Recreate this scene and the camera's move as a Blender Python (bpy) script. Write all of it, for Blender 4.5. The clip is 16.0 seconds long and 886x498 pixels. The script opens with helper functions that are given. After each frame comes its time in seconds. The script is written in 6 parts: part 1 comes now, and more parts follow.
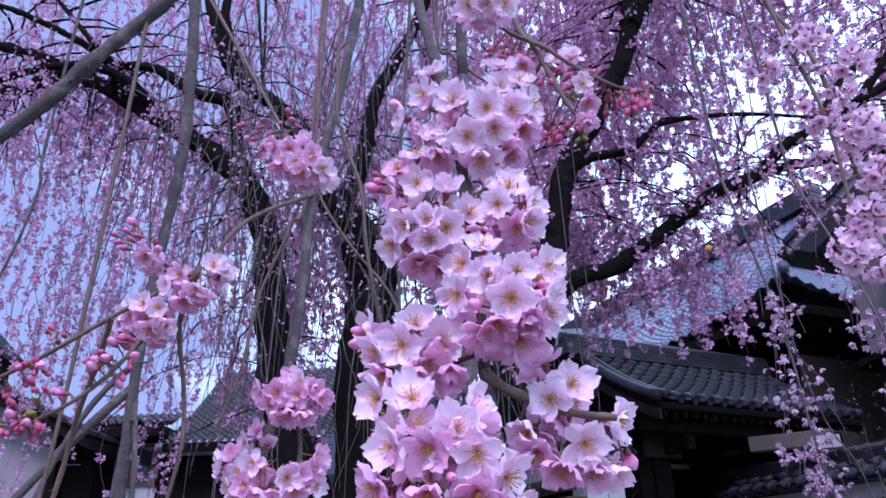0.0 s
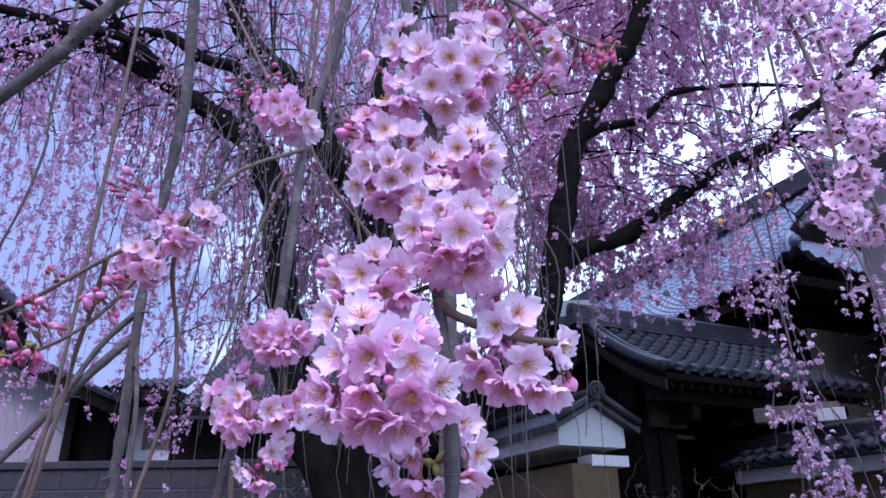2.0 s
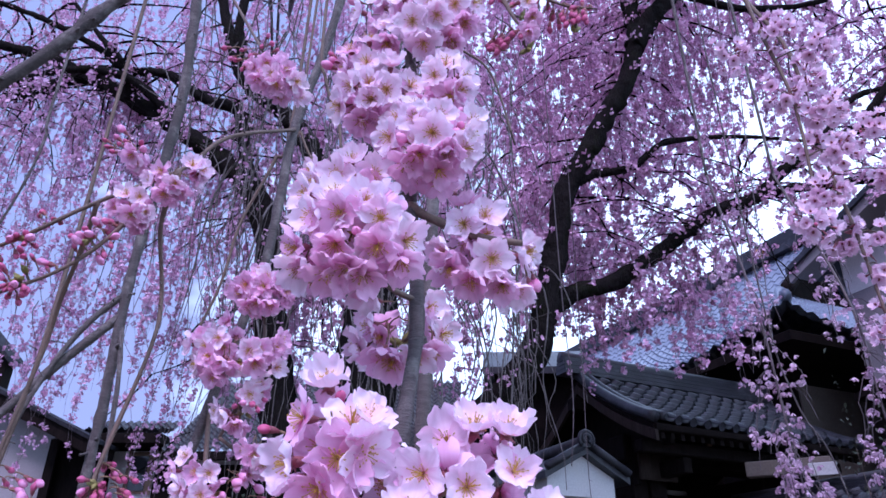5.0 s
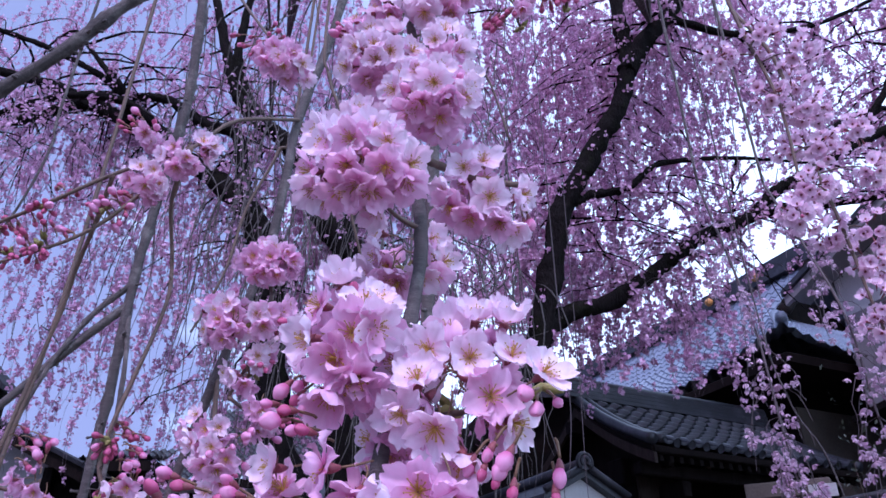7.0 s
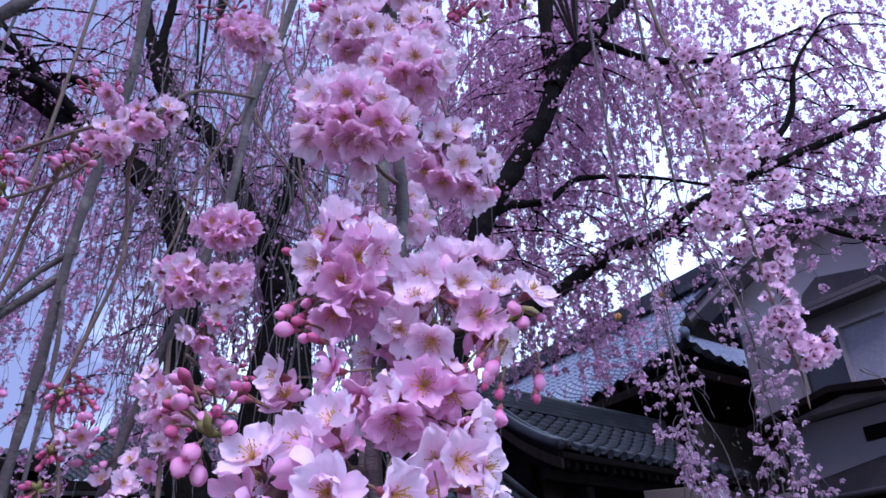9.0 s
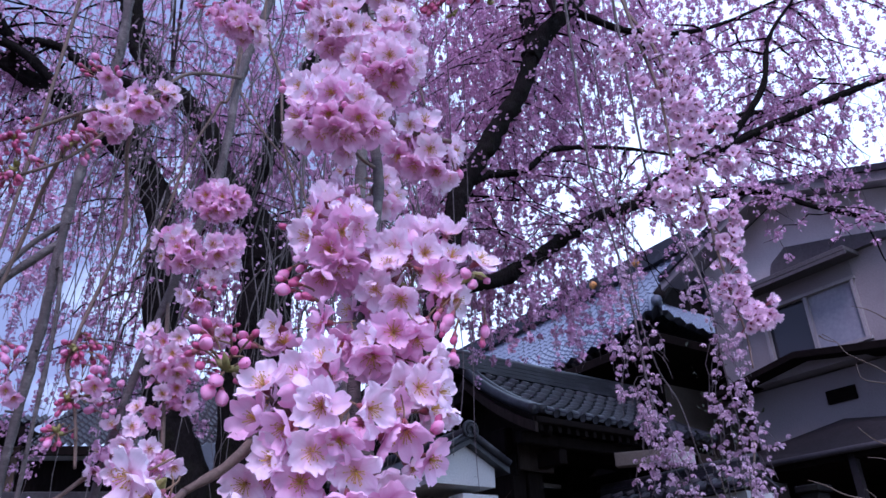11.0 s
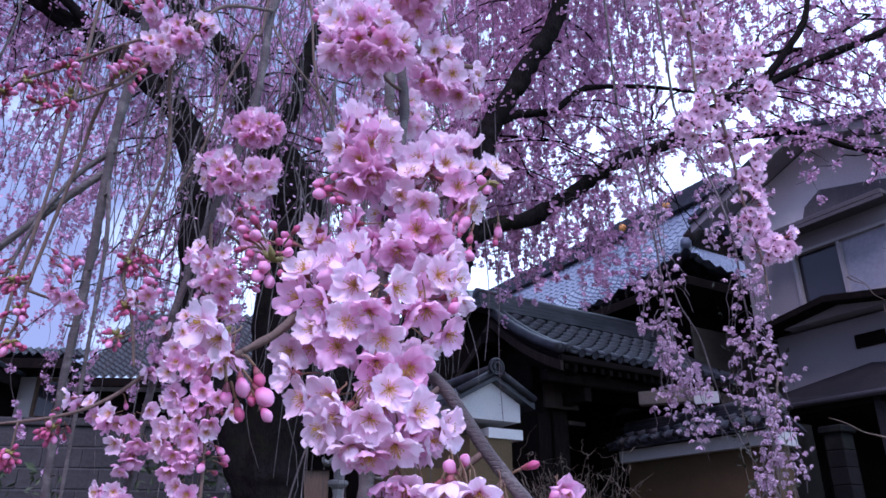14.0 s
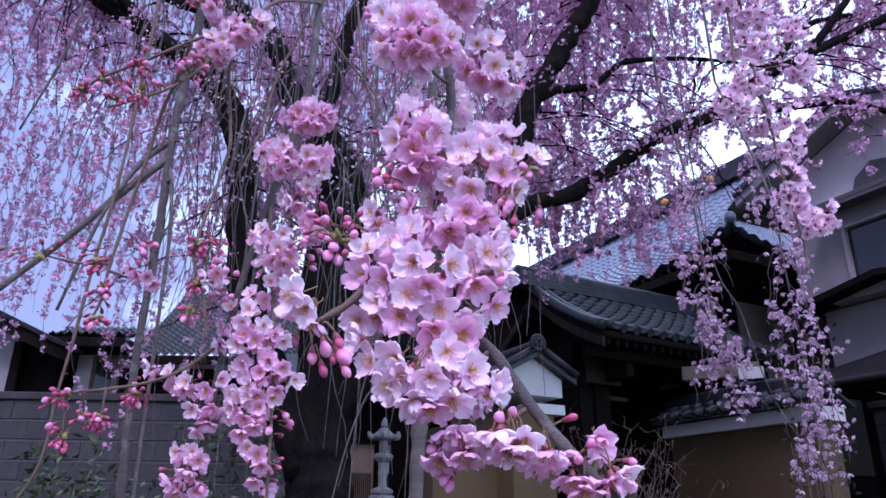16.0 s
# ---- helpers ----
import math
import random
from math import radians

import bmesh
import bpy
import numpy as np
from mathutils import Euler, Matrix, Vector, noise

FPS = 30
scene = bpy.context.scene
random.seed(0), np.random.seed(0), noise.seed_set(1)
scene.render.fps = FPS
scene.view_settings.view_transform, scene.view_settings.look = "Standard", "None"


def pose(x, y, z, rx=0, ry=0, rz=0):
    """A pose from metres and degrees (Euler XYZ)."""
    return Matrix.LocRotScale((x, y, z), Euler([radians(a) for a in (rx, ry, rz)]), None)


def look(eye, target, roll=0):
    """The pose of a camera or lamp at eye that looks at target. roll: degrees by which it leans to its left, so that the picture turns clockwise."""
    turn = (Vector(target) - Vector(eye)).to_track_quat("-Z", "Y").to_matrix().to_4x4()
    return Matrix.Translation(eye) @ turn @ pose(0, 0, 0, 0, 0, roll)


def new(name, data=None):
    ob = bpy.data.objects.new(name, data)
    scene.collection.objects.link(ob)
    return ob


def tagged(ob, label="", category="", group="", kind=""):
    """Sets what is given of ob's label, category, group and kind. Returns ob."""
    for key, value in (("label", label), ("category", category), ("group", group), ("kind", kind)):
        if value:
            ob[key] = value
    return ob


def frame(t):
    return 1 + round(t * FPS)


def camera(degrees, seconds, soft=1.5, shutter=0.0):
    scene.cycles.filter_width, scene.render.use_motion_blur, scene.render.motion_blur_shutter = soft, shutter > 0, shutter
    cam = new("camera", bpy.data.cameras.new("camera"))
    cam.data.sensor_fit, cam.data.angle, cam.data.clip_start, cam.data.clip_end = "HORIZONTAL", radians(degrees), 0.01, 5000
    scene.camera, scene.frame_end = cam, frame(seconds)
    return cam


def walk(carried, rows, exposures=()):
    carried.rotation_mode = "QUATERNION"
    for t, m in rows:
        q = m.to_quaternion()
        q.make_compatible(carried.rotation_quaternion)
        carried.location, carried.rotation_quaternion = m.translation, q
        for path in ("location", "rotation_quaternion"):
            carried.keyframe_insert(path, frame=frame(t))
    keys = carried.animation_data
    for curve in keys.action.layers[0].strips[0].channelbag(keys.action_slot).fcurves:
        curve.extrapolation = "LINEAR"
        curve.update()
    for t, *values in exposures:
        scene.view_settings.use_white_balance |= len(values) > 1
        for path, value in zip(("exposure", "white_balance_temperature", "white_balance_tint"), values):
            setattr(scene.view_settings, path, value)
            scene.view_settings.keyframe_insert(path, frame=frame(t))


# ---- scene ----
cam = camera(63.5, 16.0, soft=1.6)
PATH = [
    (0, (0.0000, 0.0000, 1.5500), (-0.1139, 1.8116, 2.3896), -1.46),
    (0.5, (0.0273, -0.0248, 1.5434), (-0.0982, 1.7979, 2.3570), -0.78),
    (1, (0.0449, -0.0181, 1.5292), (-0.1031, 1.8119, 2.3226), -0.81),
    (1.5, (0.0438, -0.0174, 1.5222), (-0.1026, 1.8191, 2.3006), -0.73),
    (2, (0.0436, -0.0233, 1.5084), (-0.1089, 1.8174, 2.2755), -0.38),
    (2.5, (0.0523, -0.0296, 1.4840), (-0.1101, 1.8067, 2.2597), -0.21),
    (3, (0.0471, -0.0368, 1.4669), (-0.1161, 1.7962, 2.2500), 0.40),
    (3.5, (0.0377, -0.0249, 1.4556), (-0.1112, 1.8042, 2.2508), 0.50),
    (4, (0.0482, -0.0100, 1.4374), (-0.0881, 1.8081, 2.2594), 0.21),
    (4.2, (0.0590, -0.0077, 1.4284), (-0.0848, 1.8022, 2.2672), 0.57),
    (6.3, (0.0609, 0.0065, 1.3238), (-0.0508, 1.7568, 2.2851), 0.65),
    (6.5, (0.0728, 0.0033, 1.3165), (-0.0658, 1.7504, 2.2800), 0.46),
    (7, (0.0566, -0.0019, 1.3033), (-0.0617, 1.7407, 2.2775), 0.30),
    (7.5, (0.0316, -0.0101, 1.2936), (-0.0346, 1.7320, 2.2736), 0.18),
    (8, (0.0233, -0.0118, 1.2748), (0.0223, 1.7260, 2.2648), -0.35),
    (8.5, (0.0170, -0.0193, 1.2546), (0.0732, 1.7152, 2.2488), -0.22),
    (9, (0.0099, -0.0280, 1.2392), (0.1201, 1.7049, 2.2317), -0.65),
    (9.2, (0.0060, -0.0322, 1.2393), (0.1372, 1.7001, 2.2304), -0.72),
    (11.3, (0.0128, -0.1476, 1.1812), (0.1894, 1.6334, 2.0739), -1.11),
    (11.5, (0.0119, -0.1617, 1.1757), (0.1822, 1.6266, 2.0549), -0.15),
    (12, (0.0080, -0.1825, 1.1635), (0.1744, 1.6225, 2.0088), -0.00),
    (12.5, (0.0199, -0.1843, 1.1546), (0.1737, 1.6330, 1.9754), 0.11),
    (13, (0.0236, -0.1802, 1.1421), (0.1608, 1.6481, 1.9412), -0.06),
    (13.5, (0.0156, -0.1764, 1.1432), (0.1353, 1.6624, 1.9206), 0.18),
    (14, (0.0164, -0.1735, 1.1357), (0.1118, 1.6700, 1.9053), 0.17),
    (14.5, (0.0401, -0.1689, 1.1219), (0.0982, 1.6811, 1.8796), 0.35),
    (15, (0.0567, -0.2115, 1.1204), (0.0723, 1.6487, 1.8547), 0.97),
    (15.5, (0.0339, -0.2206, 1.1228), (0.0311, 1.6454, 1.8425), 1.00),
    (16, (0.0070, -0.2369, 1.1122), (-0.0081, 1.6326, 1.8227), 0.69),
]
walk(cam, [(t, look(eye, target, roll)) for t, eye, target, roll in PATH],
     exposures=[(0.0, 0.56, 5640, 56.3), (4.2, 0.66, 5640, 56.3), (6.5, 0.51, 5660, 57.3), (8.0, 0.42, 5670, 57.3), (9.2, 0.38, 5690, 57.3), (11.3, 0.38, 5720, 56.8), (13.5, 0.49, 5740, 56.3), (16.0, 0.62, 5750, 56.3)])

# ---- sky and sun: a bright overcast evening ----
world = bpy.data.worlds.new("overcast_sky")
scene.world = world
world.use_nodes = True
wt = world.node_tree
wt.nodes.clear()


def wnode(kind, **sets):
    n = wt.nodes.new(kind)
    for k, v in sets.items():
        n.inputs[k].default_value = v
    return n


w_out = wt.nodes.new("ShaderNodeOutputWorld")
w_bg = wnode("ShaderNodeBackground", Strength=0.10)
w_sky = wt.nodes.new("ShaderNodeTexSky")
w_sky.sky_type, w_sky.sun_disc = "NISHITA", False
w_sky.sun_elevation, w_sky.sun_rotation = radians(52), radians(195)
w_co = wt.nodes.new("ShaderNodeTexCoord")
w_map = wt.nodes.new("ShaderNodeMapping")
w_map.inputs["Scale"].default_value = (1.0, 1.0, 2.2)
w_map.inputs["Location"].default_value = (0.3, 0.9, 0.1)
w_noise = wnode("ShaderNodeTexNoise", Scale=2.4, Detail=6.0, Roughness=0.55)
w_sep = wt.nodes.new("ShaderNodeSeparateXYZ")
w_side = wt.nodes.new("ShaderNodeMath")
w_side.operation = "MULTIPLY_ADD"
w_side.inputs[1].default_value, w_side.inputs[2].default_value = 0.42, -0.06
w_sum = wt.nodes.new("ShaderNodeMath")
w_ramp = wt.nodes.new("ShaderNodeValToRGB")
w_ramp.color_ramp.elements[0].position, w_ramp.color_ramp.elements[0].color = 0.32, (2.35, 3.55, 4.65, 1)
w_ramp.color_ramp.elements[1].position, w_ramp.color_ramp.elements[1].color = 0.58, (8.6, 13.8, 13.7, 1)
w_mix = wt.nodes.new("ShaderNodeMix")
w_mix.data_type = "RGBA"
w_mix.inputs[0].default_value = 0.92
wt.links.new(w_co.outputs["Generated"], w_map.inputs["Vector"])
wt.links.new(w_co.outputs["Generated"], w_sep.inputs["Vector"])
wt.links.new(w_sep.outputs["X"], w_side.inputs[0])
wt.links.new(w_map.outputs["Vector"], w_noise.inputs["Vector"])
wt.links.new(w_noise.outputs["Fac"], w_sum.inputs[0])
wt.links.new(w_side.outputs[0], w_sum.inputs[1])
w_low = wt.nodes.new("ShaderNodeMapRange")
for k, v in (("From Min", 0.22), ("From Max", 0.46), ("To Min", 0.07), ("To Max", 0.0)):
    w_low.inputs[k].default_value = v
w_all = wt.nodes.new("ShaderNodeMath")
wt.links.new(w_sep.outputs["Z"], w_low.inputs["Value"])
wt.links.new(w_sum.outputs[0], w_all.inputs[0])
wt.links.new(w_low.outputs["Result"], w_all.inputs[1])
wt.links.new(w_all.outputs[0], w_ramp.inputs["Fac"])
wt.links.new(w_sky.outputs["Color"], w_mix.inputs[6])
wt.links.new(w_ramp.outputs["Color"], w_mix.inputs[7])
wt.links.new(w_mix.outputs[2], w_bg.inputs["Color"])
wt.links.new(w_bg.outputs["Background"], w_out.inputs["Surface"])

sun_data = bpy.data.lights.new("sun", "SUN")
sun_data.energy, sun_data.angle, sun_data.color = 1.7, radians(16), (1.0, 0.96, 0.93)
sun = new("sun", sun_data)
sun.matrix_world = look((-1.5, -5.0, 8.5), (0.0, 0.5, 1.5))


# ---- materials ----
def material(name, rough=0.7, metal=0.0):
    m = bpy.data.materials.new(name)
    m.use_nodes = True
    nt = m.node_tree
    b = nt.nodes["Principled BSDF"]
    b.inputs["Roughness"].default_value, b.inputs["Metallic"].default_value = rough, metal
    return m, nt, b


def node(nt, kind, **sets):
    n = nt.nodes.new(kind)
    for k, v in sets.items():
        n.inputs[k].default_value = v
    return n


def ramp(nt, fac, stops):
    r = nt.nodes.new("ShaderNodeValToRGB")
    el = r.color_ramp.elements
    el[0].position, el[0].color = stops[0][0], (*stops[0][1], 1)
    el[1].position, el[1].color = stops[-1][0], (*stops[-1][1], 1)
    for p, c in stops[1:-1]:
        e = el.new(p)
        e.color = (*c, 1)
    nt.links.new(fac, r.inputs["Fac"])
    return r.outputs["Color"]


def mixed(nt, fac, a, b, mode="MIX"):
    m = nt.nodes.new("ShaderNodeMix")
    m.data_type, m.blend_type = "RGBA", mode
    for sock, val in ((m.inputs[0], fac), (m.inputs[6], a), (m.inputs[7], b)):
        if isinstance(val, bpy.types.NodeSocket):
            nt.links.new(val, sock)
        elif isinstance(val, tuple):
            sock.default_value = (*val, 1)
        else:
            sock.default_value = val
    return m.outputs[2]


def surface(name, dark, light, scale, rough=0.75, bump=0.3, fine=8.0, stain=None, stretch=(1, 1, 1), depth=0.01, gloss=0.5):
    """A two-scale mottled surface with relief, in object coordinates (metres)."""
    m, nt, b = material(name, rough)
    b.inputs["Specular IOR Level"].default_value = gloss
    co = nt.nodes.new("ShaderNodeTexCoord")
    mp = nt.nodes.new("ShaderNodeMapping")
    mp.inputs["Scale"].default_value = stretch
    nt.links.new(co.outputs["Object"], mp.inputs["Vector"])
    big = node(nt, "ShaderNodeTexNoise", Scale=scale, Detail=6.0, Roughness=0.6)
    small = node(nt, "ShaderNodeTexNoise", Scale=scale * fine, Detail=4.0, Roughness=0.6)
    for n in (big, small):
        nt.links.new(mp.outputs["Vector"], n.inputs["Vector"])
    c1 = ramp(nt, big.outputs["Fac"], [(0.3, dark), (0.7, light)])
    c2 = ramp(nt, small.outputs["Fac"], [(0.3, tuple(v * 0.7 for v in dark)), (0.7, light)])
    col = mixed(nt, 0.45, c1, c2)
    info = nt.nodes.new("ShaderNodeObjectInfo")
    vary = ramp(nt, info.outputs["Random"], [(0.0, (0.82, 0.82, 0.84)), (1.0, (1.1, 1.1, 1.08))])
    col = mixed(nt, 1.0, col, vary, "MULTIPLY")
    if stain:
        sn = node(nt, "ShaderNodeTexNoise", Scale=scale * 0.5, Detail=8.0, Roughness=0.7)
        nt.links.new(co.outputs["Object"], sn.inputs["Vector"])
        f = ramp(nt, sn.outputs["Fac"], [(0.52, (0, 0, 0)), (0.68, (0.8, 0.8, 0.8))])
        col = mixed(nt, f, col, stain)
    nt.links.new(col, b.inputs["Base Color"])
    bp = node(nt, "ShaderNodeBump", Strength=bump, Distance=depth)
    nt.links.new(small.outputs["Fac"], bp.inputs["Height"])
    nt.links.new(bp.outputs["Normal"], b.inputs["Normal"])
    return m


def petal_material(name, tip, mid, base, length, through_part=0.35, radial=False):
    """Petal tissue: deeper at the claw, paler at the rim, faint veins; light passes through it."""
    m, nt, b = material(name, 0.55)
    co = nt.nodes.new("ShaderNodeTexCoord")
    sep = nt.nodes.new("ShaderNodeSeparateXYZ")
    nt.links.new(co.outputs["Object"], sep.inputs["Vector"])
    d = nt.nodes.new("ShaderNodeMath")
    d.operation = "DIVIDE"
    reach = sep.outputs["X"]
    if radial:
        far = nt.nodes.new("ShaderNodeVectorMath")
        far.operation = "LENGTH"
        nt.links.new(co.outputs["Object"], far.inputs[0])
        reach = far.outputs["Value"]
    nt.links.new(reach, d.inputs[0])
    d.inputs[1].default_value = length
    col = ramp(nt, d.outputs[0], [(0.0, base), (0.13, mid), (0.46, tip), (1.0, tuple(min(1, v * 1.03) for v in tip))])
    veins = node(nt, "ShaderNodeTexNoise", Scale=260.0, Detail=3.0, Roughness=0.6)
    mp = nt.nodes.new("ShaderNodeMapping")
    mp.inputs["Scale"].default_value = (0.18, 2.2, 1.0)
    nt.links.new(co.outputs["Object"], mp.inputs["Vector"])
    nt.links.new(mp.outputs["Vector"], veins.inputs["Vector"])
    vc = ramp(nt, veins.outputs["Fac"], [(0.3, (0.86, 0.72, 0.8)), (0.65, (1.0, 1.0, 1.0))])
    col = mixed(nt, 0.4, col, vc, "MULTIPLY")
    info = nt.nodes.new("ShaderNodeObjectInfo")
    vary = ramp(nt, info.outputs["Random"], [(0.0, (0.98, 0.87, 0.92)), (0.45, (1.0, 0.97, 0.985)), (1.0, (1.0, 1.0, 1.0))])
    col = mixed(nt, 1.0, col, vary, "MULTIPLY")
    nt.links.new(col, b.inputs["Base Color"])
    bp = node(nt, "ShaderNodeBump", Strength=0.25, Distance=0.0006)
    nt.links.new(veins.outputs["Fac"], bp.inputs["Height"])
    nt.links.new(bp.outputs["Normal"], b.inputs["Normal"])
    tr = nt.nodes.new("ShaderNodeBsdfTranslucent")
    nt.links.new(col, tr.inputs["Color"])
    mx = nt.nodes.new("ShaderNodeMixShader")
    mx.inputs["Fac"].default_value = through_part
    out = nt.nodes["Material Output"]
    nt.links.new(b.outputs["BSDF"], mx.inputs[1])
    nt.links.new(tr.outputs["BSDF"], mx.inputs[2])
    nt.links.new(mx.outputs[0], out.inputs["Surface"])
    return m


def cloud_material(name, dark, light, through_part=0.3):
    """Small far blossoms: every clump a little different."""
    m, nt, b = material(name, 0.65)
    geo = nt.nodes.new("ShaderNodeNewGeometry")
    col = ramp(nt, geo.outputs["Random Per Island"], [(0.0, dark), (0.6, light), (1.0, tuple(min(1, v * 1.1) for v in light))])
    nt.links.new(col, b.inputs["Base Color"])
    tr = nt.nodes.new("ShaderNodeBsdfTranslucent")
    nt.links.new(col, tr.inputs["Color"])
    mx = nt.nodes.new("ShaderNodeMixShader")
    mx.inputs["Fac"].default_value = through_part
    out = nt.nodes["Material Output"]
    nt.links.new(b.outputs["BSDF"], mx.inputs[1])
    nt.links.new(tr.outputs["BSDF"], mx.inputs[2])
    nt.links.new(mx.outputs[0], out.inputs["Surface"])
    return m


PETAL = petal_material("petal_pink", (1.0, 0.855, 0.965), (0.97, 0.70, 0.86), (0.85, 0.44, 0.58), 0.0175)
# deeper pink: natural variety, and painted-in shade on down-turned and back flowers
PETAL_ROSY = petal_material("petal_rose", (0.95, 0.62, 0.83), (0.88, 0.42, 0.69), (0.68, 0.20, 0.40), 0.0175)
MID_PETAL = petal_material("petal_pink_far", (0.93, 0.74, 0.87), (0.90, 0.65, 0.81), (0.78, 0.42, 0.60), 0.0175, 0.35, True)
BUD = petal_material("bud_rose", (0.95, 0.46, 0.70), (0.72, 0.13, 0.35), (0.40, 0.035, 0.12), 0.021, 0.25, True)
BUD_DARK = petal_material("bud_crimson", (0.66, 0.14, 0.29), (0.44, 0.045, 0.13), (0.24, 0.025, 0.06), 0.015, 0.2, True)
CALYX = surface("calyx_red", (0.20, 0.04, 0.06), (0.34, 0.09, 0.10), 300, 0.55, 0.2)
STALK = surface("flower_stalk", (0.15, 0.075, 0.045), (0.25, 0.15, 0.08), 300, 0.6, 0.2)
PALE_WOOD = surface("tan_door_timber", (0.26, 0.17, 0.11), (0.40, 0.28, 0.19), 6, 0.65, 0.3, 6, None, (1, 1, 0.15))
# darker copy of the ochre plaster: the wing wall's shade is in its colour
DARK_OCHRE = surface("shaded_ochre_plaster", (0.050, 0.030, 0.011), (0.085, 0.054, 0.023), 2.0, 0.9, 0.25, 20, (0.05, 0.034, 0.016))
DARK_LEAF = surface("dark_sapling_leaf", (0.008, 0.014, 0.006), (0.03, 0.045, 0.016), 30, 0.5, 0.1)
STAMEN = surface("stamen_yellow", (0.50, 0.26, 0.03), (0.70, 0.46, 0.08), 400, 0.6, 0.1)
SCALE = surface("bud_scale_green", (0.16, 0.15, 0.04), (0.32, 0.28, 0.08), 200, 0.6, 0.2)
TWIG = surface("twig_bark", (0.042, 0.034, 0.033), (0.13, 0.105, 0.102), 45, 0.7, 0.9, 5, (0.24, 0.215, 0.20), (0.7, 0.7, 4.0), 0.003)
SHOOT = surface("young_twig", (0.085, 0.052, 0.040), (0.18, 0.118, 0.088), 50, 0.7, 0.4, 6, depth=0.002)
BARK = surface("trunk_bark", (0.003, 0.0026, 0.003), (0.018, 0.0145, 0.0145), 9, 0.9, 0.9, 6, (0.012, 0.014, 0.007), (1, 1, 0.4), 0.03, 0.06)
FINE = surface("hanging_twig_bark", (0.06, 0.045, 0.05), (0.14, 0.11, 0.115), 20, 0.8, 0.2)
FAR_PINK = cloud_material("far_blossom", (0.54, 0.255, 0.44), (0.79, 0.505, 0.70), 0.3)
MID_PINK = cloud_material("middle_blossom", (0.49, 0.29, 0.43), (0.70, 0.50, 0.63), 0.35)
TILE = surface("roof_tile_grey", (0.009, 0.010, 0.014), (0.027, 0.030, 0.041), 6, 0.5, 0.3, 8, (0.055, 0.06, 0.07))
SLATE = surface("dull_dark_tile", (0.014, 0.014, 0.018), (0.04, 0.042, 0.05), 6, 0.85, 0.3, 8, None, (1, 1, 1), 0.01, 0.1)
HALL_TILE = surface("hall_tile_blue_grey", (0.11, 0.15, 0.21), (0.22, 0.28, 0.36), 3, 0.33, 0.2, 10)
PLASTER = surface("white_plaster", (0.62, 0.62, 0.62), (0.80, 0.80, 0.79), 2.5, 0.85, 0.15, 20, (0.55, 0.54, 0.52))
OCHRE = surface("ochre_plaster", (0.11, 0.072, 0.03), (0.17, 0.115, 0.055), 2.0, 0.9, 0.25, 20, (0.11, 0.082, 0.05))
# near-black: shade inside the gate, under eaves and in the porch is coloured in
WOOD = surface("shade_dark_timber", (0.005, 0.004, 0.004), (0.018, 0.013, 0.012), 6, 0.85, 0.4, 6, None, (1, 1, 0.2), 0.01, 0.06)
GATE_TIMBER = surface("weathered_gate_timber", (0.022, 0.016, 0.014), (0.055, 0.042, 0.036), 6, 0.85, 0.4, 6, None, (1, 1, 0.2), 0.01, 0.1)
# a darker, greyer version of the white plaster
GREY_WHITE = surface("grey_white_render", (0.40, 0.40, 0.41), (0.54, 0.54, 0.54), 2.0, 0.9, 0.15, 20, (0.36, 0.36, 0.35))
TAN = surface("tan_plaster", (0.12, 0.098, 0.080), (0.19, 0.158, 0.13), 2.0, 0.9, 0.2, 20)
SHEET = surface("sheet_roof", (0.02, 0.019, 0.02), (0.042, 0.039, 0.043), 3, 0.65, 0.15, gloss=0.25)
DOORWOOD = surface("brown_timber", (0.12, 0.07, 0.045), (0.22, 0.14, 0.09), 6, 0.6, 0.3, 6, None, (1, 1, 0.15))
HOUSE = surface("house_render", (0.27, 0.255, 0.27), (0.37, 0.355, 0.365), 1.6, 0.9, 0.2, 30, (0.24, 0.23, 0.24))
HOUSE_TRIM = surface("house_trim", (0.075, 0.07, 0.075), (0.12, 0.115, 0.12), 3, 0.7, 0.1)
ALU = surface("aluminium_frame", (0.30, 0.29, 0.29), (0.42, 0.41, 0.41), 8, 0.4, 0.05)
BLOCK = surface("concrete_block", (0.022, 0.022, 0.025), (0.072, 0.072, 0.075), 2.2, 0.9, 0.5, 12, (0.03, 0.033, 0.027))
# pillar's copy of the block: darkened for stains and for the tree's shade
DARK_BLOCK = surface("shaded_stained_block", (0.005, 0.005, 0.006), (0.016, 0.016, 0.017), 3, 0.9, 0.4, 12, (0.02, 0.024, 0.018), gloss=0.1)
STONE = surface("lantern_granite", (0.19, 0.19, 0.19), (0.36, 0.36, 0.35), 12, 0.85, 0.4, 10, (0.2, 0.22, 0.18))
SOIL = surface("garden_soil", (0.06, 0.05, 0.035), (0.13, 0.11, 0.08), 3, 0.95, 0.5, 10, (0.06, 0.09, 0.03))
LEAF = surface("shrub_leaf", (0.018, 0.035, 0.012), (0.055, 0.09, 0.03), 30, 0.5, 0.1)
DRY = surface("bare_shrub_twig", (0.08, 0.06, 0.045), (0.16, 0.12, 0.09), 20, 0.8, 0.2)
COPPER = surface("orange_ornament", (0.50, 0.20, 0.04), (0.72, 0.34, 0.08), 20, 0.5, 0.1)

glass_m, glass_nt, glass_b = material("window_glass", 0.08)
glass_b.inputs["Base Color"].default_value = (0.03, 0.032, 0.04, 1)
glass_b.inputs["Specular IOR Level"].default_value = 0.5
GLASS = glass_m
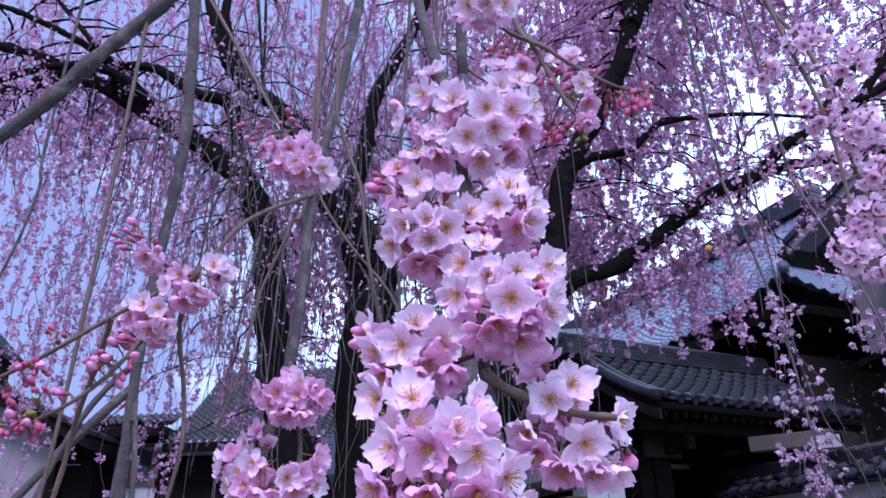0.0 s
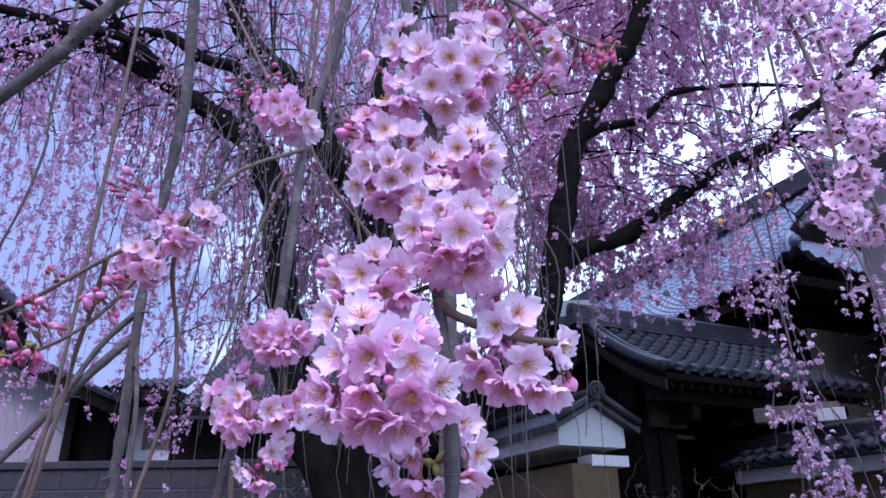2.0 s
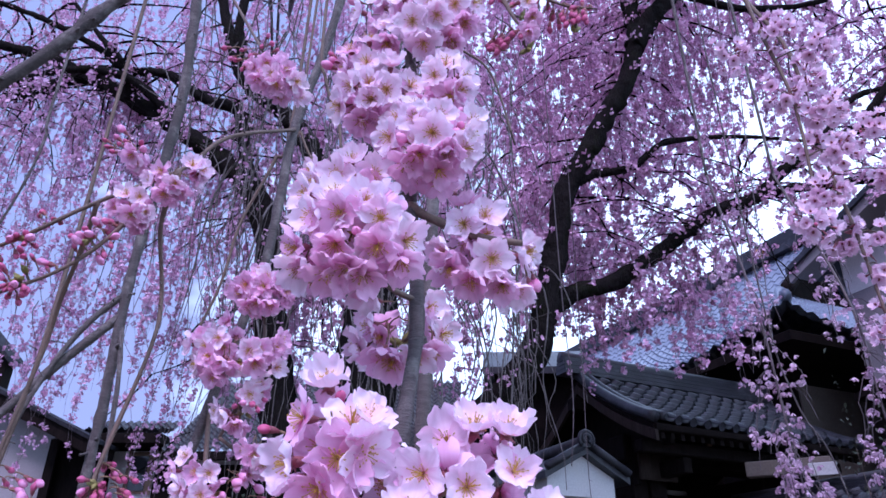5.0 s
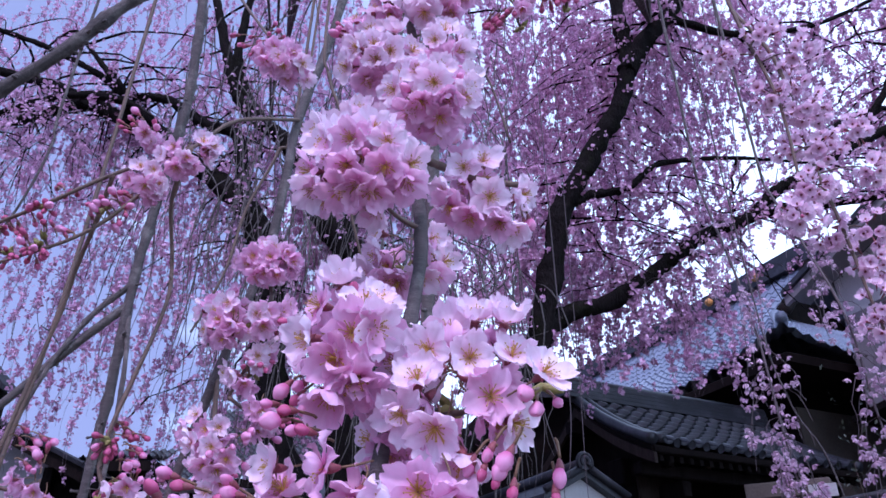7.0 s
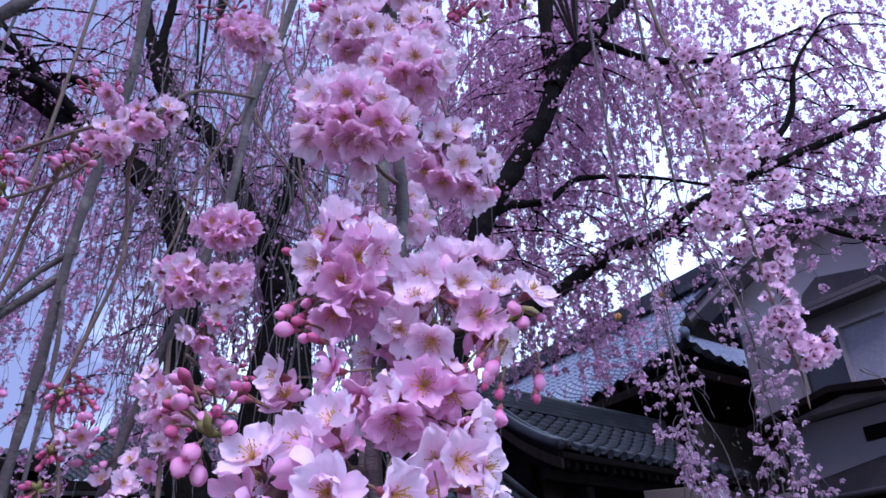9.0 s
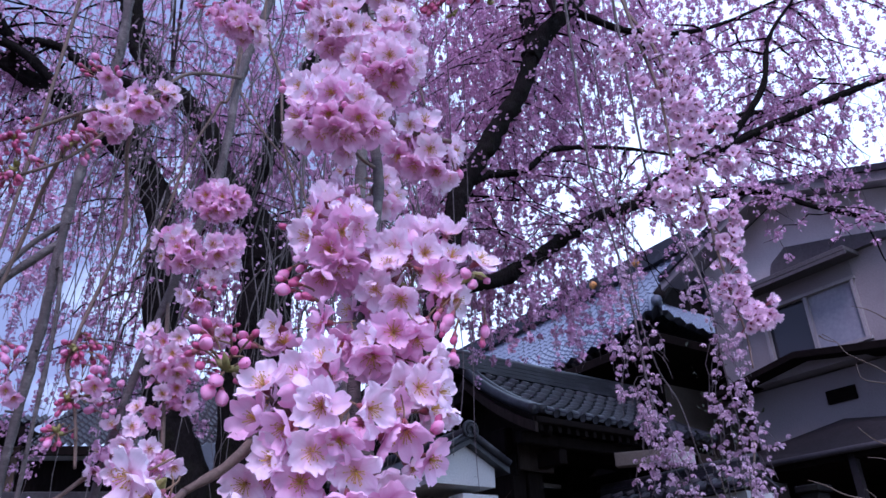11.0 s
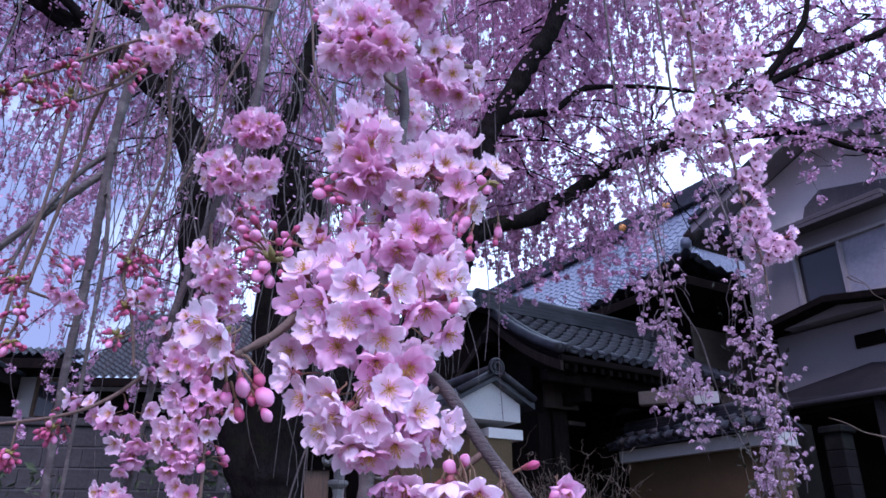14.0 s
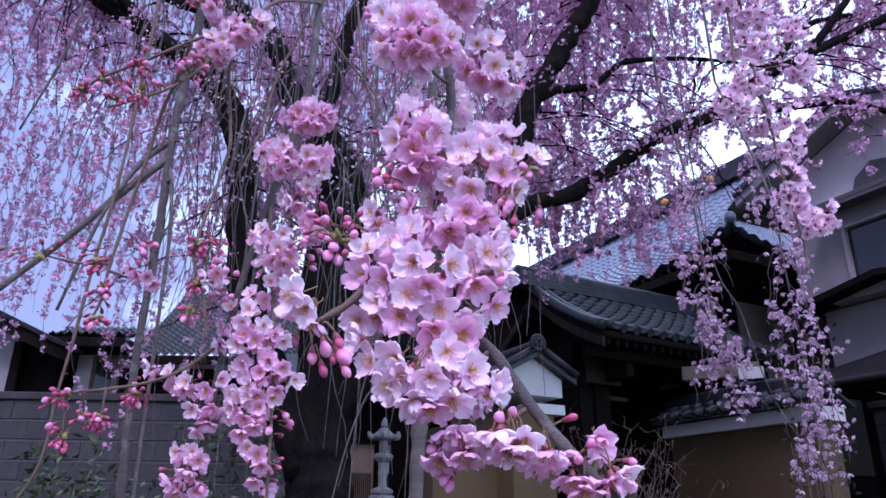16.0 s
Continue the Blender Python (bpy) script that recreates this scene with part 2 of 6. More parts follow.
frost = surface("frosted_glass", (0.28, 0.31, 0.36), (0.36, 0.39, 0.44), 2, 0.35, 0.05)


# ---- helpers for meshes ----
def mesh_from(name, verts, faces, mat, smooth=False):
    me = bpy.data.meshes.new(name)
    me.from_pydata([tuple(v) for v in verts], [], faces)
    me.materials.append(mat)
    if smooth:
        me.polygons.foreach_set("use_smooth", [True] * len(me.polygons))
    me.update()
    return me


def place(name, me, parent=None, m=None, label=""):
    """An object on a mesh, at the world pose m, under a parent whose pose is known."""
    ob = new(name, me)
    ob.parent = parent
    if m is not None:
        ob.matrix_basis = m
    if label:
        ob["label"] = label
    return ob


def part(name, bm, mat, parent=None, label="", m=None, smooth=False):
    me = bpy.data.meshes.new(name)
    bm.to_mesh(me)
    bm.free()
    me.materials.append(mat)
    if smooth:
        me.polygons.foreach_set("use_smooth", [True] * len(me.polygons))
    return place(name, me, parent, m, label)


def box(bm, x0, y0, z0, x1, y1, z1, bevel=0.0):
    vs = [bm.verts.new(p) for p in ((x0, y0, z0), (x1, y0, z0), (x1, y1, z0), (x0, y1, z0), (x0, y0, z1), (x1, y0, z1), (x1, y1, z1), (x0, y1, z1))]
    fs = [bm.faces.new([vs[i] for i in f]) for f in ((3, 2, 1, 0), (4, 5, 6, 7), (0, 1, 5, 4), (1, 2, 6, 5), (2, 3, 7, 6), (3, 0, 4, 7))]
    if bevel:
        bmesh.ops.bevel(bm, geom=list({e for f in fs for e in f.edges}), offset=bevel, segments=1, affect="EDGES")
    return bm


def box_part(name, b, mat, parent=None, label="", bevel=0.0, m=None):
    return part(name, box(bmesh.new(), *b, bevel), mat, parent, label, m)


def curve_points(pts, steps):
    """A smooth line through the points (Catmull-Rom)."""
    p = [Vector(q) for q in pts]
    p = [p[0] * 2 - p[1]] + p + [p[-1] * 2 - p[-2]]
    out = []
    for i in range(1, len(p) - 2):
        for k in range(steps):
            t = k / steps
            a, b, c, d = p[i - 1], p[i], p[i + 1], p[i + 2]
            out.append(0.5 * ((2 * b) + (c - a) * t + (2 * a - 5 * b + 4 * c - d) * t * t + (3 * b - a - 3 * c + d) * t ** 3))
    out.append(p[-2].copy())
    return out


def tube(line, radii, sides=8, rough=0.0, knots=0.0):
    """Vertices and faces of a tapered, slightly lumpy tube along a line."""
    verts, faces = [], []
    ref = Vector((0.3, 1, 0.1))
    n = len(line)
    for i, p in enumerate(line):
        d = (line[min(i + 1, n - 1)] - line[max(i - 1, 0)]).normalized()
        s = d.cross(ref).normalized()
        q = d.cross(s)
        r = radii[0] + (radii[1] - radii[0]) * i / (n - 1) if isinstance(radii, tuple) else radii[i]
        if knots:
            r *= 1 + knots * max(0.0, noise.noise(Vector((i * 0.45, p.x * 5, p.z * 3))))
        for k in range(sides):
            a = 2 * math.pi * k / sides
            o = s * math.cos(a) + q * math.sin(a)
            rr = r * (1 + rough * noise.noise(p * (0.35 / max(r, 1e-4)) + o * 1.3))
            verts.append(p + o * rr)
    for i in range(n - 1):
        for k in range(sides):
            k2 = (k + 1) % sides
            faces.append((i * sides + k, i * sides + k2, (i + 1) * sides + k2, (i + 1) * sides + k))
    faces.append(tuple(range(sides - 1, -1, -1)))
    faces.append(tuple((n - 1) * sides + k for k in range(sides)))
    return verts, faces


def to_local(parent):
    """The pose under a parent that leaves world coordinates as they are."""
    m = Matrix.Identity(4)
    while parent:
        m = parent.matrix_basis @ m
        parent = parent.parent
    return m.inverted()


def tube_part(name, pts, radii, mat, parent=None, steps=8, sides=8, rough=0.0, knots=0.0, label=""):
    v, f = tube(curve_points(pts, steps), radii, sides, rough, knots)
    return place(name, mesh_from(name, v, f, mat, True), parent, to_local(parent), label)


def thing(name, label, category, group="", kind="", m=None):
    e = new(name)
    e.empty_display_size = 0.1
    if m is not None:
        e.matrix_basis = m
    return tagged(e, label, category, group, kind)


# ---- ground ----
def ground():
    n, half = 60, 600.0
    bm = bmesh.new()
    ticks = [half * math.copysign(abs(k / n) ** 3, k) for k in range(-n, n + 1)]
    rows = []
    for y in ticks:
        rows.append([bm.verts.new((x, y + 6, 0.03 * noise.noise(Vector((x * 0.6, y * 0.6, 0))) - 0.02)) for x in ticks])
    for a, b in zip(rows, rows[1:]):
        for i in range(len(a) - 1):
            bm.faces.new((a[i], a[i + 1], b[i + 1], b[i]))
    return tagged(part("ground", bm, SOIL, smooth=True), "bare brown garden soil with moss patches", "ground", kind="structure")


ground()

# ---- buildings: all stand square to one another, turned 27.2 degrees ----
SITE = pose(1.32, 8.8, 0, 0, 0, 27.2)


def tile_mesh(name, w, l, mat, segs=6):
    """One wave-shaped pan tile, x across, y up the slope, with a thick lower edge."""
    verts, faces = [], []
    prof = [(-0.5, 0.020), (-0.36, 0.004), (-0.1, -0.004), (0.12, 0.006), (0.28, 0.040), (0.42, 0.044), (0.53, 0.020)]
    for y in (0.0, l):
        for x, z in prof:
            verts.append((x * w, y, 1.6 * z * w / 0.28 + (0.032 if y == 0 else -0.014)))
    for x, z in prof:
        verts.append((x * w, 0.0, 1.6 * z * w / 0.28 - 0.006))
    k = len(prof)
    for i in range(k - 1):
        faces.append((i, i + 1, k + i + 1, k + i))
        faces.append((2 * k + i, 2 * k + i + 1, i + 1, i))
    return mesh_from(name, verts, faces, mat, True)


def cap_mesh(name, r, length, mat):
    """A round end tile: a short barrel with a closed, rimmed face toward -y."""
    verts, faces, s = [], [], 12
    for rr, y in ((r * 0.7, 0.0), (r * 0.78, -0.008), (r, -0.008), (r, length)):
        verts += [(rr * math.cos(2 * math.pi * k / s), y, rr * math.sin(2 * math.pi * k / s)) for k in range(s)]
    for j in range(3):
        for k in range(s):
            faces.append((j * s + k, (j + 1) * s + k, (j + 1) * s + (k + 1) % s, j * s + (k + 1) % s))
    faces.append(tuple(range(s)))
    return mesh_from(name, verts, faces, mat)


def tile_roof(parent, x0, x1, y0, z0, y1, z1, w, l, tile, cap=None, sag=0.0):
    """Tile by tile from the eave (y0, z0) to the ridge (y1, z1), under a roof part."""
    run = math.hypot(y1 - y0, z1 - z0)
    cols, rows = int((x1 - x0) / w), int(run / l)
    for r in range(rows):
        for c in range(cols):
            f = r / rows
            f2 = (r + 1) / rows
            lift = lambda q: z0 + (z1 - z0) * q - sag * math.sin(math.pi * q)
            ya, za, yb, zb = y0 + (y1 - y0) * f, lift(f), y0 + (y1 - y0) * f2, lift(f2)
            a = math.degrees(math.atan2(zb - za, yb - ya))
            m = pose(x0 + (c + 0.5) * w, ya, za + random.uniform(-0.004, 0.004), a, random.uniform(-1, 1), random.uniform(-0.6, 0.6))
            place("tile", tile, parent, m)
            if r == 0 and cap:
                place("end_tile", cap, parent, pose(x0 + (c + 0.86) * w, ya - 0.02, za + 0.012, a, 0, 0))


GATE_TILE = tile_mesh("tile", 0.235, 0.25, TILE)
GATE_CAP = cap_mesh("end_tile", 0.06, 0.2, TILE)
WALL_TILE = tile_mesh("tile", 0.22, 0.22, TILE)
WALL_CAP = cap_mesh("end_tile", 0.05, 0.16, TILE)


def slab(bm, x0, x1, a, b, thick):
    """A sloping slab between the lines a and b, each (y, z), thick downwards."""
    pts = [(a[0], a[1]), (b[0], b[1]), (b[0], b[1] - thick), (a[0], a[1] - thick)]
    vs = [[bm.verts.new((x, y, z)) for y, z in pts] for x in (x0, x1)]
    for i in range(4):
        j = (i + 1) % 4
        bm.faces.new((vs[0][i], vs[0][j], vs[1][j], vs[1][i]))
    bm.faces.new(vs[0][::-1])
    bm.faces.new(vs[1])
    return bm


def ridge_part(parent, x0, x1, y, z, w=0.22, h=0.26):
    """Stacked ridge courses with a round top."""
    bm = bmesh.new()
    for k in range(4):
        s = w * (1 - 0.09 * k)
        box(bm, x0, y - s / 2, z + k * h / 4, x1, y + s / 2, z + (k + 0.86) * h / 4)
    ridge = part("ridge", bm, TILE, parent)
    n = int((x1 - x0) / 0.3)
    v, f = tube([Vector((x0, y, z + h)), Vector((x1, y, z + h))], (w * 0.33, w * 0.33), 10)
    place("ridge_cap", mesh_from("ridge_cap", v, f, TILE, True), ridge)
    return ridge


# temple gate: its gable end and eave both show
gate = thing("temple_gate", "dark timber temple gate with a grey tiled gable roof", "gate", m=pose(1.99, 8.87, 0, 0, 0, 28.7))
GL, GR, GE, GZ = 3.75, 1.55, 3.50, 4.45


def gate_slope(f):
    """Height of the gate's hollow roof slope, from eave (0) to ridge (1)."""
    return GE + (GZ - GE) * (0.66 * f + 0.34 * f * f)


roof = new("roof")
roof.parent = gate


def bent_board(name, mat, parent, x0, x1, drop, thick, back=False, label=""):
    """A board that follows the hollow of the roof from eave to ridge."""
    bm, rows = bmesh.new(), []
    for k in range(7):
        f = k / 6
        y, z = (2 * GR - GR * f if back else GR * f), gate_slope(f) - drop
        rows.append([bm.verts.new(p) for p in ((x0, y, z), (x1, y, z), (x1, y, z - thick), (x0, y, z - thick))])
    for a, b in zip(rows, rows[1:]):
        for i in range(4):
            bm.faces.new((a[i], a[(i + 1) % 4], b[(i + 1) % 4], b[i]))
    bm.faces.new(rows[0]), bm.faces.new(rows[-1])
    bmesh.ops.recalc_face_normals(bm, faces=bm.faces)
    return part(name, bm, mat, parent, label)


for back in (False, True):
    bent_board("roof_deck", WOOD, roof, 0.06, GL - 0.06, 0.03, 0.07, back)
ridge_part(gate, -0.22, GL + 0.02, GR, GZ + 0.02, 0.26, 0.25)
for k in range(22):
    x = 0.2 + k * (GL - 0.4) / 21
    part("rafter", slab(bmesh.new(), x - 0.03, x + 0.03, (0.07, GE - 0.11), (1.5, GZ - 0.22), 0.08), WOOD, gate)
box_part("eave_board", (0.04, 0.03, GE - 0.11, GL - 0.04, 0.08, GE - 0.035), WOOD, gate)
for x in (0.03, GL - 0.08):
    for back in (False, True):
        bent_board("barge_board", GATE_TIMBER, gate, x, x + 0.05, 0.11, 0.13, back, "weathered brown barge board under the verge")
    box_part("purlin", (x - 0.12 if x < 1 else x - 0.05, GR - 0.09, GZ - 0.5, x + 0.3 if x < 1 else x + 0.15, GR + 0.09, GZ - 0.32), WOOD, gate, bevel=0.01)
    pts = [(x + 0.02, GR * q / 5, gate_slope(q / 5) + 0.05) for q in range(6)]
    v, f = tube(curve_points(pts, 4), (0.075, 0.07), 8)
    place("verge_tile", mesh_from("verge_tile", v, f, TILE, True), gate)
    v, f = tube(curve_points([(p[0] + (0.15 if x < 1 else -0.15), p[1], p[2] + 0.015) for p in pts], 4), (0.06, 0.055), 8)
    place("verge_tile", mesh_from("verge_tile", v, f, TILE, True), gate)
bm = bmesh.new()
outline = [(0.2, GE + 0.02), (GR, GZ - 0.12), (2 * GR - 0.2, GE + 0.02), (2 * GR - 0.2, 2.9), (0.9, 2.9), (0.9, 3.3), (0.2, 3.3)]
vs = [[bm.verts.new((x, y, z)) for y, z in outline] for x in (0.42, 0.5)]
bm.faces.new(vs[0]), bm.faces.new(vs[1][::-1])
for i in range(len(outline)):
    bm.faces.new((vs[0][i], vs[1][i], vs[1][(i + 1) % len(outline)], vs[0][(i + 1) % len(outline)]))
bmesh.ops.recalc_face_normals(bm, faces=bm.faces)
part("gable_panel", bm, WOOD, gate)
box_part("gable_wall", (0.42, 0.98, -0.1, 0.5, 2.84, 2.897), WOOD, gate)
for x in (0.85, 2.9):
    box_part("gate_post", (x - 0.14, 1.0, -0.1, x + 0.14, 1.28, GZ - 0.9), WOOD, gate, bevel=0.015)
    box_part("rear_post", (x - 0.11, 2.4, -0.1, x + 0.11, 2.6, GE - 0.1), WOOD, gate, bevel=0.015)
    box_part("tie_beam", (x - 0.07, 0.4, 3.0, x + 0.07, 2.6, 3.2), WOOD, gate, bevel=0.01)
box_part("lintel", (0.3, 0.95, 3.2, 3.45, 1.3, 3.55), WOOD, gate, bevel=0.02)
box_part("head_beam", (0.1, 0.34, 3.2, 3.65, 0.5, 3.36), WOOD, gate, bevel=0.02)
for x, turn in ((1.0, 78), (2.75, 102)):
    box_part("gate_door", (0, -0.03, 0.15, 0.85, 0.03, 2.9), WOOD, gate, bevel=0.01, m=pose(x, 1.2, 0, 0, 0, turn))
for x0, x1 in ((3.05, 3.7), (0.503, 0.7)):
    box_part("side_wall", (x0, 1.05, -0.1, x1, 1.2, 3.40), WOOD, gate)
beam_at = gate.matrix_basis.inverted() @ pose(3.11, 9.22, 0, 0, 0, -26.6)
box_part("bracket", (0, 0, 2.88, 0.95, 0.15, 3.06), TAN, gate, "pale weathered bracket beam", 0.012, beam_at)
box_part("bracket_end", (0.70, -0.03, 2.84, 1.0, -0.003, 2.985), GREY_WHITE, gate, "white-painted beam end", 0.004, beam_at)
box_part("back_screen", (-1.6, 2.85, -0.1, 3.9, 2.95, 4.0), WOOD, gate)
box_part("threshold_light", (2.58, 2.80, 3.15, 2.98, 2.846, 3.22), PLASTER, gate, "sliver of pale plaster behind the gate")
box_part("name_board", (0.45, 0.86, 2.96, 1.08, 0.90, 3.5), GATE_TIMBER, gate, "dark brown name board under the eave", 0.01)
box_part("door_ornament", (1.73, 0.90, 3.38, 1.81, 0.945, 3.55), DOORWOOD, gate)
box_part("door_ornament", (1.86, 0.90, 3.44, 2.3, 0.945, 3.52), GATE_TIMBER, gate)


# short roofed wall beside the gate, with its white gable end
g_wall = thing("garden_wall", "ochre garden wall with white gable end and tiled ridge", "wall", m=SITE @ pose(-0.37, -0.15, 0))
box_part("wall_body", (-0.30, 0.03, 0, 0.30, 3.0, 2.36), OCHRE, g_wall)
box_part("lower_band", (-0.05, 0.0, 2.34, 0.45, 0.3, 2.46), PLASTER, g_wall)
bm = bmesh.new()
prof = [(-0.47, 2.55), (0.42, 2.55), (0.42, 2.77), (0.0, 3.0), (-0.47, 2.75)]
vs = [[bm.verts.new((x, y, z)) for x, z in prof] for y in (0.0, 2.9)]
bm.faces.new(vs[0]), bm.faces.new(vs[1][::-1])
for i in range(5):
    bm.faces.new((vs[0][i], vs[1][i], vs[1][(i + 1) % 5], vs[0][(i + 1) % 5]))
part("gable", bm, PLASTER, g_wall, "white plastered gable")
for s in (-1, 1):
    bm = bmesh.new()
    p = [(0.0, 3.09), (s * 0.56, 2.78), (s * 0.56, 2.70), (0.0, 3.01)]
    vs = [[bm.verts.new((x, y, z)) for x, z in p] for y in (-0.12, 2.95)]
    bm.faces.new(vs[0]), bm.faces.new(vs[1][::-1])
    for i in range(4):
        bm.faces.new((vs[0][i], vs[1][i], vs[1][(i + 1) % 4], vs[0][(i + 1) % 4]))
    bmesh.ops.recalc_face_normals(bm, faces=bm.faces)
    part("roof_slope", bm, TILE, g_wall)
    v, f = tube([Vector((s * 0.04, -0.14, 3.10)), Vector((s * 0.55, -0.14, 2.82))], (0.045, 0.045), 8)
    place("verge_tile", mesh_from("verge_tile", v, f, TILE, True), g_wall)
v, f = tube([Vector((0, -0.16, 3.14)), Vector((0, 2.95, 3.14))], (0.075, 0.075), 10)
place("ridge_cap", mesh_from("ridge_cap", v, f, TILE, True), g_wall)
place("ridge_end_tile", cap_mesh("ridge_end_tile", 0.09, 0.05, TILE), g_wall, pose(-0.04, -0.18, 3.15))
for r0, y0 in ((0.092, -0.185), (0.05, -0.195)):
    ring = [Vector((r0 * math.cos(a) - 0.04, y0, 3.15 + r0 * math.sin(a))) for a in np.linspace(-0.9, 4.04, 16)]
    v, f = tube(ring, (0.024, 0.024), 6)
    place("ridge_scroll", mesh_from("ridge_scroll", v, f, TILE, True), g_wall)
box_part("wall_wing", (-1.15, 0.4, 0, -0.3, 0.6, 2.0), OCHRE, g_wall)

# wing wall that comes forward on the gate's other side
r_wall = thing("wing_wall", "ochre plastered wing wall with white cornice and tile coping", "wall", m=SITE @ pose(2.3, 0.4, 0, 0, 0, -90))
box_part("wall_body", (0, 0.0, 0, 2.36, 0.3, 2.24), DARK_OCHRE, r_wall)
box_part("cornice", (-0.05, -0.1, 2.243, 2.41, 0.4, 2.40), GREY_WHITE, r_wall, "white plastered cornice")
part("coping", slab(slab(bmesh.new(), -0.1, 2.46, (-0.24, 2.43), (0.15, 2.64), 0.03), -0.1, 2.46, (0.54, 2.43), (0.15, 2.64), 0.03), TILE, r_wall)
ridge_part(r_wall, -0.1, 2.46, 0.15, 2.64, 0.16, 0.14)

# main hall behind the gate: hip-and-gable roof
hall = thing("temple_hall", "temple hall with a broad blue-grey hip-and-gable tiled roof", "building", m=SITE @ pose(8.2, 4.6, 0))
EU, EZ, RZ, VG, VE, VB, HIP = -4.05, 5.55, 9.0, -1.95, -4.2, 9.0, 0.645


def slope_z(f):
    return EZ + (RZ - EZ) * (0.47 * f + 0.53 * f * f)


def near_edge(f):
    return VE + (VG - VE) * min(1.0, f / HIP)


def upturn(v):
    return 0.35 * max(0.0, 1 - (v - VE) / 3.0) ** 2


def tiled_sheet(rows, pitch, point):
    """Rolls and stepped courses over a curved slope; point(f, j) gives a place on it for the row share f."""
    verts, faces, cols = [], [], pitch * 4 + 1
    for i in range(rows):
        for e in (0, 1):
            f = (i + e) / rows
            for j in range(cols):
                x, y, z = point(f, j / (cols - 1))
                verts.append((x, y, z + 0.07 * (0.5 + 0.5 * math.cos(2 * math.pi * j / 4)) + (0.04 if e == 0 else 0.0)))
    for i in range(2 * rows - 1):
        for j in range(cols - 1):
            a = i * cols + j
            faces.append((a, a + 1, a + cols + 1, a + cols))
    return verts, faces


def front_point(f, q):
    v = near_edge(f) + (VB - near_edge(f)) * q
    return EU * (1 - f), v, slope_z(f) + upturn(v) * (1 - f)


def hip_point(f, q):
    g = HIP * f
    x = EU * (1 - g) * (1 - 2 * q)
    return x, near_edge(g) + 0.02, slope_z(g) + (1 - g) * 0.35 * (2 * q - 1) ** 4


v, f = tiled_sheet(20, 46, front_point)
place("roof_slope", mesh_from("roof_slope", v, f, HALL_TILE), hall)
v, f = tiled_sheet(17, 30, lambda a, b: (lambda p: (-p[0], p[1], p[2]))(front_point(a, b)))
place("rear_slope", mesh_from("rear_slope", v, f, HALL_TILE), hall)
v, f = tiled_sheet(10, 28, hip_point)
place("hip_slope", mesh_from("hip_slope", v, f, HALL_TILE), hall)
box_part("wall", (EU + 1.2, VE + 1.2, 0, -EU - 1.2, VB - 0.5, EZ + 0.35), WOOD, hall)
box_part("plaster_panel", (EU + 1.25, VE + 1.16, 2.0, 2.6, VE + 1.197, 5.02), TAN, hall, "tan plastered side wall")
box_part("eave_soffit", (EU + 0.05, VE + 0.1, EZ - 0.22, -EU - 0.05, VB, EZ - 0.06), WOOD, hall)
hall_ridge = box_part("ridge", (-0.25, VG - 0.25, RZ - 0.02, 0.25, VB + 0.1, RZ + 0.08), TILE, hall, "grey stacked ridge tiles")
for k in range(1, 5):
    w = 0.26 - 0.02 * k
    box_part("ridge_course", (-w, VG - 0.25, RZ - 0.017 + k * 0.1, w, VB + 0.1, RZ + 0.07 + k * 0.1), TILE, hall_ridge)
for y in (-0.62, 0.96):
    bm = bmesh.new()
    bmesh.ops.create_uvsphere(bm, u_segments=10, v_segments=6, radius=0.11, matrix=Matrix.Translation((-0.27, y, RZ + 0.2)))
    part("crest_ornament", bm, COPPER, hall_ridge, "small orange crest boss")
bm = bmesh.new()
gb = EU * (1 - HIP)
vs = [bm.verts.new(p) for p in ((gb, VG + 0.35, slope_z(HIP)), (-gb, VG + 0.35, slope_z(HIP)), (0, VG + 0.35, RZ - 0.05))]
bm.faces.new(vs)
part("gable_panel", bm, WOOD, hall)
for s in (-1, 1):
    pts = [(0, VG - 0.1, RZ + 0.05), (s * gb * 0.5, VG - 0.1, slope_z((1 + HIP) / 2) + 0.05), (s * gb, VG - 0.1, slope_z(HIP) + 0.05)]
    v, f = tube(curve_points(pts, 5), (0.15, 0.15), 8)
    place("verge", mesh_from("verge", v, f, WOOD, True), hall)
    pts = [(s * gb, VG, slope_z(HIP) + 0.1), (s * EU * 0.7, near_edge(0.3), slope_z(0.3) + 0.25), (s * EU, VE, EZ + 0.5)]
    v, f = tube(curve_points(pts, 5), (0.13, 0.10), 8)
    place("corner_ridge", mesh_from("corner_ridge", v, f, HALL_TILE, True), hall)


def wavy_roof(x0, z0, x1, z1, y0, y1, pitch, course):
    """A tiled slope as real rolls and courses, in one sheet."""
    return tiled_sheet(int(math.hypot(x1 - x0, z1 - z0) / course), int((y1 - y0) / pitch),
                       lambda f, q: (x0 + (x1 - x0) * f, y0 + (y1 - y0) * q, z0 + (z1 - z0) * f - 0.1 * math.sin(math.pi * f)))


# two-storey house beside the gate
house = thing("house", "two-storey grey rendered house with sliding window and dark eaves", "house", m=SITE @ pose(5.45, 0.25, 0))
WY0, WY1, WZ0, WZ1 = -2.56, -0.93, 4.74, 5.66
for b in ((0, WY1 + 0.004, 4.5, 6, 0, 6.2), (0, -3.4, 4.5, 6, WY0 - 0.004, 6.2), (0, WY0, 4.5, 6, WY1, WZ0 - 0.003), (0, WY0, WZ1 + 0.003, 6, WY1, 6.2)):
    box_part("upper_wall", b, HOUSE, house)
box_part("lower_wall", (0.25, -6.8, 3.1, 6, -0.2, 4.46), HOUSE, house)
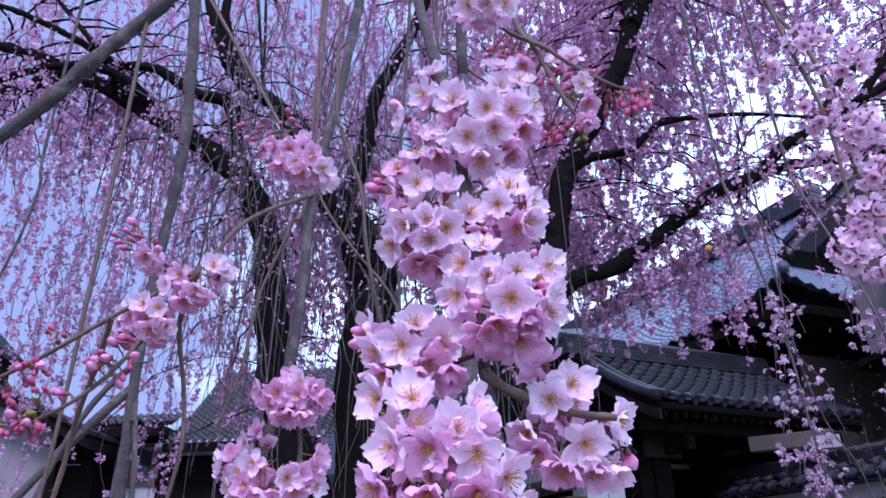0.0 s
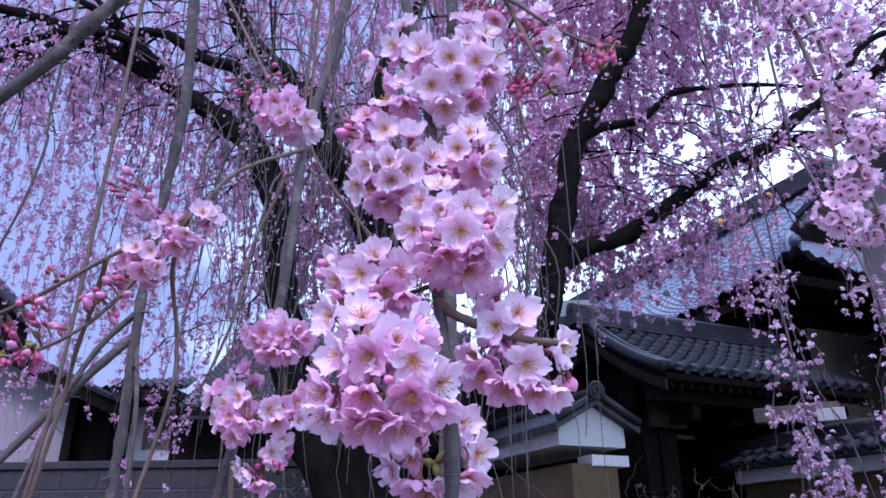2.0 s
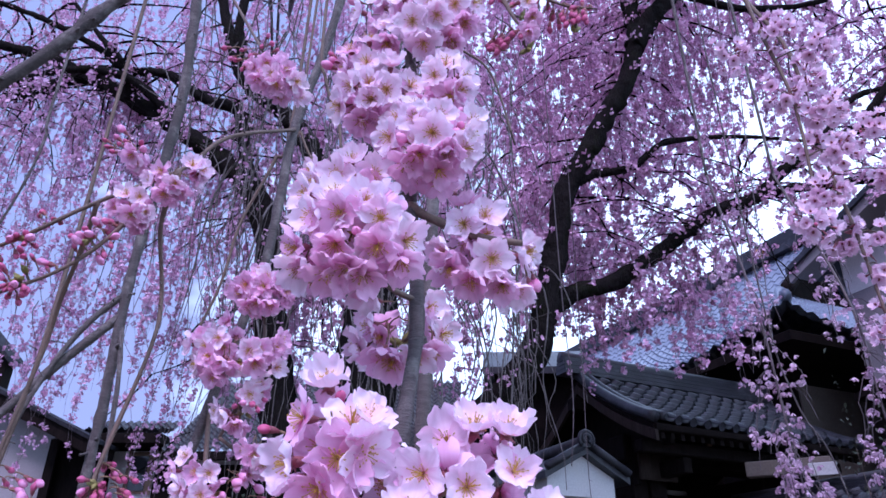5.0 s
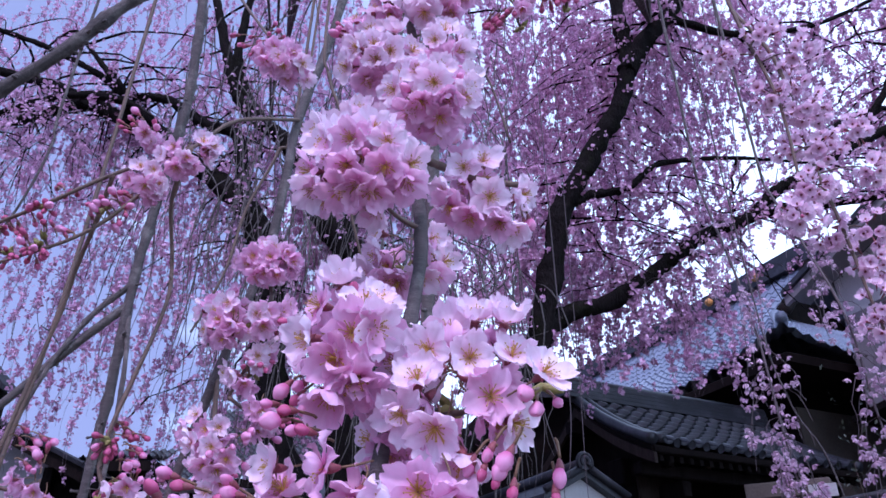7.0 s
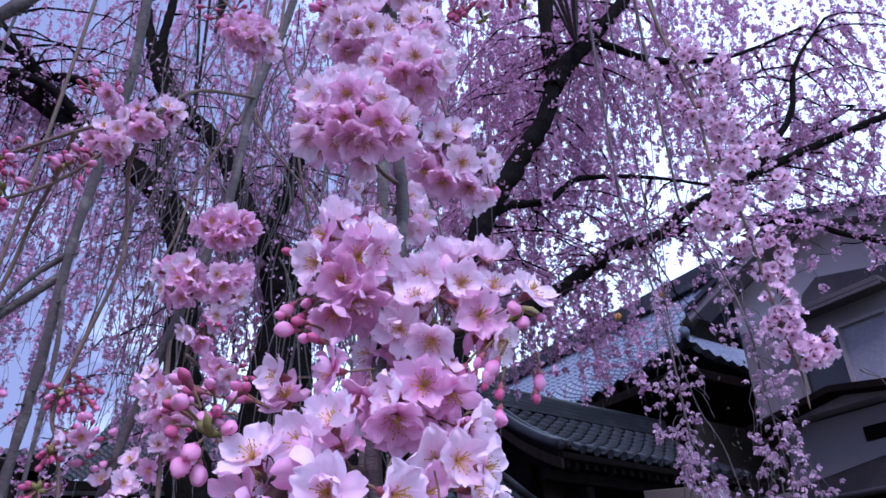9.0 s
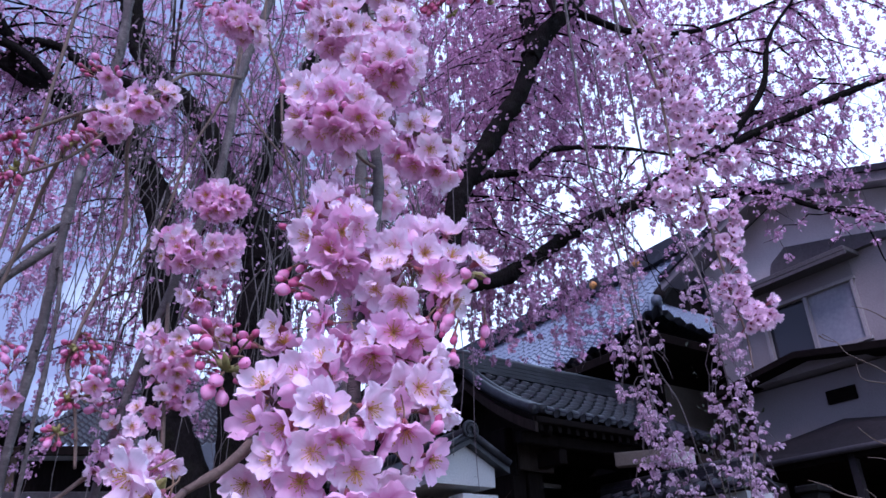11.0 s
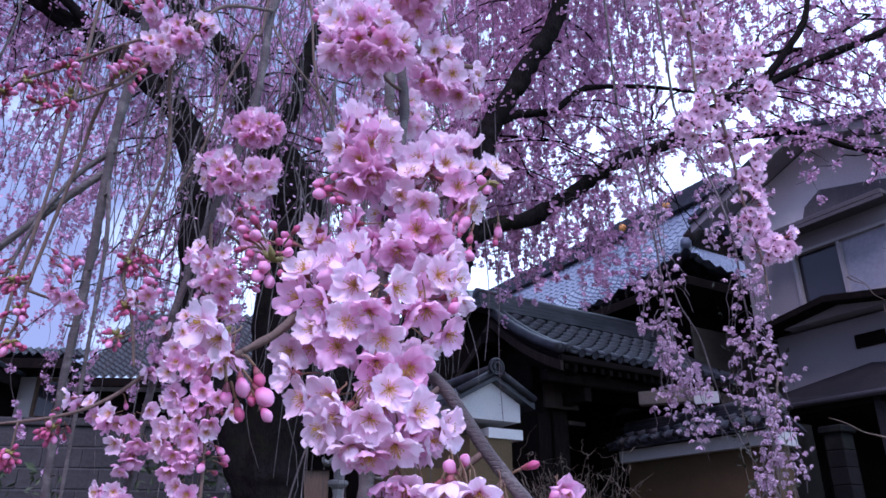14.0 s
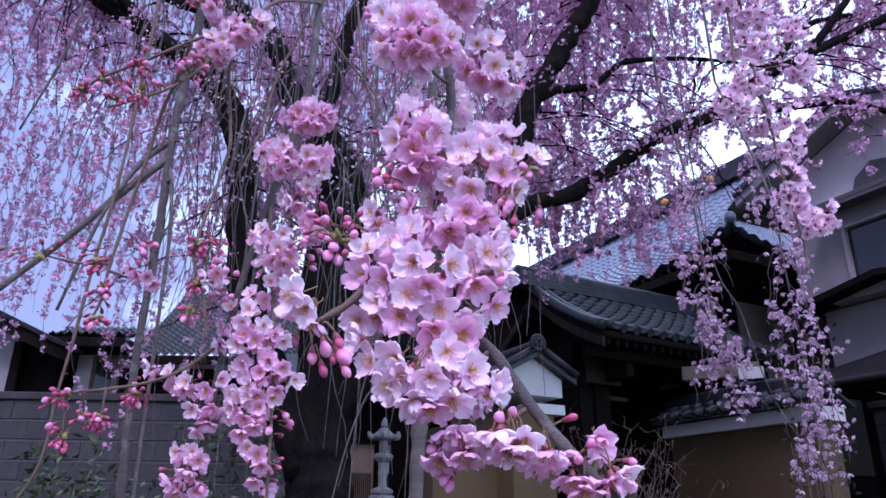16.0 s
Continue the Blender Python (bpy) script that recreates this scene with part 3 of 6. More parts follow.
# porch walls in near-black timber: the recess's shade is in their colour
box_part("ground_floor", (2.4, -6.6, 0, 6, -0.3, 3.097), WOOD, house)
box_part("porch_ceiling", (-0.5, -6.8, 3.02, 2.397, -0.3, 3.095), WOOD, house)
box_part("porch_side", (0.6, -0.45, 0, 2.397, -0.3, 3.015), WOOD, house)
win = box_part("window", (-0.05, WY0 - 0.03, WZ0 - 0.05, 0.10, WY1 + 0.03, WZ0), ALU, house)
box_part("frame", (-0.05, WY0 - 0.03, WZ1, 0.10, WY1 + 0.03, WZ1 + 0.05), ALU, win)
for y in (WY0, -1.765, WY1 - 0.055):
    box_part("frame", (-0.04, y, WZ0, 0.08, y + 0.055, WZ1), ALU, win)
box_part("pane", (0.05, -1.71, WZ0, 0.06, WY1 - 0.055, WZ1), GLASS, win, "dark reflecting pane")
box_part("pane", (0.02, WY0 + 0.055, WZ0, 0.03, -1.765, WZ1), frost, win, "pale frosted pane")
bm = bmesh.new()
box(bm, -0.42, -2.75, 5.98, -0.002, -0.75, 6.06, 0.01)
box(bm, -0.42, -2.75, 5.92, -0.38, -0.75, 5.977)
part("window_hood", bm, HOUSE_TRIM, house, "grey metal window hood")


def prism(bm, pts, x0, x1):
    """A solid between two copies of an outline in y and z."""
    vs = [[bm.verts.new((x, y, z)) for y, z in pts] for x in (x0, x1)]
    bm.faces.new(vs[0]), bm.faces.new(vs[1][::-1])
    n = len(pts)
    for i in range(n):
        bm.faces.new((vs[0][i], vs[1][i], vs[1][(i + 1) % n], vs[0][(i + 1) % n]))
    bmesh.ops.recalc_face_normals(bm, faces=bm.faces)
    return bm


part("shutter_box", prism(bmesh.new(), [(-1.25, 6.06), (-3.3, 6.06), (-3.3, 6.16), (-2.41, 6.40), (-1.67, 6.58), (-1.37, 6.39)], -0.10, -0.003), HOUSE_TRIM, house, "grey shutter housing")
# near-black all round: the shade under the canopy is put into its colour
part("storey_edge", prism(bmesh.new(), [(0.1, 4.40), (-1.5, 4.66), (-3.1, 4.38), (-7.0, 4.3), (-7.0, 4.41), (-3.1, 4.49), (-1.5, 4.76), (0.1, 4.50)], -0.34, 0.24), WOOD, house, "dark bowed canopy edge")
vent = box_part("vent", (0.22, -2.0, 3.98, 0.246, -1.53, 4.19), WOOD, house, "dark square vent")
for k in range(6):
    box_part("slat", (0.20, -1.99, 4.0 + k * 0.032, 0.218, -1.54, 4.016 + k * 0.032), WOOD, vent)
bm = bmesh.new()
top = [(0.1, 3.50), (-1.7, 3.74), (-3.4, 3.46), (-7.0, 3.4)]
for (ya, za), (yb, zb) in zip(top, top[1:]):
    vs = [bm.verts.new(p) for p in ((0.245, ya, za), (-0.55, ya, 3.16), (-0.55, yb, 3.16), (0.245, yb, zb))]
    bm.faces.new(vs)
    vs = [bm.verts.new(p) for p in ((0.245, ya, 3.12), (-0.55, ya, 3.10), (-0.55, yb, 3.10), (0.245, yb, 3.12))]
    bm.faces.new(vs)
    vs = [bm.verts.new(p) for p in ((-0.55, ya, 3.16), (-0.55, ya, 3.10), (-0.55, yb, 3.10), (-0.55, yb, 3.16))]
    bm.faces.new(vs)
awning = part("lower_roof", bm, SHEET, house, "grey sheet lower roof")
v, f = tube([Vector((-0.6, 0.0, 3.14)), Vector((-0.6, -7.0, 3.10))], (0.045, 0.045), 8)
place("gutter", mesh_from("gutter", v, f, HOUSE_TRIM, True), awning)
part("gable_wall", prism(bmesh.new(), [(0.0, 6.203), (0.0, 6.86), (-1.7, 7.50), (-3.4, 6.86), (-3.4, 6.203)], 0, 6), PLASTER, house, "pale plastered gable")
for side in (1, -1):
    foot, top = -1.7 + side * 2.25, -1.7
    part("roof_slope", prism(bmesh.new(), [(foot, 6.80), (top, 7.66), (top, 7.56), (foot, 6.70)], -0.68, 6.6), TILE, house)
    part("barge_board", prism(bmesh.new(), [(foot, 6.697), (top, 7.557), (top, 7.40), (foot, 6.54)], -0.62, -0.55), HOUSE, house, "pale barge board under the verge")
    part("soffit", prism(bmesh.new(), [(foot, 6.697), (top, 7.557), (top, 7.527), (foot, 6.667)], -0.548, -0.003), HOUSE, house)
for y in (-2.1, -3.6):
    box_part("porch_post", (-0.5, y, 0, -0.40, y + 0.1, 3.10), SHEET, house)

# entrance building seen past the trunk
hut = thing("entrance_building", "low timber entrance building with lattice sliding door", "building", m=pose(-0.9, 11.0, 0))
box_part("wall", (-1.9, 0.2, 0, 2.2, 3, 3.1), WOOD, hut)
part("roof", slab(slab(bmesh.new(), -2.0, 2.6, (-0.35, 2.98), (1.5, 3.9), 0.12), -2.0, 2.6, (3.9, 2.72), (1.5, 3.9), 0.12), TILE, hut)
# added upper storey: a dark block that closes the gap left of the gate
box_part("upper_wall", (1.0, 1.0, 3.103, 2.5, 4, 5.15), WOOD, hut)
part("upper_roof", slab(slab(bmesh.new(), 0.8, 2.7, (0.6, 5.05), (2.5, 5.95), 0.12), 0.8, 2.7, (4.4, 5.05), (2.5, 5.95), 0.12), TILE, hut, "dark tiled upper roof")
door = box_part("door", (-0.578, 0.14, 0.05, -0.205, 0.19, 2.22), PALE_WOOD, hut, "tan wooden sliding door")
box_part("rail", (-0.578, 0.125, 1.78, -0.205, 0.138, 1.83), PALE_WOOD, door)
for k in range(11):
    box_part("lattice_bar", (-0.558 + k * 0.0303, 0.12, 0.2, -0.546 + k * 0.0303, 0.137, 1.77), WOOD, door)
box_part("panel", (-0.072, 0.14, 0.3, 0.152, 0.19, 2.22), PLASTER, hut, "white plaster panel")
box_part("panel_foot", (-0.075, 0.13, 0.3, 0.155, 0.137, 1.78), SHEET, hut)
box_part("door_head", (-1.4, 0.08, 2.2, 1.2, 0.2, 2.42), WOOD, hut)


# stone lantern
def lathe(prof, s, square=False):
    verts, faces = [], []
    for r, z in prof:
        for k in range(s):
            a = 2 * math.pi * (k + 0.5) / s
            verts.append((r * math.cos(a), r * math.sin(a), z))
    for j in range(len(prof) - 1):
        for k in range(s):
            faces.append((j * s + k, j * s + (k + 1) % s, (j + 1) * s + (k + 1) % s, (j + 1) * s + k))
    faces.append(tuple(range(s - 1, -1, -1)))
    faces.append(tuple((len(prof) - 1) * s + k for k in range(s)))
    return verts, faces


lantern = thing("stone_lantern", "weathered grey granite lantern with hexagonal roof", "lantern", m=pose(-0.735, 8.5, 0))
for nm, prof, s in (
    ("base", [(0.28, 0), (0.28, 0.5), (0.22, 0.56), (0.20, 1.3), (0.15, 1.38)], 6),
    ("ring", [(0.10, 1.383), (0.13, 1.41), (0.13, 1.44), (0.07, 1.47)], 10),
    ("shaft", [(0.055, 1.473), (0.048, 1.56), (0.06, 1.62), (0.05, 1.68), (0.065, 1.745)], 12),
    ("platform", [(0.06, 1.748), (0.10, 1.77), (0.13, 1.80), (0.13, 1.83), (0.08, 1.85)], 6),
    ("fire_box", [(0.055, 1.853), (0.06, 1.92), (0.055, 1.995)], 6),
    ("roof", [(0.09, 1.998), (0.15, 2.02), (0.15, 2.05), (0.10, 2.09), (0.05, 2.14)], 6),
    ("finial", [(0.03, 2.143), (0.045, 2.17), (0.04, 2.21), (0.018, 2.25), (0.004, 2.27)], 10)):
    v, f = lathe(prof, s)
    lp = place(nm, mesh_from(nm, v, f, STONE), lantern)
    if nm == "roof":
        for k in range(6):
            a = 2 * math.pi * (k + 0.5) / 6
            d = Vector((math.cos(a), math.sin(a), 0))
            vv, ff = tube(curve_points([d * 0.14 + Vector((0, 0, 2.03)), d * 0.19 + Vector((0, 0, 2.04)), d * 0.20 + Vector((0, 0, 2.09))], 3), (0.03, 0.018), 6)
            place("roof_curl", mesh_from("roof_curl", vv, ff, STONE, True), lp)

# block wall
b_wall = thing("block_wall", "grey stained concrete block garden wall", "wall", m=pose(-3.2, 7.6, 0, 0, 0, 2))
BLOCK_MESH = bmesh.new()
box(BLOCK_MESH, 0.004, 0, 0.004, 0.391, 0.12, 0.196, 0.006)
block_me = bpy.data.meshes.new("block")
BLOCK_MESH.to_mesh(block_me)
BLOCK_MESH.free()
block_me.materials.append(BLOCK)
box_part("mortar", (-6.3, 0.012, 0, 1.5, 0.108, 2.28), HOUSE_TRIM, b_wall)
for r in range(11):
    for c in range(19):
        place("block", block_me, b_wall, pose(-6.2 + c * 0.395 + (0.197 if r % 2 else 0), random.uniform(-0.002, 0.002), r * 0.208))
box_part("coping", (-6.3, -0.03, 2.288, 1.6, 0.15, 2.37), BLOCK, b_wall, bevel=0.01)

# neighbours' houses on the far side of the block wall
n1 = thing("neighbour_house", "white-walled house with dark tiled gable roof", "house", m=pose(-7.62, 12.2, 0))


def gable_face(parent, name, pts, y0, y1, mat):
    """An upright wall plate between y0 and y1, its outline in x and z."""
    bm = bmesh.new()
    vs = [[bm.verts.new((x, y, z)) for x, z in pts] for y in (y0, y1)]
    bm.faces.new(vs[0]), bm.faces.new(vs[1][::-1])
    for i in range(len(pts)):
        bm.faces.new((vs[0][i], vs[1][i], vs[1][(i + 1) % len(pts)], vs[0][(i + 1) % len(pts)]))
    bmesh.ops.recalc_face_normals(bm, faces=bm.faces)
    return part(name, bm, mat, parent)


# white wall in grey render: the roof overhang's shade is in its colour
gable_face(n1, "wall", [(0, 0), (0, 4.08), (-4.6, 6.14), (-4.6, 0)], 0, 0.3, HOUSE)
box_part("post", (-0.02, -0.05, 0, 0.14, -0.003, 4.0), WOOD, n1)


def rake(parent, name, top, foot, thick, y0, y1, mat):
    """A sloping roof plate, seen from its gable end."""
    bm = bmesh.new()
    p = [foot, top, (top[0], top[1] - thick), (foot[0], foot[1] - thick)]
    vs = [[bm.verts.new((x, y, z)) for x, z in p] for y in (y0, y1)]
    bm.faces.new(vs[0]), bm.faces.new(vs[1][::-1])
    for i in range(4):
        bm.faces.new((vs[0][i], vs[1][i], vs[1][(i + 1) % 4], vs[0][(i + 1) % 4]))
    bmesh.ops.recalc_face_normals(bm, faces=bm.faces)
    return part(name, bm, mat, parent)


rake(n1, "roof", (-4.6, 6.44), (1.02, 3.92), 0.07, -0.65, 0.35, SLATE)
gable_face(n1, "upper_wall", [(-1.95, 5.0), (-1.95, 5.72), (-4.6, 8.2), (-4.6, 5.0)], 0.9, 1.15, WOOD)
rake(n1, "upper_roof", (-4.6, 8.46), (-1.72, 5.74), 0.1, 0.6, 1.2, SLATE)
rake(n1, "eave_lining", (-4.6, 6.365), (0.98, 3.86), 0.22, -0.58, 0.3, WOOD)
gable_face(n1, "carport", [(0.004, 0), (0.004, 4.2), (0.55, 3.95), (0.68, 3.8), (0.68, 0)], 0.2, 3, WOOD)
n2 = thing("far_house", "small white house with grey tiled roofs and brown window", "house", m=pose(-5.9, 13.0, 0))
box_part("wall", (-1.0, 0, 0, 4.6, 4, 3.95), PLASTER, n2)
wn = box_part("window", (-0.66, -0.05, 3.2, -0.2, -0.003, 3.93), DOORWOOD, n2)
box_part("pane", (-0.6, -0.07, 3.25, -0.3, -0.053, 3.85), GLASS, wn)
for x in (-0.68, -0.22):
    box_part("frame", (x, -0.08, 3.17, x + 0.05, -0.052, 3.95), DOORWOOD, wn)
box_part("side_wall", (-0.15, -0.06, 0, 4.6, -0.004, 3.7), WOOD, n2)
v, f = wavy_roof(0, 0, 2.6, 2.0, 0.0, 5.2, 0.15, 0.16)
place("roof", mesh_from("roof", v, f, TILE), n2, pose(5.3, -0.5, 3.80, 0, 0, 90))
box_part("eave", (0.1, -0.55, 3.70, 5.4, -0.45, 3.84), WOOD, n2)
v, f = wavy_roof(0, 0, 0.9, 0.36, 0.0, 1.5, 0.15, 0.16)
place("side_roof", mesh_from("side_roof", v, f, TILE), n2, pose(0.1, -0.6, 4.16, 0, 0, 90))
box_part("side_eave", (-1.4, -0.62, 3.98, 0.1, 0.4, 4.15), WOOD, n2)

# block pillar at the house's entrance
pillar = thing("gate_pillar", "grey concrete block pillar with a flat cap", "pillar", m=pose(5.42, 8.7, 0, 0, 0, 27.2))
for k in range(12):
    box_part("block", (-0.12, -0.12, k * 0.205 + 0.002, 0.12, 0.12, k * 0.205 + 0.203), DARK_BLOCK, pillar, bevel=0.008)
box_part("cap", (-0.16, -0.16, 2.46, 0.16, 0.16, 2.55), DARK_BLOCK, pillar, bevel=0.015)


# ---- the old weeping cherry ----
tree = thing("weeping_cherry_tree", "old weeping cherry tree with dark trunk in full pink bloom", "tree", m=pose(-0.95, 6.1, 0))
BOUGHS = []


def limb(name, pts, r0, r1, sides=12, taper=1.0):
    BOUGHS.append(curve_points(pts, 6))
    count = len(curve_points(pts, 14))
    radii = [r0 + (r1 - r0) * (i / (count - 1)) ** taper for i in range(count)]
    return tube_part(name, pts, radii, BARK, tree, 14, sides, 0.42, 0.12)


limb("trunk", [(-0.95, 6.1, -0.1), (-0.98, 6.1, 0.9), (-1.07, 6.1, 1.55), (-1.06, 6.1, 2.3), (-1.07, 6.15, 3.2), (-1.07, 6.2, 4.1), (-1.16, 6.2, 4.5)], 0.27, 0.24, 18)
limb("limb", [(-1.15, 6.05, 1.5), (-1.7, 6.0, 2.6), (-1.92, 6.0, 3.5), (-2.0, 6.0, 4.3), (-2.17, 6.0, 4.89), (-2.44, 6.0, 5.3), (-3.1, 6.0, 5.85), (-3.93, 6.0, 6.42), (-4.4, 6.0, 6.68), (-4.8, 6.0, 6.58), (-5.4, 6.0, 6.4), (-6.4, 5.9, 6.1)], 0.20, 0.04, 12, 0.72)
limb("limb", [(-4.2, 6.0, 6.6), (-4.95, 6.0, 7.0), (-5.8, 6.0, 7.3), (-7.0, 6.0, 7.8)], 0.08, 0.03, 10)
limb("limb", [(-1.1, 6.2, 4.2), (-1.14, 6.2, 4.6), (-1.37, 6.2, 4.86), (-1.65, 6.2, 5.26), (-1.87, 6.2, 5.86), (-2.17, 6.2, 6.24), (-2.65, 6.2, 6.7), (-2.91, 6.2, 7.32), (-3.3, 6.2, 8.6)], 0.18, 0.05, 12, 0.8)
limb("limb", [(-0.95, 6.1, 2.0), (-0.5, 6.0, 2.5), (-0.1, 6.0, 2.8), (0.25, 6.0, 3.15), (0.48, 6.0, 3.55), (0.59, 6.0, 4.09), (0.73, 6.0, 4.68), (0.82, 6.0, 5.08), (1.05, 6.0, 5.5), (1.26, 6.0, 5.9), (1.52, 6.0, 6.35), (1.67, 6.0, 6.95), (1.66, 6.0, 7.6), (1.7, 6.0, 8.8)], 0.14, 0.08)
limb("limb", [(1.64, 6.0, 6.8), (1.89, 6.0, 7.24), (2.2, 6.0, 7.62), (2.6, 6.0, 8.2), (3.2, 6.0, 9.2)], 0.11, 0.06, 10)
limb("limb", [(0.52, 6.0, 3.7), (0.8, 6.15, 4.02), (1.23, 6.3, 4.2), (1.68, 6.3, 4.5), (2.09, 6.3, 4.8), (2.37, 6.3, 4.97), (2.68, 6.3, 5.08), (3.02, 6.3, 5.38), (3.4, 6.3, 5.62), (3.9, 6.3, 5.9), (4.9, 6.3, 6.42), (6.2, 6.2, 7.0)], 0.085, 0.04)
limb("limb", [(2.68, 6.3, 5.1), (3.02, 6.3, 5.17), (3.5, 6.25, 5.19), (4.02, 6.0, 5.11), (4.4, 5.8, 4.83), (5.2, 5.6, 4.5)], 0.055, 0.02, 8)
limb("limb", [(0.85, 6.0, 5.1), (1.11, 6.05, 5.25), (1.5, 6.1, 5.36), (1.87, 6.1, 5.64), (2.64, 6.1, 5.68), (3.4, 6.0, 5.5)], 0.055, 0.012, 8)
limb("limb", [(-2.15, 6.0, 4.85), (-2.36, 5.85, 5.4), (-2.5, 5.8, 5.97), (-2.88, 5.8, 6.15), (-3.35, 5.8, 6.5), (-3.83, 5.8, 6.6), (-4.24, 5.8, 6.93), (-5.0, 5.8, 7.4), (-6.0, 5.7, 7.8)], 0.075, 0.025, 10)
limb("limb", [(-3.8, 5.95, 6.32), (-3.82, 5.8, 6.58), (-4.05, 5.7, 6.85), (-4.5, 5.6, 7.4)], 0.06, 0.02, 8)
limb("limb", [(-3.1, 6.0, 5.85), (-3.7, 5.75, 6.4), (-4.42, 5.7, 6.53), (-5.13, 5.7, 6.32), (-6.0, 5.6, 5.9)], 0.06, 0.02, 8)
limb("limb", [(-2.4, 6.2, 6.45), (-2.66, 6.2, 6.9), (-2.8, 6.1, 7.5), (-2.7, 6.0, 8.6)], 0.08, 0.04, 8)
limb("limb", [(-1.4, 6.2, 4.9), (-1.2, 6.3, 5.6), (-1.1, 6.4, 6.4), (-0.7, 6.5, 7.4), (-0.2, 6.5, 8.8)], 0.10, 0.05, 10)
limb("limb", [(3.9, 6.3, 5.9), (4.4, 6.1, 6.6), (4.6, 6.0, 7.3), (5.1, 5.9, 8.0)], 0.045, 0.015, 8)
limb("limb", [(3.4, 6.3, 5.62), (4.1, 6.6, 6.5), (5.0, 6.8, 6.9), (6.0, 7.0, 7.6)], 0.045, 0.015, 8)
limb("limb", [(2.2, 6.0, 7.6), (3.0, 6.2, 7.5), (4.0, 6.3, 7.7), (5.2, 6.4, 8.4)], 0.05, 0.015, 8)

rng = np.random.default_rng(11)


def unit(a):
    return a / np.maximum(np.linalg.norm(a, axis=-1, keepdims=True), 1e-9)


def flower_cloud(name, spots, normals, sizes, mat, parent, label="", fine=False):
    """Many small five-petalled flowers in one mesh."""
    n = len(spots)
    other = unit(np.cross(normals, rng.normal(size=(n, 3))))
    third = np.cross(normals, other)
    if fine:
        tmpl, faces = [(0.0, 0.0, 0.0)], []
        for k in range(5):
            a = 2 * math.pi * k / 5
            for da, r, z in ((-0.55, 0.58, 0.34), (-0.26, 0.84, 0.80), (0.0, 0.78, 0.76), (0.26, 0.84, 0.80), (0.55, 0.58, 0.34)):
                tmpl.append((r * math.cos(a + da), r * math.sin(a + da), z))
            b = 1 + 5 * k
            faces += [(0, b, b + 1, b + 2), (0, b + 2, b + 3, b + 4)]
    else:
        tmpl = [(0.0, 0.0, 0.0)] + [(math.cos(2 * math.pi * k / 5), math.sin(2 * math.pi * k / 5), 0.42) for k in range(5)]
        faces = [(0, 1 + k, 1 + (k + 1) % 5) for k in range(5)]
    tmpl, faces = np.array(tmpl), np.array(faces)
    jig = 1 + (0.1 if fine else 0.25) * rng.normal(size=(n, len(tmpl), 1))
    verts = (spots[:, None, :] + sizes[:, None, None] * jig * (tmpl[None, :, 0:1] * other[:, None, :] + tmpl[None, :, 1:2] * third[:, None, :] + tmpl[None, :, 2:3] * normals[:, None, :])).reshape(-1, 3)
    loops = (np.arange(n)[:, None, None] * len(tmpl) + faces[None]).reshape(-1)
    me = bpy.data.meshes.new(name)
    me.vertices.add(len(verts))
    me.vertices.foreach_set("co", verts.astype(np.float32).ravel())
    me.loops.add(len(loops))
    me.loops.foreach_set("vertex_index", loops.astype(np.int32))
    me.polygons.add(len(faces) * n)
    me.polygons.foreach_set("loop_start", (np.arange(len(faces) * n) * faces.shape[1]).astype(np.int32))
    me.materials.append(mat)
    me.update(calc_edges=True)
    return tagged(place(name, me, parent, to_local(parent), label), kind="stuff")


def twig_cloud(name, lines, r0, r1, mat, parent):
    """Many thin three-sided twigs in one mesh; lines: (n, k, 3)."""
    n, k, _ = lines.shape
    ang = np.array([0, 2.094, 4.189])
    ring = np.stack([np.cos(ang), np.sin(ang), 0 * ang], -1)
    rad = np.linspace(r0, r1, k)
    verts = (lines[:, :, None, :] + rad[None, :, None, None] * ring[None, None]).reshape(-1, 3)
    idx = np.arange(n * k * 3).reshape(n, k, 3)
    a, b = idx[:, :-1, :], idx[:, 1:, :]
    quads = np.stack([a, np.roll(a, -1, 2), np.roll(b, -1, 2), b], -1).reshape(-1)
    me = bpy.data.meshes.new(name)
    me.vertices.add(len(verts))
    me.vertices.foreach_set("co", verts.astype(np.float32).ravel())
    me.loops.add(len(quads))
    me.loops.foreach_set("vertex_index", quads.astype(np.int32))
    me.polygons.add(len(quads) // 4)
    me.polygons.foreach_set("loop_start", (np.arange(len(quads) // 4) * 4).astype(np.int32))
    me.materials.append(mat)
    me.update(calc_edges=True)
    return tagged(place(name, me, parent, to_local(parent)), kind="stuff")


def strands(starts, lengths, k=12, sway=0.45):
    """Drooping lines: out from the start in an arch, then down."""
    n = len(starts)
    s = np.linspace(0, 1, k)[None, :, None]
    side = rng.normal(size=(n, 3)) * np.array([1, 1, 0.0])
    side = unit(side)[:, None, :] * rng.uniform(0.05, sway, n)[:, None, None]
    ln = lengths[:, None, None]
    p = starts[:, None, :] + side * (1 - np.exp(-3.0 * s)) + np.array([0, 0, -1.0]) * ln * (s ** 1.25)
    wob = 0.032 * np.sin(s * rng.uniform(6, 14, n)[:, None, None] + rng.uniform(0, 6, n)[:, None, None]) * rng.normal(size=(n, 1, 3)) * np.array([1, 1, 0.0])
    return p + wob * ln


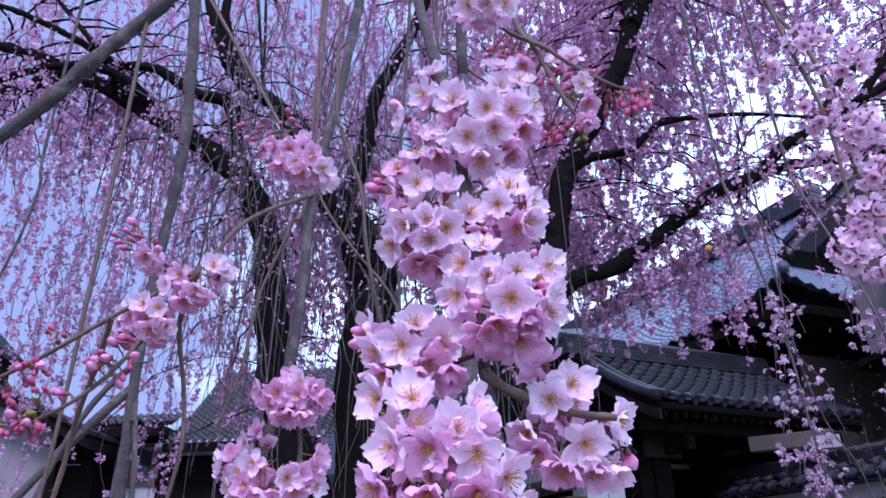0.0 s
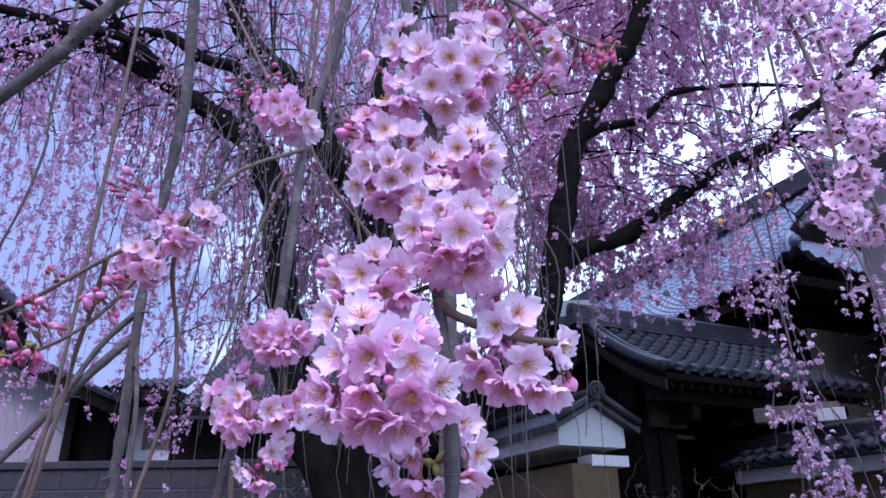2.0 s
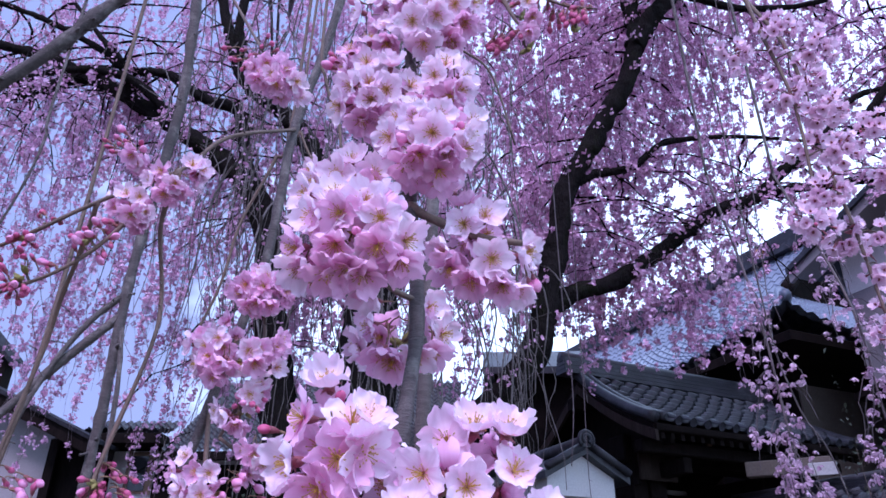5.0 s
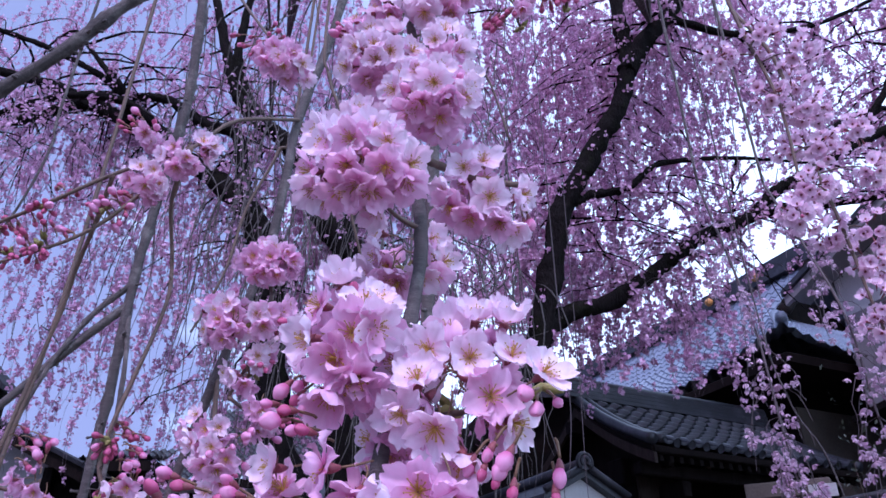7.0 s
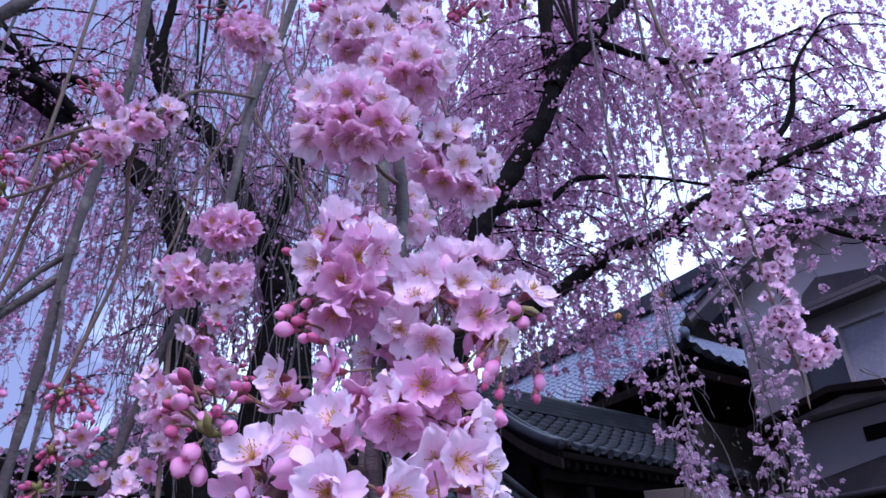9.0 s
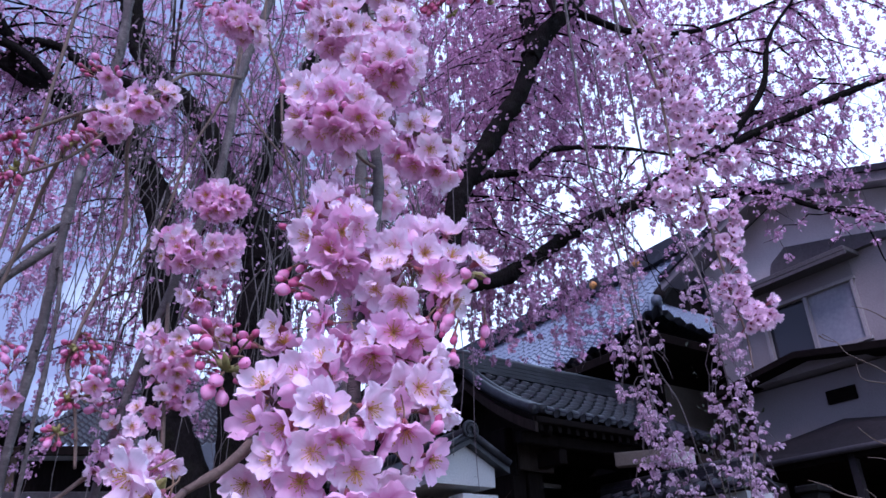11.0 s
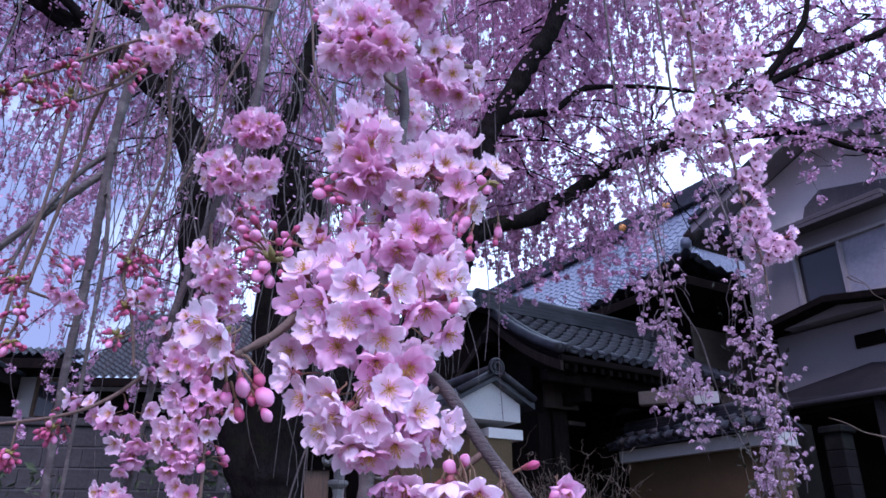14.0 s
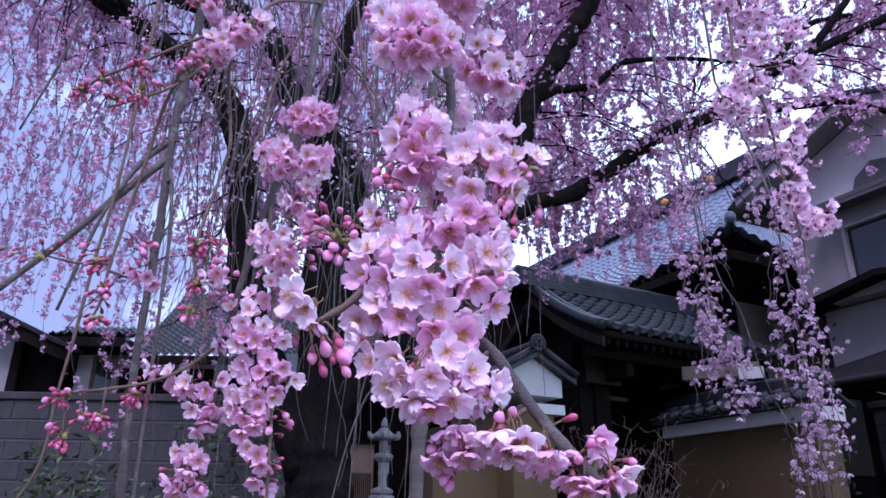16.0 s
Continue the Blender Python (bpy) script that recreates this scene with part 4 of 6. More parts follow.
def bloom(lines, lengths, spacing, per, size, keep=0.8, spread=0.03):
    """Flower places, normals and sizes along hanging lines."""
    spots, sizes = [], []
    k = lines.shape[1]
    for line, ln in zip(lines, lengths):
        m = int(ln / spacing)
        if m < 1:
            continue
        f = rng.uniform(0.04, 1.0, m)
        f = f[rng.random(m) < keep]
        x = f * (k - 1)
        i = np.minimum(x.astype(int), k - 2)
        w = (x - i)[:, None]
        c = line[i] * (1 - w) + line[i + 1] * w
        c = np.repeat(c, per, 0)
        spots.append(c + rng.normal(size=c.shape) * spread)
    spots = np.concatenate(spots)
    nrm = unit(rng.normal(size=spots.shape) + np.array([0, -0.5, -0.5]))
    return spots, nrm, size * rng.uniform(0.75, 1.15, len(spots))


# side branches spring from the limbs and arch over
branch_lines = []
for line in BOUGHS[1:]:
    for q in line[6::2]:
        if q[2] < 4.3 and q[0] > -0.6:
            continue
        for _ in range(1 if (q[0] > 1.2 and q[2] < 6.2) or q[0] < -2.2 else 2):
            a, ln = rng.uniform(0, 2 * math.pi), rng.uniform(0.7, 2.0)
            d = np.array([math.cos(a), 0.8 * abs(math.sin(a)) - 0.1, 0.0])
            s = np.linspace(0, 1, 10)[:, None]
            lift = rng.uniform(0.1, 0.7)
            branch_lines.append(np.array(q)[None] + d * ln * s + np.array([0, 0, 1.0]) * ln * (lift * s - (0.25 + lift) * s * s) + 0.03 * rng.normal(size=(10, 3)) * s)
branch_lines = np.array(branch_lines)
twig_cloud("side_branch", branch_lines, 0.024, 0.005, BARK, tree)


def curtain(count, x, y, top, length):
    """Start points and lengths of hanging shoots over a stretch of the crown."""
    st = np.stack([rng.uniform(*x, count), rng.uniform(*y, count), rng.uniform(*top, count)], -1)
    return st, rng.uniform(*length, count)


pick = branch_lines[rng.integers(0, len(branch_lines), 950), rng.integers(2, 10, 950)]
pick[:, 1] = np.where(pick[:, 0] < -0.4, np.maximum(pick[:, 1], 6.3), pick[:, 1])
drop = rng.uniform(0.3, 1.3, 950) * np.where(pick[:, 0] > 0.9, np.where(pick[:, 2] > 5.8, 0.75, 0.3), 1.0)
sets = [
    (pick, drop),
    curtain(380, (-9.0, -2.4), (6.3, 9.0), (5.6, 11.5), (0.8, 2.6)),
    curtain(28, (-6.0, -2.4), (4.3, 5.6), (4.6, 6.4), (0.8, 2.2)),
    curtain(105, (-6.0, -1.8), (6.3, 8.5), (4.0, 5.8), (0.8, 2.1)),
    curtain(380, (-2.4, 0.4), (6.4, 9.0), (5.0, 10.5), (0.8, 2.4)),
    curtain(400, (0.2, 1.5), (6.3, 9.0), (5.0, 10.5), (0.8, 1.5)),
    curtain(380, (1.3, 3.0), (6.3, 9.0), (6.6, 10.8), (0.8, 1.7)),
    curtain(330, (2.4, 5.0), (6.2, 9.0), (7.8, 11.5), (0.6, 1.7)),
    curtain(220, (4.4, 9.0), (6.2, 9.0), (8.2, 11.5), (0.5, 1.3)),
    curtain(130, (0.7, 2.4), (6.4, 7.2), (4.4, 5.2), (0.5, 1.3)),
    curtain(40, (3.6, 6.5), (6.4, 8.0), (6.4, 7.6), (0.4, 1.0)),
]
starts = np.concatenate([a for a, b in sets])
lens = np.concatenate([b for a, b in sets])
floor_z = np.select([(starts[:, 0] > 0.95) & (starts[:, 0] < 3.2), (starts[:, 0] > 0.2) & (starts[:, 0] <= 0.95), (starts[:, 0] > -1.6) & (starts[:, 0] <= 0.2)], [3.45, 3.9, 2.8], -9.0)
lens = np.clip(starts[:, 2] - floor_z, 0.1, lens)
hang = strands(starts, lens)
twig_cloud("hanging_twig", hang, 0.005, 0.0015, FINE, tree)
sp, nr, sz = bloom(hang, lens, 0.100, 9, 0.019, 0.87, 0.019)
sz *= np.where(sp[:, 0] < -2.2, 0.86, 0.98)
flower_cloud("blossom", sp, nr, sz, FAR_PINK, tree, "pale pink blossom on hanging twigs")
sp, nr, sz = bloom(branch_lines, np.full(len(branch_lines), 1.35), 0.088, 8, 0.0175, 0.85, 0.022)
stay = (sp[:, 0] > -0.4) | (sp[:, 1] > 6.15) | (rng.random(len(sp)) < 0.2)
flower_cloud("blossom", sp[stay], nr[stay], sz[stay], FAR_PINK, tree, "pale pink blossom on side branches")

# tufts that sit on the limbs themselves
wood = np.concatenate([np.array(line[8:]) for line in BOUGHS[4:9]])
wood = wood[rng.integers(0, len(wood), 170)] + rng.normal(size=(170, 3)) * np.array([0.07, 0.06, 0.07]) + np.array([0, -0.07, 0])
sp = np.repeat(wood, 8, 0) + rng.normal(size=(170 * 8, 3)) * 0.022
flower_cloud("blossom", sp, unit(rng.normal(size=sp.shape) + np.array([0, -0.5, -0.5])), 0.018 * rng.uniform(0.75, 1.15, len(sp)), FAR_PINK, tree)

# dark whips that arch out of the thin side of the crown and droop
tips = np.concatenate([np.array(line[12:]) for line in BOUGHS if line[-1][0] < -4.0])
tips = tips[tips[:, 0] < -2.6]
tips = tips[rng.integers(0, len(tips), 48)]
whip_ln = rng.uniform(0.5, 1.7, 48)
whips = strands(tips, whip_ln, 14, 1.5)
whips[:, :, 1] = np.maximum(whips[:, :, 1], 5.6)
whips[:, :, 2] += 0.35 * np.sin(np.linspace(0, math.pi, 14))[None, :]
twig_cloud("arching_whip", whips, 0.013, 0.003, BARK, tree)
flower_cloud("blossom", *bloom(whips, whip_ln, 0.11, 5, 0.014, 0.8, 0.026), FAR_PINK, tree)

# bare grey shoots close to the trunk
st, ln = curtain(170, (-2.4, 0.2), (4.0, 5.6), (4.2, 6.5), (1.2, 3.2))
low, low_ln = curtain(36, (-1.1, 0.2), (2.6, 4.6), (2.7, 3.5), (0.9, 2.0))
side, side_ln = curtain(16, (0.1, 0.5), (4.6, 5.6), (3.4, 3.9), (0.8, 1.4))
st, ln = np.concatenate([st, low, side]), np.concatenate([ln, low_ln, side_ln])
shoots = strands(st, ln, 14, 0.35)
twig_cloud("bare_shoot", shoots, 0.007, 0.002, TWIG, tree)
sp, nr, sz = bloom(shoots, ln, 0.16, 2, 0.015, 0.4)
high = sp[:, 2] > 3.2
flower_cloud("sparse_blossom", sp[high], nr[high], sz[high], FAR_PINK, tree)


# ---- blossom close to the camera ----
PL = 0.0175


def petal_mesh(name, mat, cup, ruffle, wide, seed):
    """A notched, cupped cherry petal: x from claw to tip."""
    rows, cols = 8, 9
    verts, faces = [], []
    for i in range(rows):
        s = i / (rows - 1)
        half = wide * PL * 0.5 * (math.sin(math.pi * (0.08 + 0.74 * s ** 1.1)) ** 0.72)
        for j in range(cols):
            t = 2 * j / (cols - 1) - 1
            notch = (0.19 * max(0.0, 1 - abs(t) * 2.8) + 0.07 * noise.noise(Vector((t * 4.1, seed * 3.3, 1.0)))) * s ** 5 + 0.24 * t * t * s ** 2.4
            x = PL * (s * (1 - notch))
            y = half * t
            wav = ruffle * PL * noise.noise(Vector((s * 2.2 + seed, t * 1.8, seed * 1.7))) * s
            z = PL * (cup * s * s - 0.30 * max(0.0, s - 0.7) ** 2 * 4 * cup + 0.15 * t * t * (0.4 + s * 0.5)) + wav
            verts.append((x, y, z))
    for i in range(rows - 1):
        for j in range(cols - 1):
            a = i * cols + j
            faces.append((a, a + 1, a + cols + 1, a + cols))
    return mesh_from(name, verts, faces, mat, True)


PETALS, ROSY = [[petal_mesh("petal", tissue, c, r, w, k) for k, (c, r, w) in enumerate(((0.12, 0.22, 0.84), (0.20, 0.26, 0.80), (0.36, 0.24, 0.90), (0.04, 0.30, 0.86), (0.16, 0.34, 0.76)))] for tissue in (PETAL, PETAL_ROSY)]


def centre_mesh(name, with_stalk=0.026):
    """Calyx tube and stalk below, stamens above, z along the flower's axis."""
    me = bpy.data.meshes.new(name)
    verts, faces, mats = [], [], []

    def add(v, f, mi):
        o = len(verts)
        verts.extend(v)
        faces.extend([tuple(i + o for i in q) for q in f])
        mats.extend([mi] * len(f))

    v, f = tube(curve_points([(0, 0, -0.0005), (0, 0, -0.004), (0, 0.0006, -0.008)], 2), [0.0028, 0.0029, 0.0027, 0.0020, 0.0012], 7)
    add(v, f, 0)
    v, f = tube(curve_points([(0, 0.0006, -0.008), (0.001, 0.002, -0.016), (0.0, 0.005, -0.008 - with_stalk)], 3), (0.0007, 0.0006), 5)
    add(v, f, 2)
    for k in range(5):
        a = 2 * math.pi * (k + 0.5) / 5
        c, s = math.cos(a), math.sin(a)
        add([(c * 0.001 - s * 0.002, s * 0.001 + c * 0.002, -0.001), (c * 0.001 + s * 0.002, s * 0.001 - c * 0.002, -0.001), (c * 0.0075, s * 0.0075, -0.0012)], [(0, 1, 2)], 0)
    r = random.Random(5)
    for k in range(22):
        a, tilt = 2.4 * k, 0.2 + 0.85 * r.random()
        h = 0.0056 + 0.0034 * r.random()
        d = Vector((math.cos(a) * math.sin(tilt), math.sin(a) * math.sin(tilt), math.cos(tilt)))
        side = d.cross(Vector((0, 0, 1))).normalized() * 0.00022
        p, q = d * 0.001, d * h
        add([p - side, p + side, q + side, q - side], [(0, 1, 2, 3)], 1)
        e = 0.00058
        add([q + Vector(o) * e for o in ((1, 0, 0), (0, 1, 0), (-1, 0, 0), (0, -1, 0), (0, 0, 1.2), (0, 0, -1.2))],
            [(0, 1, 4), (1, 2, 4), (2, 3, 4), (3, 0, 4), (1, 0, 5), (2, 1, 5), (3, 2, 5), (0, 3, 5)], 1)
    me.from_pydata([tuple(v) for v in verts], [], faces)
    me.materials.append(CALYX)
    me.materials.append(STAMEN)
    me.materials.append(STALK)
    me.polygons.foreach_set("material_index", mats)
    me.polygons.foreach_set("use_smooth", [True] * len(me.polygons))
    me.update()
    return me


CENTRES = [centre_mesh("flower", 0.017), centre_mesh("flower", 0.012)]


def bud_mesh(name, fat, length, skin=BUD):
    """A plump closed bud with overlapping petals on a red calyx and stalk; z along its axis."""
    verts, faces, mats, s = [], [], [], 15
    prof = [(0.0, 0.0), (0.55, 0.14), (0.88, 0.36), (1.0, 0.55), (0.82, 0.76), (0.42, 0.93), (0.05, 1.0)]
    for r, h in prof:
        for k in range(s):
            a = 2 * math.pi * k / s + h * 0.9
            rr = fat * r * (1 + 0.11 * math.sin(2.0 * a + 2.2 * h) - 0.26 * max(0.0, math.sin(3 * a + 2.6 * h)) ** 4) + 0.0004
            verts.append((rr * math.cos(a), rr * math.sin(a), h * length))
    for j in range(len(prof) - 1):
        for k in range(s):
            faces.append((j * s + k, j * s + (k + 1) % s, (j + 1) * s + (k + 1) % s, (j + 1) * s + k))
            mats.append(0)
    for line, rad, sd in (([(0, 0, 0.0030), (0, 0, -0.0012), (0, 0.0005, -0.0045)], [0.0026, 0.0027, 0.0022, 0.0016, 0.0009], 7),):
        v, f = tube(curve_points(line, 2), rad, sd)
        o = len(verts)
        verts += v
        faces += [tuple(i + o for i in q) for q in f]
        mats += [1] * len(f)
    me = bpy.data.meshes.new(name)
    me.from_pydata([tuple(v) for v in verts], [], faces)
    me.materials.append(skin)
    me.materials.append(CALYX)
    me.polygons.foreach_set("material_index", mats)
    me.polygons.foreach_set("use_smooth", [True] * len(me.polygons))
    me.update()
    return me


BUDS = [bud_mesh("bud", 0.0041, 0.0130), bud_mesh("bud", 0.0050, 0.0150), bud_mesh("bud", 0.0033, 0.0105)]
TIGHT_BUDS = [bud_mesh("bud", 0.0034, 0.0105, BUD_DARK), bud_mesh("bud", 0.0028, 0.0085, BUD_DARK), bud_mesh("bud", 0.0033, 0.0110, BUD_DARK)]


def axis_pose(p, n, turn, size=1.0):
    q = Vector(n).to_track_quat("Z", "Y").to_matrix().to_4x4()
    return Matrix.Translation(p) @ q @ pose(0, 0, 0, 0, 0, turn) @ Matrix.Scale(size, 4)


RND = random.Random(3)


def flower(branch, inv, p, n, size=1.0, rosy=False):
    """One open flower: centre with calyx, and five petals under it."""
    ob = place("flower", RND.choice(CENTRES), branch, inv @ axis_pose(p, n, RND.uniform(0, 72), size))
    kind, open_up = RND.choice((0, 1, 1, 2, 3, 4)), RND.choice((RND.uniform(0, 12), RND.uniform(4, 18), RND.uniform(12, 32)))
    # rosy=True puts the shade under and between flowers into the petal colour
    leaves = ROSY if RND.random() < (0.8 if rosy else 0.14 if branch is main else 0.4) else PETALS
    for k in range(5):
        me = leaves[kind] if RND.random() < 0.7 else RND.choice(leaves)
        m = pose(0, 0, 0.0002 * k, 0, 0, 72 * k + RND.uniform(-7, 7)) @ pose(0.0012, 0, 0, RND.uniform(-16, 16), -open_up + RND.uniform(-14, 14), 0)
        place("petal", me, ob, m @ Matrix.Scale(RND.uniform(0.92, 1.08), 4))
    if RND.random() < 0.12:
        for k in range(RND.randint(1, 3)):
            place("petal", leaves[2], ob, pose(0, 0, 0.001, 0, 0, RND.uniform(0, 360)) @ pose(0.001, 0, 0, 0, -RND.uniform(35, 60), 0) @ Matrix.Scale(0.7, 4))
    return ob


def bud(branch, inv, p, n, size=1.0, root=None, tight=False):
    size *= 0.95 if branch is not main else 0.85
    n = Vector(n).normalized()
    if root is not None:
        foot = p - n * 0.005 * size
        if (root - foot).length > 0.010:
            root = foot + (root - foot).normalized() * 0.010
        v, f = tube(curve_points([root, root.lerp(foot, 0.5) + n * -0.003, foot], 3), (0.0008, 0.0009), 5)
        place("stalk", mesh_from("stalk", v, f, STALK, True), branch, inv)
    kinds = BUDS if not tight and RND.random() < (0.7 if branch is main else 0.4 if branch is left else 0.0) else TIGHT_BUDS
    return place("bud", RND.choice(kinds), branch, inv @ axis_pose(p, n, RND.uniform(0, 360), size))


def bud_tuft(branch, lines, p, count, reach=0.012):
    """A tight tuft of dark buds and brown-green scales on a spur at a twig."""
    c, inv = Vector(p), to_local(branch)
    root = nearest(lines, c)
    if (root - c).length > 0.006:
        tube_part("spur", [root, root.lerp(c, 0.5) + Vector((0, 0, -0.003)), c], (0.0018, 0.0012), SHOOT, branch, 4, 6, 0.2)
    for k in range(4):
        d = Vector((RND.uniform(-1, 1), RND.uniform(-1, 0.2), RND.uniform(-0.4, 1))).normalized()
        v, f = tube([c - d * 0.001, c + d * 0.005, c + d * 0.011], [0.0018, 0.0034, 0.0005], 6)
        place("bud_scale", mesh_from("bud_scale", v, f, SCALE, True), branch, inv)
    for k in range(round(1.3 * count)):
        d = Vector((RND.uniform(-1, 1), RND.uniform(-1, 0.3), RND.uniform(-1, 0.55))).normalized()
        q = c + d * reach * RND.uniform(0.55, 1.15) + Vector((0, 0, -0.003))
        bud(branch, inv, q, d + Vector((0, 0, -0.4)), RND.uniform(0.85, 1.05), c, RND.random() < 0.75)


def nearest(lines, p):
    best = min(((q - p).length, i, k) for i, l in enumerate(lines) for k, q in enumerate(l))
    return lines[best[1]][best[2]]


def cluster(branch, lines, centre, r, open_ones, closed, fill, droop=0.0, grow=1.0):
    """A blossom cluster on a short spur: flowers at the given millimetres across and up from its centre, more of them round the back."""
    c, inv = Vector(centre), to_local(branch)
    root = nearest(lines, c)
    if (root - c).length > 0.012:
        mid = root.lerp(c, 0.5) + Vector((0, 0.004, -0.004))
        tube_part("spur", [root, mid, root.lerp(c, 0.9)], (0.0024, 0.0014), SHOOT, branch, 4, 6, 0.2)
    for k in range(3):
        d = Vector((RND.uniform(-1, 1), RND.uniform(-1, 0.3), RND.uniform(-1, 1))).normalized()
        v, f = tube([c - d * 0.001, c + d * 0.006, c + d * 0.013], [0.0018, 0.0032, 0.0005], 6)
        place("bud_scale", mesh_from("bud_scale", v, f, SCALE, True), branch, inv)
    used = []
    down = Vector((0, 0, -1.6 * droop))

    def settle(dx, dz):
        used.append(Vector((dx, -0.9 * math.sqrt(max(0.0, r * r - dx * dx - dz * dz)), dz)))
        return used[-1]

    for dx, dz, *lean in open_ones:
        o = settle(dx / 1000, dz / 1000)
        n = Vector((0.45 * o.x / r, -0.85, 0.35 * o.z / r - 0.4)) + down + Vector((RND.uniform(-0.22, 0.22), 0, RND.uniform(-0.22, 0.22)))
        if lean:
            n += Vector((1.15 * lean[0], 0, (0.95 if lean[1] > 0 else 1.3) * lean[1]))
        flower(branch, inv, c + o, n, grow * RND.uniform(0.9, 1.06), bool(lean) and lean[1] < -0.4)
    for dx, dz in closed:
        o = settle(dx / 1000, dz / 1000)
        p = c + o * 0.97
        near = nearest(lines, p)
        foot = near if (near - p).length < (p - c).length else c
        n = (p - foot).normalized() + Vector((RND.uniform(-0.3, 0.3), -0.25, -0.35 + RND.uniform(-0.3, 0.3)))
        bud(branch, inv, p, n, RND.uniform(0.85, 1.1), foot)
    seen = [Vector((dx, 0, dz)) / 1000 for dx, dz, *_ in open_ones] or [Vector((0, 0, 0))]
    for k in range(fill):
        w = seen[k % len(seen)] * RND.uniform(0.6, 0.95)
        y = -0.9 * math.sqrt(max(0.0, r * r - w.x * w.x - w.z * w.z)) + RND.uniform(0.010, 0.026)
        n = Vector((w.x / r + RND.uniform(-0.5, 0.5), RND.uniform(-0.7, 0.3), w.z / r - 0.55))
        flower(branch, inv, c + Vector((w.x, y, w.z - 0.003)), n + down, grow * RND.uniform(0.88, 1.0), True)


def twig_line(pts, steps=10):
    return curve_points(pts, steps)


def hang_from(branch, high, low, r):
    """The unseen upper run of a branch, from the old tree's limb down to its hanging part."""
    a, b = Vector(high), Vector(low)
    bend = Vector((b.x, b.y + 0.06, max(b.z + 0.4, 2.2 + 1.2 * b.y)))
    pts = [a, a.lerp(bend, 0.4) + Vector((0, 0, 0.8)), a.lerp(bend, 0.8) + Vector((0, 0, 0.5)), bend, b.lerp(bend, 0.4), b]
    tube_part("bough", pts, (0.014, r), TWIG, branch, 8, 8, 0.2)


main = thing("cherry_branch", "hanging cherry branch thick with pale pink blossom clusters", "branch", "blossoming branches", m=pose(-0.061, 0.60, 2.60))
MAIN = [(-0.07, 0.64, 2.60), (-0.061, 0.60, 2.184), (-0.047, 0.575, 2.062), (-0.028, 0.55, 1.963), (-0.009, 0.535, 1.818), (-0.004, 0.508, 1.690), (0.008, 0.468, 1.576), (0.006, 0.436, 1.50), (-0.003, 0.40, 1.41), (-0.004, 0.365, 1.33), (0.011, 0.345, 1.273), (0.042, 0.33, 1.241), (0.079, 0.31, 1.183), (0.128, 0.29, 1.122), (0.20, 0.27, 1.03)]
tube_part("stem", MAIN, (0.0052, 0.0044), TWIG, main, 10, 10, 0.18, 0.35, "grey bark stem with pale lenticels")
SIDE6 = [(-0.005, 0.505, 1.685), (0.012, 0.5, 1.67), (0.05, 0.505, 1.655), (0.086, 0.51, 1.65)]
SIDE10 = [(-0.006, 0.37, 1.327), (-0.043, 0.34, 1.316), (-0.071, 0.31, 1.274), (-0.094, 0.3, 1.255)]
for pts in (SIDE6, SIDE10):
    tube_part("side_twig", pts, (0.0042, 0.0024), SHOOT, main, 8, 8, 0.2, 0.3)
hang_from(main, (2.0, 6.0, 7.5), MAIN[0], 0.0085)
main_lines = [twig_line(MAIN), twig_line(SIDE6), twig_line(SIDE10)]
cluster(main, main_lines, (0.000, 0.531, 1.906), 0.036, [(24, 70, 0, 0.8), (21, 46), (8, 5), (30, 16), (39, 51, 0, 0.5), (-20, 23, 0, 0.5), (-47, 46), (-39, 69, 0, 0.8), (-9, -19), (-37, 1, 0, 0.5), (14, -13, 0, -0.5), (48, 28, 0.8, 0.0), (40, 4, 0, -0.9), (28, -23, 0, -0.9), (-65, 21, -0.8, 0.0), (-36, -20, 0, -0.9), (1, -33, 0, -0.9)], [(-70, 37)], 18, 0, 1.03)
cluster(main, main_lines, (-0.046, 0.523, 1.809), 0.036, [(-24, 60), (-7, 73, 0, 0.8), (-7, 45), (18, 27, 0, 0.8), (3, -6), (18, -10), (5, -20), (35, 14, 0, 0.5), (-26, 36, -0.8, 0.0), (-25, -18, -0.8, 0.0), (-5, -32, 0, -0.9), (10, -35, 0, -0.9), (-13, -7, -0.45, 0)], [(-40, 42), (-41, 56), (-37, 49)], 15, 0, 1.03)
cluster(main, main_lines, (0.021, 0.535, 1.821), 0.03, [(-8, 2), (2, 20, 0, 0.5), (-6, 48, 0, 0.8), (6, -17, 0, -0.5), (17, 4, 0.8, 0.0), (13, -12, 0.8, 0.0), (-21, -16, 0, -0.9)], [(-20, 40), (-17, 32)], 10, 0, 1.03)
cluster(main, main_lines, (0.014, 0.497, 1.727), 0.04, [(-15, 52, 0, 0.5), (-12, 15), (3, -2), (33, 35), (8, 19), (-30, 40, -0.45, 0), (-34, 9, -0.45, 0), (14, -15, 0, -0.9), (-8, -18, 0, -0.9), (7, -29, 0, -0.9), (26, -11, 0.8, 0.0), (-19, -22, 0, -0.9), (31, 4, 0.8, 0.0)], [(20, 43), (23, 8), (21, 2), (-20, -5)], 18, 0, 1.03)
cluster(main, main_lines, (-0.056, 0.509, 1.695), 0.034, [(5, 20, 0, 0.5), (-4, 5), (23, 11), (-32, 27, -0.8, 0.0), (3, -11, 0, -0.9), (25, -11, 0, -0.9), (-24, 4, -0.8, 0.0), (-18, -13, 0, -0.9), (14, -7, 0, -0.5)], [(-37, 25), (-39, 16)], 12, 0, 1.03)
